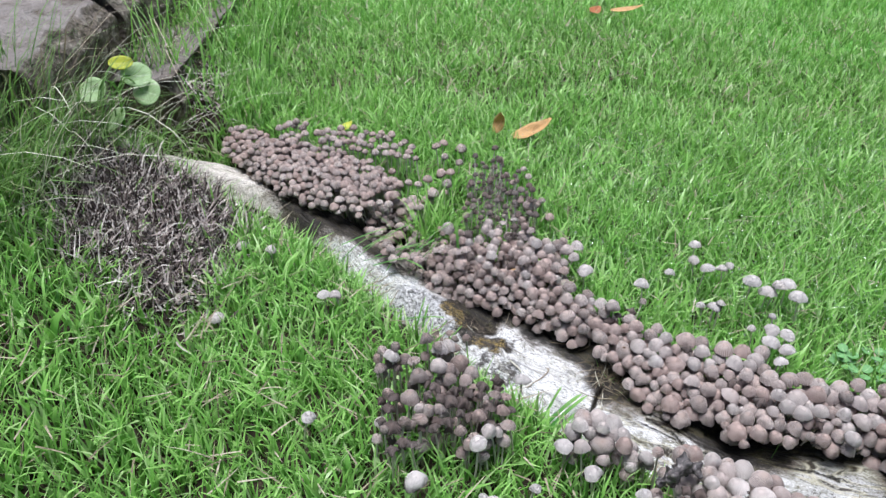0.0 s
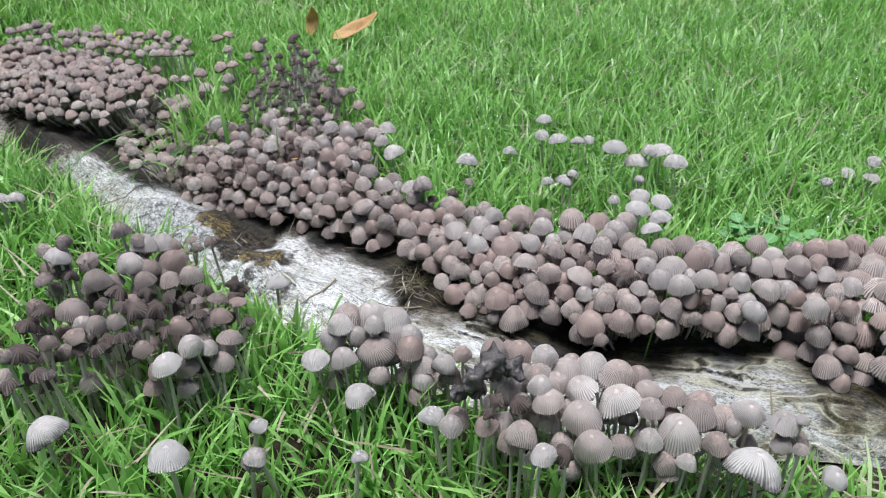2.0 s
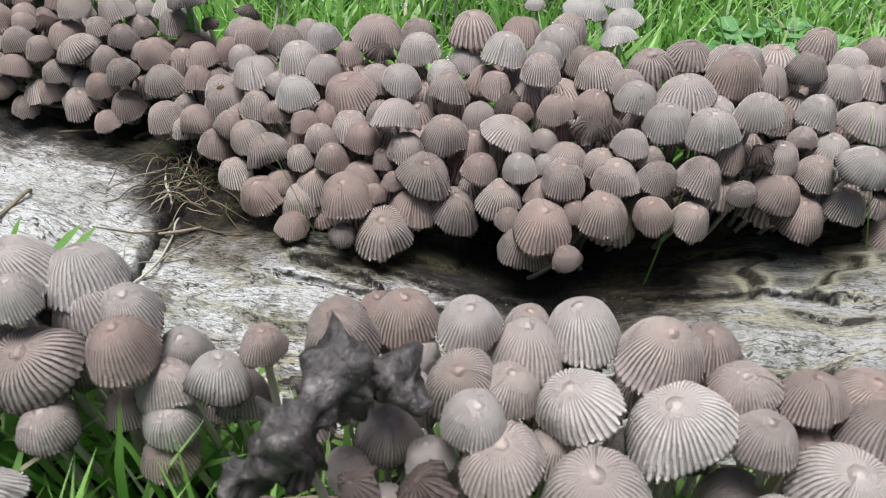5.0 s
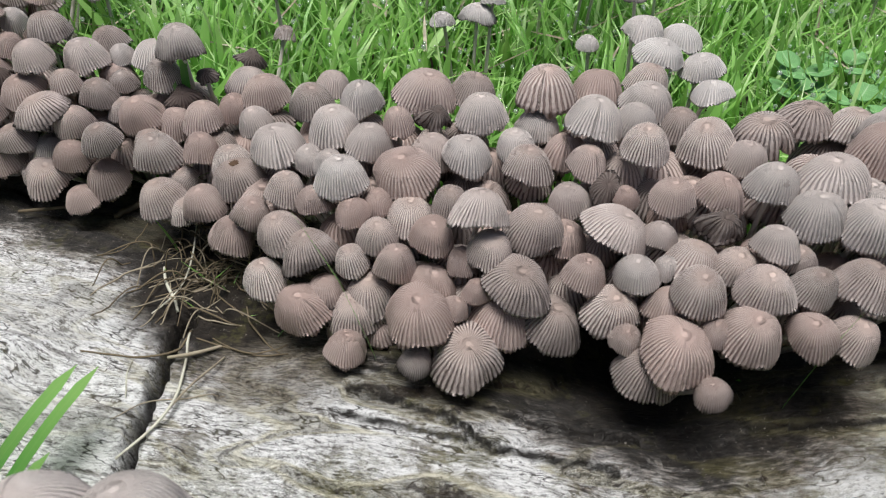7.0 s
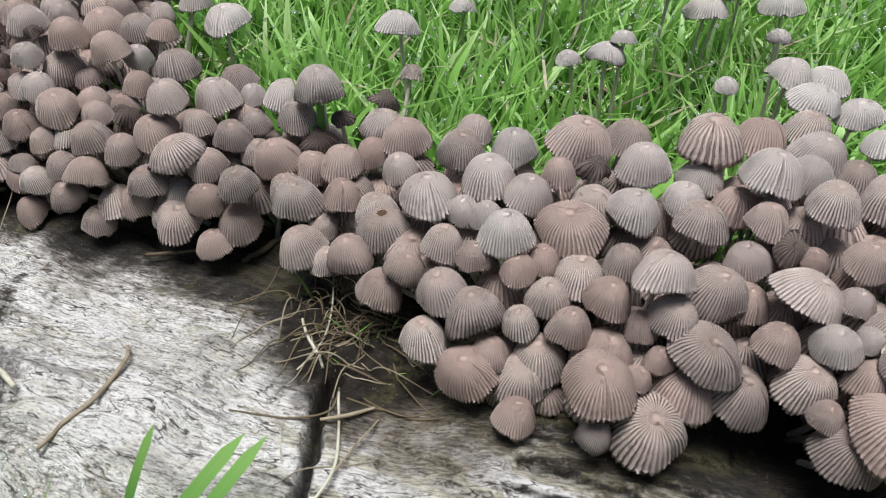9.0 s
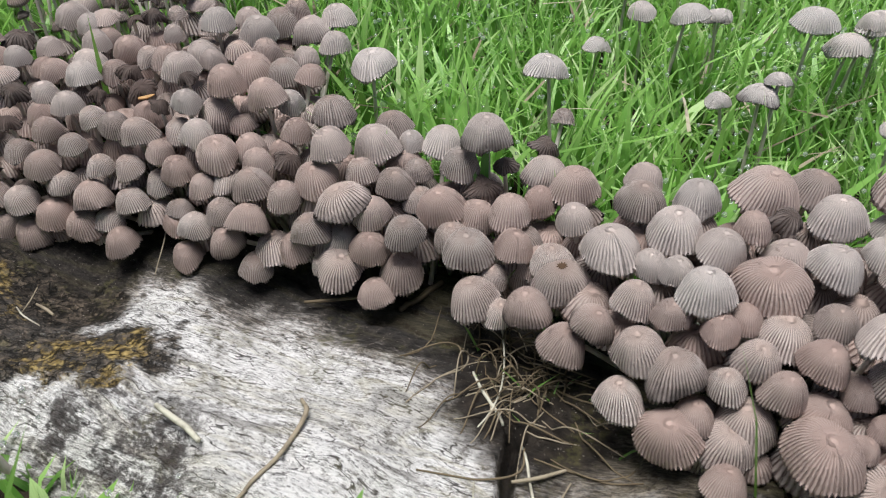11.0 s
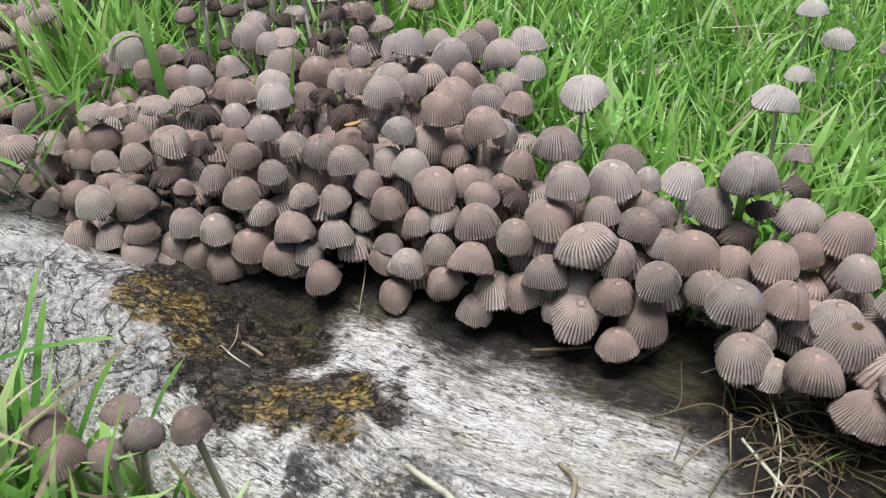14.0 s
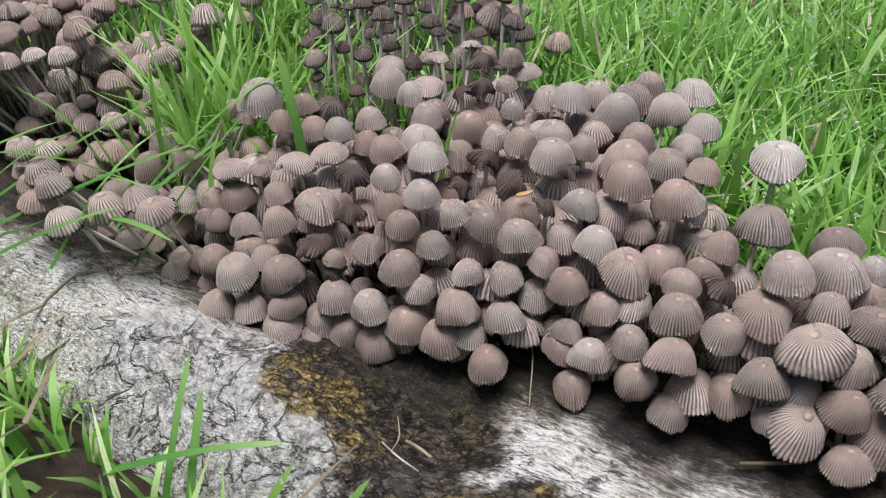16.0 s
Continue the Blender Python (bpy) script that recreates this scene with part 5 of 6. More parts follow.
LOOSE_CAPS_F = [(-33, 811, 66, 41, 0), (-124, 854, 67, 48, 0), (-111, 845, 63, 45, 0), (-70, 835, 61, 52, 0), (-45, 819, 65, 54, 0), (-72, 851, 63, 56, 0), (-90, 852, 62, 45, 0), (-105, 860, 63, 56, 0), (-64, 836, 61, 55, 0), (-96, 840, 60, 39, 0), (-48, 850, 68, 50, 0), (-78, 873, 68, 44, 0)]
LOOSE_CAPS = places(LOOSE_CAPS_A, LOOSE_CAPS_B, LOOSE_CAPS_C, LOOSE_CAPS_D, LOOSE_CAPS_E, LOOSE_CAPS_F)
mass("mushroom_scatter", [(*c[:4], *loose_pose(*c[:3])) for c in LOOSE_CAPS + [f for f in FRONT_CAPS if f[1] > 0.705]], "loose clusters of small greyish mushrooms in the grass", "mushrooms", coarse=True)
TINY_CAPS = scatter(TINY, 9000, lambda xs, ys, r: r.uniform(0.0026, 0.0044, len(xs)), lambda xs, ys, r: 0.046 + r.normal(0, 0.009, len(xs)), 1.9, 12)
mass("tiny_mushroom_cluster", [(*c, *loose_pose(*c[:3])) for c in TINY_CAPS], "tiny dark drying mushrooms crowded in the grass", "mushrooms", dark=True, coarse=True)


# three clumps on the near side of the root
RAGGED_CAPS_A = [(28, 380, 76, 69, 8), (-17, 441, 82, 72, 8), (-47, 457, 73, 55, 7), (-37, 458, 86, 63, 8), (-46, 463, 87, 43, 8), (-34, 463, 91, 43, 8), (-20, 449, 88, 50, 7), (-1, 449, 85, 71, 0), (7, 451, 80, 63, 0), (0, 474, 81, 66, 0), (7, 483, 75, 68, 0), (20, 439, 80, 56, 0), (16, 462, 76, 74, 0), (25, 458, 69, 65, 0), (-11, 476, 88, 53, 0), (-2, 472, 83, 45, 0), (-32, 418, 81, 58, 4), (-38, 421, 82, 48, 0), (-22, 420, 81, 74, 0)]
RAGGED_CAPS_B = [(-10, 421, 79, 53, 4), (-35, 406, 82, 51, 4), (-14, 409, 79, 44, 0), (-7, 407, 80, 52, 0), (-13, 395, 82, 50, 7), (-24, 396, 80, 43, 0), (-1, 428, 81, 60, 4), (2, 420, 78, 46, 4), (7, 438, 81, 56, 0), (13, 425, 80, 49, 4), (8, 416, 78, 66, 4), (19, 415, 79, 66, 4), (16, 404, 77, 39, 4), (29, 404, 77, 55, 0), (0, 410, 78, 47, 0), (6, 400, 76, 59, 4), (16, 391, 76, 45, 0), (37, 391, 76, 58, 0), (43, 395, 70, 46, 0)]
RAGGED_CAPS_C = [(52, 403, 68, 58, 3), (47, 411, 75, 53, 2), (37, 410, 77, 53, 4), (34, 424, 75, 41, 7), (35, 442, 68, 57, 4), (43, 430, 70, 47, 7), (46, 455, 60, 60, 4), (50, 434, 64, 51, 7), (30, 423, 77, 41, 4), (-33, 388, 82, 68, 4), (-13, 393, 76, 50, 4), (-19, 375, 79, 43, 4), (-38, 385, 83, 36, 0), (-33, 371, 79, 59, 4), (-4, 394, 75, 51, 4), (0, 400, 75, 51, 4), (21, 427, 77, 55, 4), (22, 520, 48, 39, 0), (7, 533, 41, 41, 7)]
RAGGED_CAPS_D = [(12, 527, 40, 39, 0), (-6, 531, 45, 41, 0), (-3, 525, 42, 47, 0), (5, 525, 39, 37, 0)]
RAGGED_CAPS = places(RAGGED_CAPS_A, RAGGED_CAPS_B, RAGGED_CAPS_C, RAGGED_CAPS_D)
SMALL_CLUMP_CAPS_A = [(90, 388, 64, 70, 8), (103, 388, 64, 62, 0), (118, 388, 65, 86, 3), (134, 386, 68, 68, 0), (150, 380, 61, 58, 0), (158, 382, 63, 44, 0), (140, 384, 58, 59, 0), (102, 400, 74, 63, 0), (110, 395, 69, 53, 1), (119, 395, 75, 50, 0), (128, 401, 66, 75, 0), (108, 405, 74, 72, 3), (116, 407, 73, 80, 0), (128, 407, 70, 81, 0), (98, 399, 67, 66, 0), (135, 397, 65, 67, 0)]
SMALL_CLUMP_CAPS = places(SMALL_CLUMP_CAPS_A)
LARGE_CLUMP_CAPS_A = [(170, 372, 73, 69, 0), (185, 385, 60, 68, 0), (194, 373, 66, 61, 0), (176, 366, 66, 54, 4), (188, 362, 64, 71, 0), (187, 350, 70, 56, 0), (204, 370, 61, 70, 0), (215, 372, 61, 80, 0), (222, 354, 70, 78, 0), (204, 353, 64, 75, 3), (189, 345, 66, 69, 3), (200, 336, 66, 84, 0), (218, 344, 65, 91, 3), (231, 337, 64, 56, 0), (231, 345, 66, 55, 3), (242, 341, 66, 57, 0), (249, 332, 65, 75, 0), (239, 326, 62, 94, 8), (250, 316, 63, 56, 0)]
LARGE_CLUMP_CAPS_B = [(259, 320, 65, 36, 0), (268, 326, 67, 66, 5), (279, 320, 67, 64, 5), (286, 318, 67, 31, 5), (279, 306, 65, 31, 0), (263, 306, 62, 106, 8), (174, 323, 74, 67, 0), (201, 321, 65, 75, 8), (180, 314, 69, 56, 8), (189, 314, 66, 57, 4), (254, 339, 62, 70, 0), (260, 331, 62, 69, 0), (226, 325, 59, 56, 0), (166, 344, 69, 44, 4), (175, 342, 68, 53, 4), (161, 352, 69, 54, 4), (163, 335, 70, 34, 4), (231, 355, 66, 61, 0), (197, 360, 62, 61, 0)]
LARGE_CLUMP_CAPS = places(LARGE_CLUMP_CAPS_A, LARGE_CLUMP_CAPS_B)
for crowd, label, group in (
    (RAGGED_CAPS, "brown drying mushroom in a ragged clump in the grass", "mushrooms in the ragged clump"),
    (SMALL_CLUMP_CAPS, "pinkish-brown pleated mushroom in a small clump beside the root", "mushrooms in the small clump"),
    (LARGE_CLUMP_CAPS, "pale brown broad-capped mushroom in the clump before the root", "mushrooms in the large clump"),
):
    for n, c in enumerate(crowd):
        drying = crowd is RAGGED_CAPS
        grow((*c[:4], 0) if c[4] == 8 and n % 3 else c, loose_pose, label, group, CAPS_DRY if drying else None, 0.0009, "clump_mushroom")

# lower caps that fill the three clumps
fr = np.random.default_rng(61)
for outline, crowd, count, label, group in ((CLUMPS[0], RAGGED_CAPS, 70, "dark drying mushroom low in the ragged clump", "ragged clump"), (CLUMPS[1], SMALL_CLUMP_CAPS, 22, "greyish-brown mushroom low in the small clump", "small clump"), (CLUMPS[2], LARGE_CLUMP_CAPS, 55, "greyish-brown mushroom low in the large clump", "large clump")):
    lo, hi = np.min(outline, 0), np.max(outline, 0)
    placed = []
    for _ in range(4000):
        if len(placed) >= count:
            break
        px, py = fr.uniform(lo[0], hi[0]), fr.uniform(lo[1], hi[1])
        if not inside(np.array([px]), np.array([py]), outline)[0]:
            continue
        q = fr.uniform(0.0042, 0.0062)
        near = sorted((math.hypot(px - c[0], py - c[1]), c[2]) for c in crowd)[:3]
        if near[0][0] > 0.010:
            continue
        top = sum(n[1] for n in near) / 3 - fr.uniform(0.007, 0.020)
        if any(math.hypot(px - o[0], py - o[1]) < 0.75 * (q + o[2]) and abs(top - o[3]) < 0.006 for o in placed):
            continue
        placed.append((px, py, q, top))
        grow((px, py, top, q, 4 if crowd is RAGGED_CAPS and fr.random() < 0.45 else 0), loose_pose, label, group, CAPS_DRY if crowd is RAGGED_CAPS else None, 0.0008, "clump_mushroom")

# single pale mushrooms standing in the lawn
LAWN_CAPS_A = [(295, 595, 53, 82, 8), (331, 600, 45, 88, 8), (333, 579, 46, 78, 8), (311, 592, 42, 80, 8), (283, 506, 55, 72, 8), (303, 523, 49, 69, 8), (294, 502, 51, 66, 8), (260, 665, 45, 62, 8), (251, 640, 44, 59, 8), (257, 617, 51, 67, 8), (276, 626, 43, 51, 8), (289, 638, 37, 49, 8), (225, 622, 41, 50, 8), (189, 588, 55, 69, 8), (138, 610, 55, 78, 8), (251, 564, 46, 61, 8), (241, 570, 42, 43, 8), (277, 535, 44, 40, 8), (289, 525, 53, 69, 8)]
LAWN_CAPS_B = [(281, 482, 56, 60, 8), (474, 590, 18, 59, 8), (442, 565, 26, 45, 8), (256, 563, 50, 39, 8), (292, 536, 57, 37, 8), (318, 592, 49, 58, 8), (488, 580, 18, 62, 8), (488, 585, 29, 54, 8)]
LAWN_CAPS = places(LAWN_CAPS_A, LAWN_CAPS_B)
for c in LAWN_CAPS:
    grow(c, loose_pose, "pale grey mushroom standing singly in the lawn", "mushrooms in the lawn", None, 0.0007, "lawn_mushroom")
SHORT_CAPS_A = [(110, 368, 58, 67, 8), (66, 464, 54, 64, 8), (67, 353, 59, 41, 8), (109, 331, 58, 34, 8), (140, 344, 64, 53, 8), (147, 336, 67, 52, 0), (68, 337, 59, 47, 0), (32, 348, 55, 40, 8), (301, 308, 42, 53, 8), (-16, 351, 72, 82, 8), (38, 329, 75, 82, 8), (66, 339, 56, 53, 0)]
SHORT_CAPS = places(SHORT_CAPS_A)
SHORT_CAPS += [(x / 1000, y / 1000, 0.070, q / 1000, 8) for x, y, q in ((-195, 523, 6.7), (-97, 409, 5.7), (-105, 555, 6.3), (-96, 554, 5.7), (-197, 631, 5.7), (-168, 624, 5.7), (-322, 419, 8.6), (-307, 424, 8.6), (-286, 425, 8.2), (-297, 413, 7.6), (-312, 518, 5.7))]
for c in SHORT_CAPS:
    grow(c, loose_pose, "pale greyish mushroom with a broad cap in short grass", "mushrooms in the near grass", None, 0.0011, "lawn_mushroom")


# ---------------------------------------------------------------- grass
def blades(name, px, py, pz, length, width, lean, heading, droop, material, label, category, kind="stuff", curl=None, steps=3, taper=0.55):
    """Many ribbons with a tip, joined; each has its own length, width, lean and heading."""
    n = len(px)
    verts = np.zeros((n, steps * 2 + 1, 3), np.float32)
    uv = np.zeros((n, steps * 2 + 1, 2), np.float32)
    hx, hy = np.cos(heading), np.sin(heading)
    sx, sy = -hy, hx
    for k in range(steps + 1):
        t = k / steps
        ang = lean + droop * t * t
        # integrate the arc roughly
        fwd = length * t * np.sin(lean + droop * t * t * 0.5)
        up = length * t * np.cos(lean + droop * t * t * 0.5)
        cx, cy, cz = px + hx * fwd, py + hy * fwd, pz + up
        if curl is not None:
            cx = cx + sx * curl * t * t
            cy = cy + sy * curl * t * t
        w = width * (1 - taper * t) if k < steps else 0
        if k < steps:
            for side, sgn in ((0, -1), (1, 1)):
                verts[:, k * 2 + side] = np.c_[cx + sgn * sx * w / 2, cy + sgn * sy * w / 2, cz]
                uv[:, k * 2 + side] = (side, t)
        else:
            verts[:, steps * 2] = np.c_[cx, cy, cz]
            uv[:, steps * 2] = (0.5, 1)
    base = (np.arange(n) * (steps * 2 + 1))[:, None]
    quads = np.concatenate([base + np.array([k * 2, k * 2 + 1, k * 2 + 3, k * 2 + 2]) for k in range(steps - 1)])
    tips = base + np.array([steps * 2 - 2, steps * 2 - 1, steps * 2])
    counts = np.r_[np.full(len(quads), 4), np.full(len(tips), 3)].astype(np.int32)
    flat = np.r_[quads.ravel(), tips.ravel()].astype(np.int32)
    me = bpy.data.meshes.new(name)
    me.vertices.add(n * (steps * 2 + 1))
    me.vertices.foreach_set("co", verts.ravel())
    me.loops.add(len(flat))
    me.polygons.add(len(counts))
    me.loops.foreach_set("vertex_index", flat)
    me.polygons.foreach_set("loop_start", np.r_[0, np.cumsum(counts)[:-1]].astype(np.int32))
    layer = me.uv_layers.new(name="map")
    layer.data.foreach_set("uv", uv.reshape(-1, 2)[flat].ravel())
    me.polygons.foreach_set("use_smooth", np.ones(len(counts), bool))
    me.materials.append(material)
    me.update(calc_edges=True)
    ob = new(name, me)
    return tagged(ob, label, category, kind=kind)


def lawn_places(count, box, seed):
    r = np.random.default_rng(seed)
    px = r.uniform(box[0], box[1], count)
    py = r.uniform(box[2], box[3], count)
    d, along, _, _ = to_line(px, py, [tuple(p) for p in line_fine[::12]])
    half = np.interp(along, np.linspace(0, 1.3, 900), half_fine)
    edge = 0.012 * (fbm(np.c_[px, py, np.zeros(count)], 60, 2, 4) - 0.5)
    keep = (d > half * 0.9 + edge) & ~inside(px, py, COLONY) & ~(inside(px + 0.05 * (fbm(np.c_[px, py, np.zeros(count)], 40, 2, 9) - 0.5), py + 0.06 * (fbm(np.c_[px, py, np.ones(count)], 40, 2, 9) - 0.5), LITTER_PATCH) & (r.random(count) < 0.85)) & (px > -0.46 + 0.03 * r.random(count))
    keep &= ~(inside(px, py, WEEDY) & (r.random(count) < 0.85))
    keep &= ~((np.hypot(px + 0.028, py - 0.578) < 0.039) & (r.random(count) < 0.72))
    keep &= ~((inside(px, py, LOOSE)) & (r.random(count) < 0.3))
    for outline in CLUMPS:
        keep &= ~(inside(px, py, outline) & (r.random(count) < 0.4))
    return px[keep], py[keep]


def lawn(name, count, box, seed, long, wide, label):
    r = np.random.default_rng(seed + 1)
    px, py = lawn_places(count, box, seed)
    n = len(px)
    tuft = fbm(np.c_[px, py, np.zeros(n)], 16, 2, 6)
    d, along, _, behind = to_line(px, py, [tuple(p) for p in line_fine[::12]])
    half = np.interp(along, np.linspace(0, 1.3, 900), half_fine)
    length = long * r.uniform(0.55, 1.25, n) * (0.7 + 0.6 * tuft) * np.where(behind > 0, 1.0, 0.80 * np.clip((d - half + 0.008) / 0.035, 0.35, 1))
    lean = np.abs(r.normal(0.2, 0.26, n))
    blades(name, px, py, ground_height(px, py) - 0.003, length, wide * np.clip(np.exp(r.normal(0.0, 0.42, n)), 0.5, 2.6), lean, r.uniform(0, 6.28, n), r.uniform(0.1, 1.1, n), GRASS, label, "grass", curl=r.normal(0, 0.004, n))


lawn("lawn_grass", 88000, (-0.62, 0.80, 0.18, 1.05), 51, 0.042, 0.0022, "mown green lawn grass, dewy, around the root")
lawn("far_lawn_grass", 95000, (-0.55, 1.45, 1.05, 2.1), 53, 0.032, 0.0021, "mown green lawn grass farther off")
lawn("outer_lawn_grass", 20000, (-0.6, 3.0, -1.0, 4.2), 55, 0.040, 0.005, "mown green lawn reaching away")

# dry bits in the sward
r0 = np.random.default_rng(77)
tx, ty = lawn_places(6000, (-0.55, 0.80, 0.2, 1.5), 78)
blades("dry_thatch", tx, ty, ground_height(tx, ty) + r0.uniform(0.004, 0.028, len(tx)), r0.uniform(0.012, 0.035, len(tx)), r0.uniform(0.0008, 0.0018, len(tx)), r0.uniform(0.9, 1.5, len(tx)), r0.uniform(0, 6.28, len(tx)), r0.uniform(-0.2, 0.4, len(tx)), STRAW, "dry straw-coloured clippings in the lawn", "thatch")


# ---------------------------------------------------------------- the concrete step
def block(name, x_of, y0, y1, top, depth, label, rough, seed):
    """A broken concrete block whose face looks towards the lawn."""
    rows, cols = 90, 60
    face = np.linspace(y0, y1, rows)
    # profile: up the face, round the edge, back along the top
    prof = [(0.0, -0.02 + (top + 0.02) * k / 34) for k in range(35)] + [(-depth * (k / 24) ** 1.3, top) for k in range(1, 25)]
    prof = np.array(prof + [(-depth, -0.02)])
    cols = len(prof)
    px = np.array([[x_of(y) + a for a, _ in prof] for y in face])
    py = np.repeat(face[:, None], cols, 1)
    pz = np.repeat(prof[None, :, 1], rows, 0)
    p = np.c_[px.ravel(), py.ravel(), pz.ravel()]
    onface = np.tile((np.arange(cols) < 37).astype(float), rows)
    bulge = fbm(p, 14, 4, seed) - 0.5
    grit = fbm(p, 70, 3, seed + 5) - 0.5
    edge = np.clip(1 - np.abs(p[:, 2] - top) / 0.03, 0, 1) * onface
    p[:, 0] += (rough * bulge + rough * 0.4 * grit) * onface - 0.02 * edge * (0.2 + 1.4 * fbm(p, 26, 3, seed + 9))
    p[:, 2] += 0.004 * grit * (1 - onface) - 0.012 * edge * fbm(p, 30, 2, seed + 3)
    p[:, 1] += 0.012 * (fbm(p, 18, 2, seed + 2) - 0.5)
    k = np.arange(rows * cols).reshape(rows, cols)
    faces = [tuple(f) for f in np.stack([k[:-1, :-1], k[1:, :-1], k[1:, 1:], k[:-1, 1:]], -1).reshape(-1, 4)[:, ::-1]]
    faces += [tuple(int(i) for i in k[0]), tuple(int(i) for i in k[-1][::-1])]
    ob = new(name, mesh_from(name, p, faces, [CONCRETE]))
    tagged(ob, label, "concrete block")


def step_line(y):
    return -0.425 + 0.03 * (y - 0.9)


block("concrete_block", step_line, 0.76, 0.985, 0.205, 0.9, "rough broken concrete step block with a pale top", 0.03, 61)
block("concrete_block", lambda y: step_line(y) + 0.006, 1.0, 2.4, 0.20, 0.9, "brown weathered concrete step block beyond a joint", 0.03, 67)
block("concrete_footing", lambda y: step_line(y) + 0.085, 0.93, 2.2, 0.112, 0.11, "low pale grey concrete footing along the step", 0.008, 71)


# ---------------------------------------------------------------- litter, weeds and loose bits
def in_outline(poly, count, seed):
    r = np.random.default_rng(seed)
    p = np.array(poly)
    xs = r.uniform(p[:, 0].min(), p[:, 0].max(), count)
    ys = r.uniform(p[:, 1].min(), p[:, 1].max(), count)
    k = inside(xs, ys, poly)
    return xs[k], ys[k], r


# dark rank grass, its green deepened further for the shade beside the step
RANK = grass_material("rank_grass", [(0.0, (0.010, 0.03, 0.009)), (0.5, (0.02, 0.06, 0.016)), (0.85, (0.06, 0.14, 0.035)), (1.0, (0.26, 0.26, 0.15))])
wx, wy, wr = in_outline(WEEDY, 5200, 80)
n = len(wx)
blades("dark_litter", wx, wy, ground_height(wx, wy) + wr.uniform(0.001, 0.008, n), wr.uniform(0.012, 0.04, n), wr.uniform(0.0008, 0.0022, n), wr.uniform(0.9, 1.7, n), wr.uniform(0, 6.28, n), wr.uniform(-0.8, 0.8, n), LITTER, "dark dead leaves and stalks at the foot of the step", "litter", curl=wr.normal(0, 0.006, n))
lx, ly, lr = in_outline(LITTER_PATCH, 7500, 81)
lx, ly = lx + lr.normal(0, 0.014, len(lx)), ly + lr.normal(0, 0.016, len(lx))
n = len(lx)
blades("dead_grass_litter", lx, ly, ground_height(lx, ly) + lr.uniform(0.002, 0.012, n), lr.uniform(0.012, 0.034, n), lr.uniform(0.0010, 0.0026, n), lr.uniform(0.5, 1.5, n), lr.uniform(0, 6.28, n), lr.uniform(-0.8, 0.8, n), LITTER, "dead pinkish-grey grass stalks and mushroom remains", "litter", curl=lr.normal(0, 0.006, n))
DARK_PATCH = [(-0.257, 0.76), (-0.22, 0.753), (-0.182, 0.69), (-0.203, 0.649), (-0.24, 0.68)]
dark_caps = scatter(DARK_PATCH, 2600, lambda xs, ys, r: r.uniform(0.0022, 0.0044, len(xs)), lambda xs, ys, r: r.uniform(0.012, 0.03, len(xs)), 1.0, 83)
mass("collapsed_mushrooms", [(*c, random.uniform(10, 70), random.uniform(0, 6.28), (c[0], c[1], float(support_height(c[0], c[1])[0]) - 0.003)) for c in dark_caps], "collapsed blackened mushrooms lying among dead grass", "mushrooms", dark=True, coarse=True)
WALL_CAPS = [(-0.36, 0.97), (-0.30, 1.02), (-0.25, 0.97), (-0.31, 0.91)]
wall_caps = scatter(WALL_CAPS, 60, lambda xs, ys, r: r.uniform(0.004, 0.006, len(xs)), lambda xs, ys, r: r.uniform(0.02, 0.04, len(xs)), 1.1, 84)
mass("small_mushroom_group", [(*c, *loose_pose(*c[:3])) for c in wall_caps], "few pale small mushrooms beside the step", "mushrooms")

# tall rank grass along the step
gx, gy, gr = in_outline([(-0.45, 0.62), (-0.43, 0.86), (-0.41, 1.0), (-0.40, 1.5), (-0.27, 1.5), (-0.25, 1.02), (-0.33, 0.98), (-0.42, 0.80), (-0.44, 0.62)], 900, 85)
n = len(gx)
far = np.clip((gy - 0.9) / 0.2, 0, 1)
blades("rank_grass", gx, gy, ground_height(gx, gy) - 0.003, gr.uniform(0.06, 0.15, n) * (0.7 + 0.3 * far), gr.uniform(0.0018, 0.0036, n), np.abs(gr.normal(0.2, 0.2, n)), gr.uniform(0, 6.28, n), gr.uniform(0.2, 1.2, n), GRASS, "tall unmown grass along the concrete step", "grass", curl=gr.normal(0, 0.01, n))
gx, gy, gr = in_outline([(-0.46, 0.52), (-0.44, 0.9), (-0.36, 0.92), (-0.35, 0.76), (-0.38, 0.56)], 800, 86)
n = len(gx)
blades("rank_grass_near", gx, gy, ground_height(gx, gy) - 0.003, gr.uniform(0.05, 0.13, n), gr.uniform(0.0014, 0.003, n), np.abs(gr.normal(0.35, 0.25, n)), gr.uniform(-1.4, 1.4, n), gr.uniform(0.4, 1.5, n), RANK, "tall arching grass at the foot of the step", "grass", curl=gr.normal(0, 0.015, n))
gx, gy, gr = in_outline([(-0.475, 0.66), (-0.475, 0.90), (-0.43, 0.90), (-0.43, 0.66)], 190, 88)
n = len(gx)
blades("tall_dark_grass", gx, gy, ground_height(gx, gy) - 0.003, gr.uniform(0.10, 0.21, n), gr.uniform(0.0012, 0.0026, n), np.abs(gr.normal(0.25, 0.2, n)), gr.uniform(-3.1, 3.1, n), gr.uniform(0.2, 1.1, n), RANK, "tall dark grass against the concrete step", "grass", curl=gr.normal(0, 0.02, n))
gx, gy, gr = in_outline([(-0.47, 0.70), (-0.46, 1.0), (-0.36, 1.1), (-0.39, 0.72)], 70, 87)
n = len(gx)
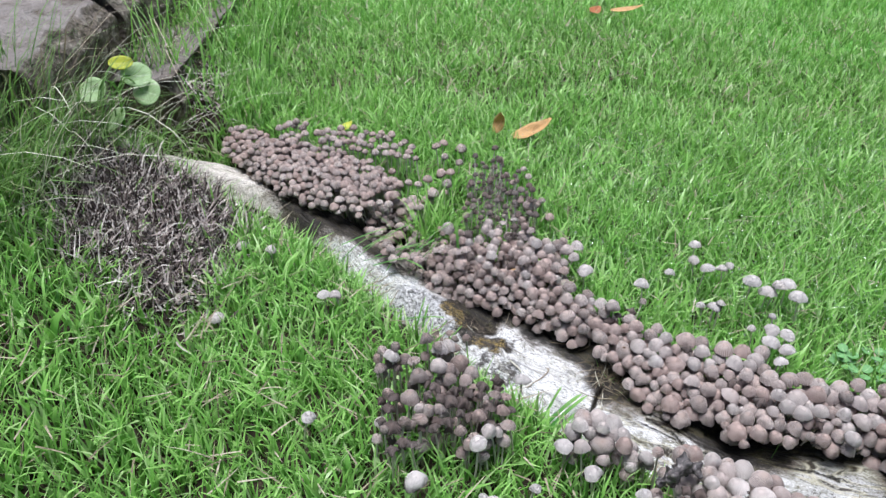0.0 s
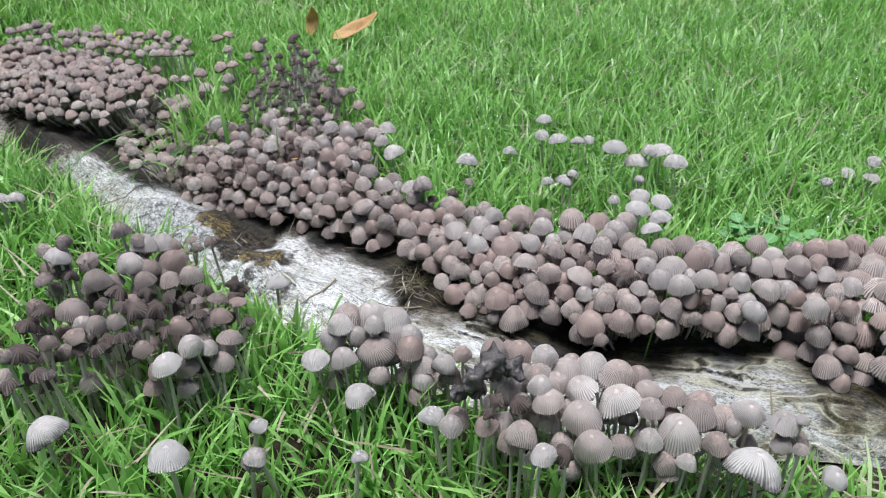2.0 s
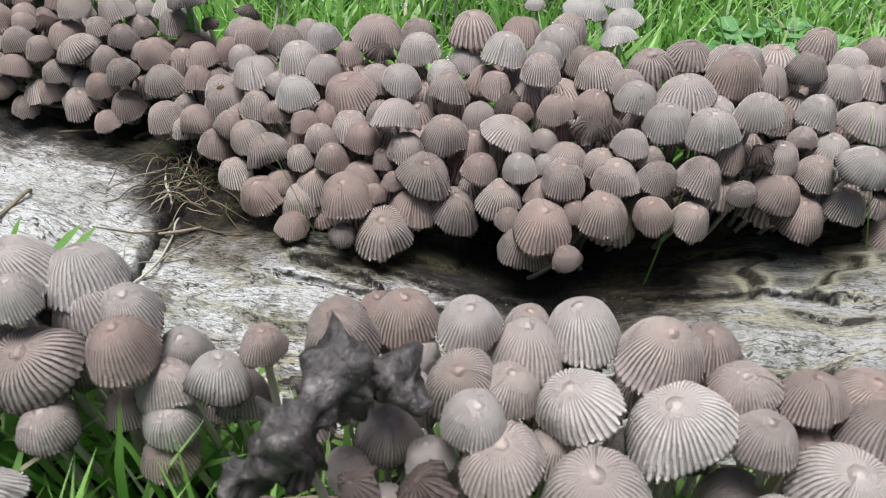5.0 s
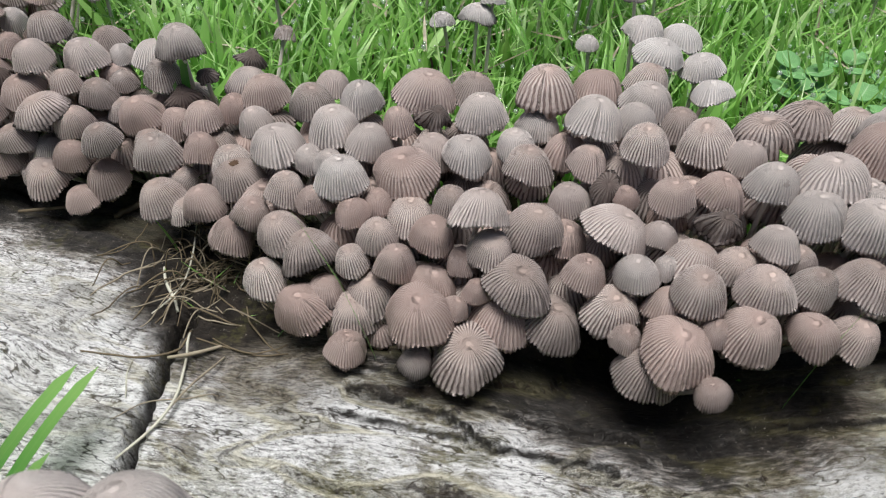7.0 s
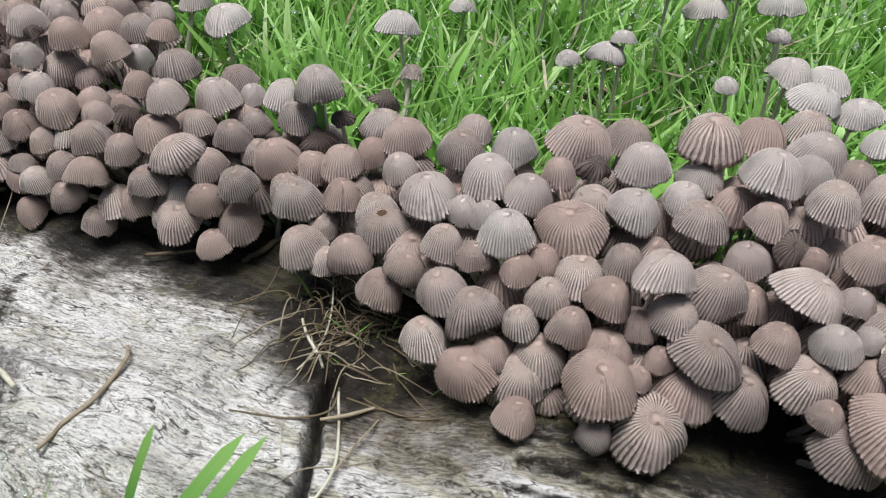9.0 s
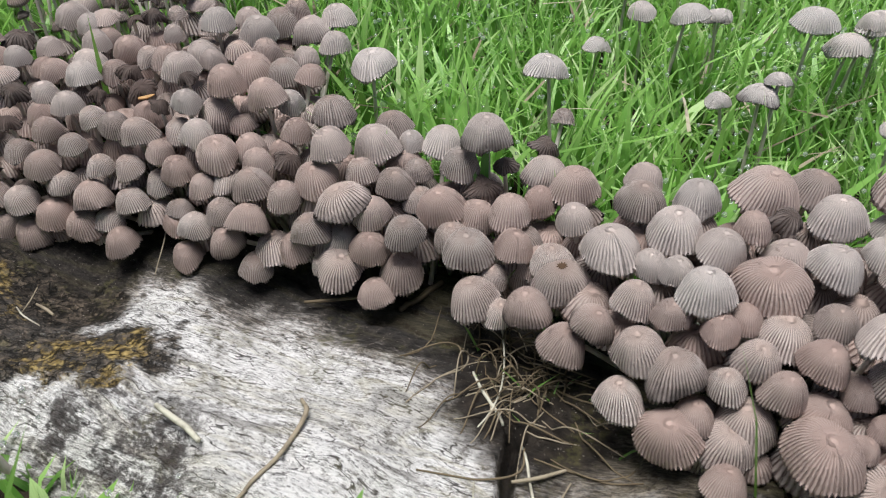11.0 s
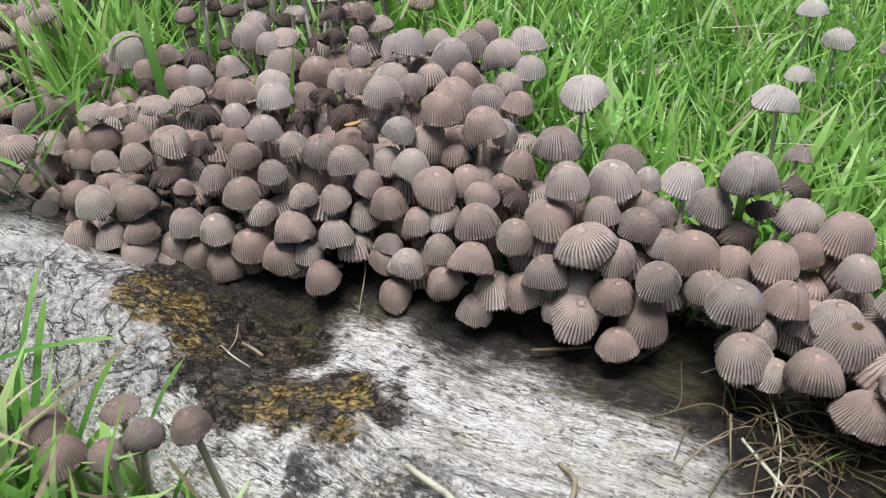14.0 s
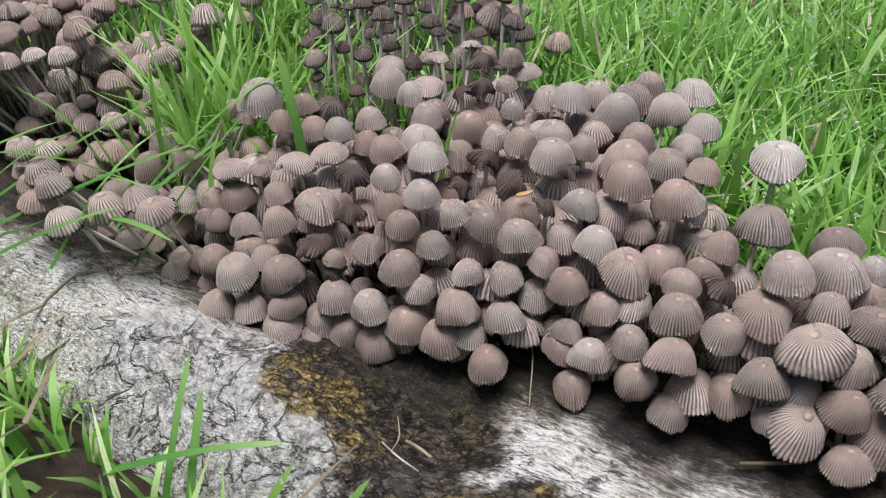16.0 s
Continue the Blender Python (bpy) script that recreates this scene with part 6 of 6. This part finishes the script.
blades("dry_grass_stalks", gx, gy, ground_height(gx, gy) - 0.003, gr.uniform(0.10, 0.24, n), gr.uniform(0.0010, 0.0018, n), gr.uniform(0.3, 0.8, n), gr.uniform(-1.2, 1.0, n), gr.uniform(0.5, 1.6, n), STRAW, "long dry arching grass stalks by the step", "grass", curl=gr.normal(0, 0.02, n))

PALE_STRAW = dry_material("pale_straw", [(0.0, (0.45, 0.43, 0.33)), (1.0, (0.74, 0.72, 0.60))], 0.6)
sr = np.random.default_rng(89)
n = 46
gx, gy = sr.uniform(-0.45, -0.36, n), sr.uniform(0.56, 0.92, n)
blades("bleached_grass_stalks", gx, gy, ground_height(gx, gy) - 0.003, sr.uniform(0.14, 0.30, n), sr.uniform(0.0012, 0.0021, n), sr.uniform(0.35, 0.9, n), sr.uniform(-0.9, 0.7, n), sr.uniform(0.3, 1.1, n), PALE_STRAW, "long bleached grass stalks arching from the step", "grass", curl=sr.normal(0, 0.03, n), steps=8, taper=0.7)


def leaf_mesh(name, length, width, bend, fold, material, round_tip=0.0, wave=0.0):
    """A leaf along +x with a mid fold, bent along its length."""
    rows, cols = 15, 8
    verts, uvs, faces = [], [], []
    for i in range(rows):
        t = i / (rows - 1)
        w = width * (math.sin(math.pi * (0.03 + 0.94 * t) ** (0.8 + 0.3 * round_tip)) ** (0.75 - 0.3 * round_tip))
        ang = bend * (t - 0.3)
        cx, cz = length * math.sin(ang) / (bend + 1e-6) + 0.0, length * (1 - math.cos(ang)) / (bend + 1e-6)
        for j in range(cols + 1):
            sgn = j / cols * 2 - 1
            up = fold * abs(sgn) * w + wave * math.sin(9 * t + 3 * sgn) * w
            verts.append((cx - up * math.sin(ang), sgn * w, cz + up * math.cos(ang)))
            uvs.append((j / cols, t))
    n0 = len(verts)
    for i in range(rows - 1):
        for j in range(cols):
            a = i * (cols + 1) + j
            faces.append((a, a + cols + 1, a + cols + 2, a + 1))
    low = [(x, y, z - 0.0004) for x, y, z in verts]
    faces += [tuple(q + n0 for q in f[::-1]) for f in faces]
    ring = [j for j in range(cols + 1)] + [i * (cols + 1) + cols for i in range(1, rows)] + [(rows - 1) * (cols + 1) + j for j in range(cols - 1, -1, -1)] + [i * (cols + 1) for i in range(rows - 2, 0, -1)]
    for a, b in zip(ring, ring[1:] + ring[:1]):
        faces.append((a, b, b + n0, a + n0))
    return mesh_from(name, verts + low, faces, [material], uvs + uvs)


def loose_leaf(name, m, mesh, label):
    ob = new(name, mesh)
    ob.matrix_basis = m
    return tagged(ob, label, "leaf")


# a curled two-part dry leaf on the lawn and smaller ones
dry = new("fallen_leaf")
dry.matrix_basis = pose(0.083, 0.925, 0.028)
tagged(dry, "curled tan dry leaf lying on the lawn", "leaf")
part("leaf_half", leaf_mesh("leaf_half", 0.060, 0.011, 1.1, 0.5, TAN_LEAF, 0.0, 0.1), dry, pose(0.022, 0.004, 0.004, 12, -8, 18))
part("leaf_half", leaf_mesh("leaf_half", 0.036, 0.009, 1.6, 0.35, TAN_LEAF, 0.0, 0.1), dry, pose(-0.012, 0.012, 0.014, 40, -62, 10))
loose_leaf("fallen_leaf", pose(0.315, 1.41, 0.035, 10, -5, -12), leaf_mesh("leaf", 0.06, 0.008, 0.7, 0.4, TAN_LEAF), "narrow orange dry leaf on the distant lawn")
loose_leaf("fallen_leaf", pose(0.268, 1.42, 0.03, 20, 10, 60), leaf_mesh("leaf", 0.04, 0.010, 0.9, 0.3, RED_LEAF), "small reddish dry leaf on the distant lawn")
loose_leaf("fallen_leaf", pose(-0.380, 0.562, 0.080, 25, -20, 160), leaf_mesh("leaf", 0.06, 0.018, 0.8, 0.25, RED_LEAF, 0.0, 0.1), "reddish-brown dry leaf by the step")
loose_leaf("fallen_leaf", pose(-0.131, 0.925, 0.047, 10, -10, 40), leaf_mesh("leaf", 0.018, 0.006, 0.8, 0.2, YELLOW_LEAF), "small yellow leaf lying on the mushrooms")
loose_leaf("fallen_leaf", pose(0.068, 0.612, 0.050, 5, 5, 10), leaf_mesh("leaf", 0.005, 0.0007, 0.6, 0.3, TAN_LEAF), "tiny orange leaf shred on the mushroom caps")

# seedling with round leaves by the step
weed = new("broadleaf_seedling")
weed.matrix_basis = pose(-0.352, 0.772, 0.055)
tagged(weed, "young weed with pale round leaves by the step", "plant")
GREEN_STEM = dry_material("green_stem", [(0.0, (0.10, 0.25, 0.04)), (1.0, (0.16, 0.34, 0.06))], 0.45)
v, f = tube(spline([(0, 0, 0), (0.004, -0.004, 0.05), (0.004, 0.004, 0.08), (0.002, 0.016, 0.105)], 12), [0.0024] * 6 + [0.0016] * 6, 7)
part("stalk", mesh_from("stalk", v, f, [GREEN_STEM]), weed)
ROUND = leaf_mesh("leaf", 0.032, 0.015, 0.5, 0.15, PALE_LEAF, 1.0, 0.05)
for k, (dx, dy, dz, spin, tip) in enumerate(((-0.022, 0.021, 0.105, 172, -48), (0.021, 0.030, 0.100, -14, 50), (-0.006, 0.009, 0.079, -60, 40), (0.010, 0.034, 0.116, 24, 42))):
    leaf = part("leaf", ROUND, weed, pose(dx, dy, dz, tip, 14, spin), "pale green round leaf")
    v, f = tube(spline([(0.002, 0.016, 0.105), (dx * 0.5, dy * 0.5 + 0.008, 0.118), (dx, dy, dz)], 8), [0.0009] * 8, 6)
    part("petiole", mesh_from("petiole", v, f, [GREEN_STEM]), weed)
part("leaf", leaf_mesh("leaf", 0.026, 0.008, 0.6, 0.2, YELLOW_LEAF, 0.6), weed, pose(-0.002, 0.034, 0.130, 48, 8, 20), "yellowing leaf")

# clover in the lawn behind the colony
LOBE = leaf_mesh("leaflet", 0.009, 0.0046, 0.5, 0.2, CLOVER, 1.0)
cr = np.random.default_rng(91)
for k in range(9):
    cx, cy = 0.345 + cr.uniform(0, 0.055), 0.487 + cr.uniform(0, 0.035)
    plant = new("clover")
    plant.matrix_basis = pose(cx, cy, float(ground_height(np.array([cx]), np.array([cy]))[0]) - 0.003)
    tagged(plant, "bright green clover leaf in the lawn", "clover", "clover in the lawn")
    hgt = cr.uniform(0.026, 0.038)
    lx0, ly0 = cr.normal(0, 0.004, 2)
    v, f = tube(spline([(0, 0, 0), (lx0 * 0.4, ly0 * 0.4, hgt * 0.6), (lx0, ly0, hgt)], 7), [0.0006] * 7, 5)
    part("stalk", mesh_from("stalk", v, f, [GREEN_STEM]), plant)
    turn = cr.uniform(0, 360)
    for j in range(3):
        a = radians(turn + j * 120)
        part("leaflet", LOBE, plant, pose(lx0 + 0.005 * math.cos(a), ly0 + 0.005 * math.sin(a), hgt + 0.001, 0, -10, turn + j * 120))


# ---------------------------------------------------------------- straws and twigs on the root
DULL_STRAW = dry_material("dull_straw", [(0.0, (0.06, 0.045, 0.028)), (0.5, (0.15, 0.115, 0.07)), (1.0, (0.30, 0.25, 0.165))])
STICK = dry_material("stick", [(0.0, (0.36, 0.31, 0.25)), (1.0, (0.50, 0.44, 0.36))], 0.8, 0.0)


root_mesh = bpy.data.objects["tree_root"].data
ROOT_TREE = BVHTree.FromPolygons([v.co for v in root_mesh.vertices], [p.vertices for p in root_mesh.polygons])


def straw(name, points, radius, label, material=None):
    """A dry stalk along a smooth line, never below the wood it lies on."""
    line = np.array(spline(points, 22))
    for p in line:
        hit = ROOT_TREE.ray_cast(Vector((p[0], p[1], 0.2)), Vector((0, 0, -1)))[0]
        if hit is not None:
            p[2] = max(p[2], hit.z + radius * 0.3)
    v, f = tube(line, [radius * 0.42 * (0.75 + 0.5 * math.sin(math.pi * (0.15 + 0.7 * k / 21))) for k in range(22)], 6)
    ob = new(name, mesh_from(name, v, f, [material or STRAW]))
    tagged(ob, label, "straw")


straw("straw", [(0.094, 0.513, 0.015), (0.094, 0.505, 0.019), (0.087, 0.497, 0.018), (0.074, 0.487, 0.017)], 0.0012, "frayed twisted straw on the weathered wood")
straw("straw", [(0.1189, 0.4515, 0.0165), (0.1271, 0.4558, 0.0175), (0.1323, 0.4609, 0.0180), (0.1352, 0.4684, 0.0170), (0.1393, 0.4840, 0.0140)], 0.00074, "long pale straw lying along the crack in the root", PALE_STRAW)
straw("straw", [(0.1307, 0.4592, 0.0175), (0.1364, 0.4633, 0.0185), (0.1450, 0.4709, 0.0160)], 0.00050, "short straw lying across the crack", STRAW)
straw("dry_stalk", [(0.1142, 0.4840, 0.0155), (0.1270, 0.4775, 0.0165), (0.1355, 0.4767, 0.0165), (0.1393, 0.4830, 0.0150)], 0.00055, "grey-brown stalk lying across the weathered wood", DULL_STRAW)
straw("straw", [(0.1327, 0.4746, 0.0170), (0.1387, 0.4737, 0.0170), (0.1450, 0.4736, 0.0170)], 0.00093, "broad pale straw beside the mushrooms", STRAW)
straw("dry_stalk", [(0.1399, 0.4791, 0.0150), (0.1464, 0.4733, 0.0160), (0.1524, 0.4679, 0.0155), (0.1589, 0.4649, 0.0150)], 0.00050, "curved dull straw beside the mushrooms", DULL_STRAW)
straw("dry_stalk", [(0.1435, 0.4781, 0.0150), (0.1494, 0.4699, 0.0170), (0.1561, 0.4683, 0.0155), (0.1595, 0.4691, 0.0150)], 0.00040, "thin curled straw beside the mushrooms", DULL_STRAW)
straw("straw", [(0.1225, 0.4670, 0.0165), (0.1236, 0.4734, 0.0165), (0.1253, 0.4776, 0.0165)], 0.00040, "thin straw stub on the root", PALE_STRAW)
straw("straw", [(0.1189, 0.4619, 0.0165), (0.1262, 0.4639, 0.0165), (0.1341, 0.4619, 0.0165), (0.1429, 0.4592, 0.0165)], 0.00030, "hair-thin straw lying across the root", STRAW)
straw("dry_stalk", [(0.1173, 0.5036, 0.0140), (0.1261, 0.5078, 0.0145), (0.1349, 0.5107, 0.0130), (0.1379, 0.5175, 0.0110)], 0.00045, "dull straw at the edge of the bare soil", STRAW)
straw("straw", [(0.1469, 0.5170, 0.0200), (0.1440, 0.5076, 0.0180), (0.1403, 0.5002, 0.0160), (0.1348, 0.4939, 0.0140), (0.1310, 0.4911, 0.0140)], 0.00050, "pale bent straw rising from the dead tuft", PALE_STRAW)
straw("straw", [(0.1360, 0.5080, 0.0120), (0.1358, 0.5009, 0.0140), (0.1369, 0.4943, 0.0140), (0.1370, 0.4903, 0.0140)], 0.00081, "broad pale straw in the dead tuft", PALE_STRAW)
straw("dry_stalk", [(0.1442, 0.5261, 0.0120), (0.1485, 0.5221, 0.0120), (0.1524, 0.5177, 0.0120), (0.1520, 0.5115, 0.0120)], 0.00035, "curved stalk in the dead tuft", STRAW)
straw("dry_stalk", [(0.1426, 0.5239, 0.0120), (0.1467, 0.5188, 0.0120), (0.1503, 0.5121, 0.0120), (0.1574, 0.5051, 0.0120)], 0.00035, "curved stalk in the dead tuft", STRAW)
straw("dry_stalk", [(0.1442, 0.5002, 0.0110), (0.1488, 0.4977, 0.0120), (0.1553, 0.4963, 0.0120), (0.1639, 0.4980, 0.0120)], 0.00040, "pale stalk across the dead tuft", STRAW)
straw("dry_stalk", [(0.1525, 0.5051, 0.0110), (0.1544, 0.4999, 0.0110), (0.1562, 0.4950, 0.0110)], 0.00025, "thin stalk in the dead tuft", STRAW)
straw("dry_stalk", [(0.1211, 0.5183, 0.0120), (0.1288, 0.5222, 0.0120), (0.1365, 0.5352, 0.0100)], 0.00035, "dark stalk on the bare soil", DULL_STRAW)
straw("splinter", [(0.1006, 0.5477, 0.0140), (0.1079, 0.5460, 0.0140), (0.1158, 0.5446, 0.0140)], 0.00099, "flat brown splinter at the foot of the mushrooms", DULL_STRAW)
straw("splinter", [(0.1254, 0.5389, 0.0110), (0.1318, 0.5411, 0.0120), (0.1398, 0.5444, 0.0130)], 0.00186, "flat dark wood splinter on the soil", DULL_STRAW)
straw("straw", [(0.0612, 0.5192, 0.0185), (0.0653, 0.5134, 0.0185), (0.0676, 0.5102, 0.0185), (0.0700, 0.5056, 0.0185)], 0.00161, "broad split pale straw lying on the root", PALE_STRAW)
straw("root_thread", [(0.0237, 0.5737, 0.0120), (0.0265, 0.5676, 0.0135), (0.0305, 0.5637, 0.0120)], 0.00050, "pale curled root thread in the hollow", PALE_STRAW)
straw("root_thread", [(0.0286, 0.5806, 0.0120), (0.0277, 0.5731, 0.0135), (0.0250, 0.5703, 0.0120)], 0.00040, "thin root thread in the hollow", STRAW)
straw("splinter", [(0.0292, 0.5725, 0.0125), (0.0317, 0.5697, 0.0125), (0.0340, 0.5664, 0.0125)], 0.00093, "short wood splinter in the hollow", STRAW)
straw("twig", [(-0.078, 0.633, 0.014), (-0.06, 0.642, 0.015), (-0.042, 0.648, 0.012)], 0.0009, "pale dry twig at the edge of the root")
straw("root_thread", [(0.062, 0.600, 0.022), (0.066, 0.592, 0.017), (0.061, 0.577, 0.011)], 0.0004, "fine pale root thread hanging from the mushrooms")
straw("stick", [(-0.352, 0.646, 0.086), (-0.318, 0.689, 0.084), (-0.285, 0.728, 0.079)], 0.0052, "pale broken stick lying by the litter", STICK)
straw("stick", [(-0.44, 0.60, 0.078), (-0.41, 0.595, 0.083), (-0.375, 0.590, 0.080)], 0.004, "short pale stick at the foot of the step", STICK)

# tuft of dead grass in the notch of the colony
tr = np.random.default_rng(95)
for k in range(75):
    bx, by = 0.147 + tr.normal(0, 0.007), 0.503 + tr.normal(0, 0.009)
    a, size = tr.uniform(0, 6.28), tr.uniform(0.008, 0.022)
    rise = tr.uniform(0.000, 0.006)
    straw("dead_grass_stalk", [(bx, by, 0.010), (bx + 0.4 * size * math.cos(a), by + 0.4 * size * math.sin(a), 0.015 + rise), (bx + size * math.cos(a + 0.22), by + size * math.sin(a + 0.22), 0.014 + rise * tr.uniform(0, 0.6))], tr.uniform(0.00028, 0.0005), "dry curled grass stalk beside the mushrooms", DULL_STRAW if k % 3 else STRAW)
gx = 0.147 + tr.normal(0, 0.006, 14)
gy = 0.500 + tr.normal(0, 0.009, 14)
blades("young_grass", gx, gy, np.full(14, 0.004), tr.uniform(0.012, 0.026, 14), tr.uniform(0.0009, 0.0016, 14), tr.uniform(0.1, 0.6, 14), tr.uniform(0, 6.28, 14), tr.uniform(0.1, 0.6, 14), GRASS, "few green grass shoots in the notch", "grass")

# grass in the gap on the left of the colony, some of it bent over the caps
hr = np.random.default_rng(98)
n = 130
gx, gy = -0.012 + hr.normal(0, 0.014, n), 0.706 + hr.normal(0, 0.015, n)
blades("grass_tuft", gx, gy, np.full(n, -0.002), hr.uniform(0.045, 0.085, n), hr.uniform(0.0014, 0.0030, n), np.abs(hr.normal(0.15, 0.25, n)), hr.uniform(0, 6.28, n), hr.uniform(0.0, 0.9, n), GRASS, "tuft of green grass growing through the mushrooms", "grass", steps=5, taper=0.4)
n = 16
gx, gy = hr.uniform(-0.11, -0.02, n), hr.uniform(0.64, 0.70, n)
blades("bent_grass", gx, gy, hr.uniform(0.02, 0.036, n), hr.uniform(0.04, 0.075, n), hr.uniform(0.0014, 0.0026, n), hr.uniform(0.7, 1.35, n), hr.uniform(-0.9, 0.9, n), hr.uniform(0.0, 0.5, n), DEEP_GRASS, "long grass blades bent across the small mushrooms", "grass", steps=6, taper=0.4)

# blades that push up between the caps
bx, by, br = in_outline(COLONY, 700, 97)
keep = (br.random(len(bx)) < 0.35)
bx, by = bx[keep], by[keep]
n = len(bx)
blades("grass_shoots", bx, by, np.full(n, 0.0), br.uniform(0.045, 0.075, n), br.uniform(0.0012, 0.0026, n), br.uniform(0.0, 0.35, n), br.uniform(0, 6.28, n), br.uniform(0.0, 0.6, n), GRASS, "green grass blades growing up between the mushrooms", "grass")

# long single blades standing over the root: foot, tip, width
BLADES = [(0.082, 0.450, 0.004, 0.117, 0.464, 0.034, 0.0045), (0.086, 0.447, 0.004, 0.121, 0.462, 0.034, 0.004), (0.085, 0.437, 0.004, 0.112, 0.442, 0.037, 0.004), (0.086, 0.460, 0.006, 0.101, 0.472, 0.034, 0.0028), (-0.014, 0.546, 0.004, 0.005, 0.555, 0.035, 0.0028), (0.003, 0.545, 0.008, 0.019, 0.548, 0.035, 0.0024), (-0.022, 0.556, 0.004, -0.013, 0.579, 0.035, 0.0024), (-0.028, 0.560, 0.004, -0.016, 0.591, 0.035, 0.002), (-0.036, 0.572, 0.022, 0.004, 0.564, 0.030, 0.002), (0.016, 0.657, 0.030, 0.013, 0.673, 0.070, 0.0034), (0.153, 0.548, 0.030, 0.156, 0.555, 0.064, 0.0026)]
for bx, by, bz, tx, ty, tz, wide in BLADES:
    run = math.hypot(tx - bx, ty - by)
    blades("grass_blade", np.array([bx]), np.array([by]), np.array([bz]), np.array([math.hypot(run, tz - bz)]), np.array([wide]), np.array([math.atan2(run, tz - bz) - 0.12]), np.array([math.atan2(ty - by, tx - bx)]), np.array([0.25]), DEEP_GRASS, "long green grass blade leaning over the weathered root", "grass", kind="thing", steps=9, taper=0.3)

# one dry blade on the right of the root
blades("cut_grass_blade", np.array([0.254]), np.array([0.421]), np.array([0.016]), np.array([0.028]), np.array([0.0015]), np.array([1.5]), np.array([-1.68]), np.array([0.0]), GRASS, "cut grass blade lying on the dark wood", "grass", kind="thing")

# a slimy black lump of rotted caps in the same clump
def rotten_lump():
    spine = spline([(0.149, 0.352, 0.064), (0.154, 0.351, 0.068), (0.161, 0.353, 0.072), (0.169, 0.36, 0.072), (0.176, 0.36, 0.07), (0.18, 0.354, 0.066)], 44)
    size = [0.0046 * max(0.15, math.sin(math.pi * (0.06 + 0.88 * k / 43))) ** 0.6 * (1 + 0.35 * math.sin(k * 0.55)) for k in range(44)]
    v, f = tube(spine, size, 28)
    v = np.array(v)
    out = v - np.repeat(spine, 28, 0)
    v = v + out * ((fbm(v, 330, 4, 5) - 0.5) * 2.8)[:, None]
    me = mesh_from("rotten_mushroom_mass", v, f, [])
    m = Mat("rotten_cap")
    pos = m.coords("Object")
    c = m.ramp(m.noise(pos, 260.0, 6.0, 0.7), [(0.35, (0.025, 0.022, 0.022)), (0.55, (0.09, 0.078, 0.075)), (0.72, (0.30, 0.265, 0.25))])
    me.materials.append(m.surface(c, 0.4, m.bump(m.noise(pos, 700.0, 5.0), 0.8, 0.001), spec=0.45))
    tagged(new("rotten_mushroom_mass", me), "slimy black rotted mushroom lump lying on the clump", "rotten mushrooms")


rotten_lump()


# dew on the blade tips behind the colony
def dew():
    m = Mat("dew")
    p = m.node("ShaderNodeBsdfPrincipled")
    p.inputs["Base Color"].default_value = (0.95, 0.98, 0.97, 1)
    p.inputs["Roughness"].default_value = 0.02
    p.inputs["IOR"].default_value = 1.33
    p.inputs["Transmission Weight"].default_value = 0.85
    m.t.links.new(p.outputs[0], m.out.inputs["Surface"])
    bm = bmesh.new()
    bmesh.ops.create_icosphere(bm, subdivisions=1, radius=1.0)
    ball = np.array([v.co[:] for v in bm.verts])
    tri = np.array([[v.index for v in f.verts] for f in bm.faces])
    bm.free()
    r = np.random.default_rng(101)
    px, py = lawn_places(5200, (0.0, 0.62, 0.42, 0.95), 102)
    n = len(px)
    size = r.uniform(0.0003, 0.0010, n)
    centre = np.c_[px, py, r.uniform(0.022, 0.042, n)]
    verts = (ball[None] * size[:, None, None] + centre[:, None]).reshape(-1, 3)
    faces = (tri[None] + (np.arange(n) * len(ball))[:, None, None]).reshape(-1, 3)
    tagged(new("dew_drops", mesh_from("dew_drops", verts, faces, [m.m])), "tiny clear dew drops on the grass blades", "dew", kind="stuff")


dew()
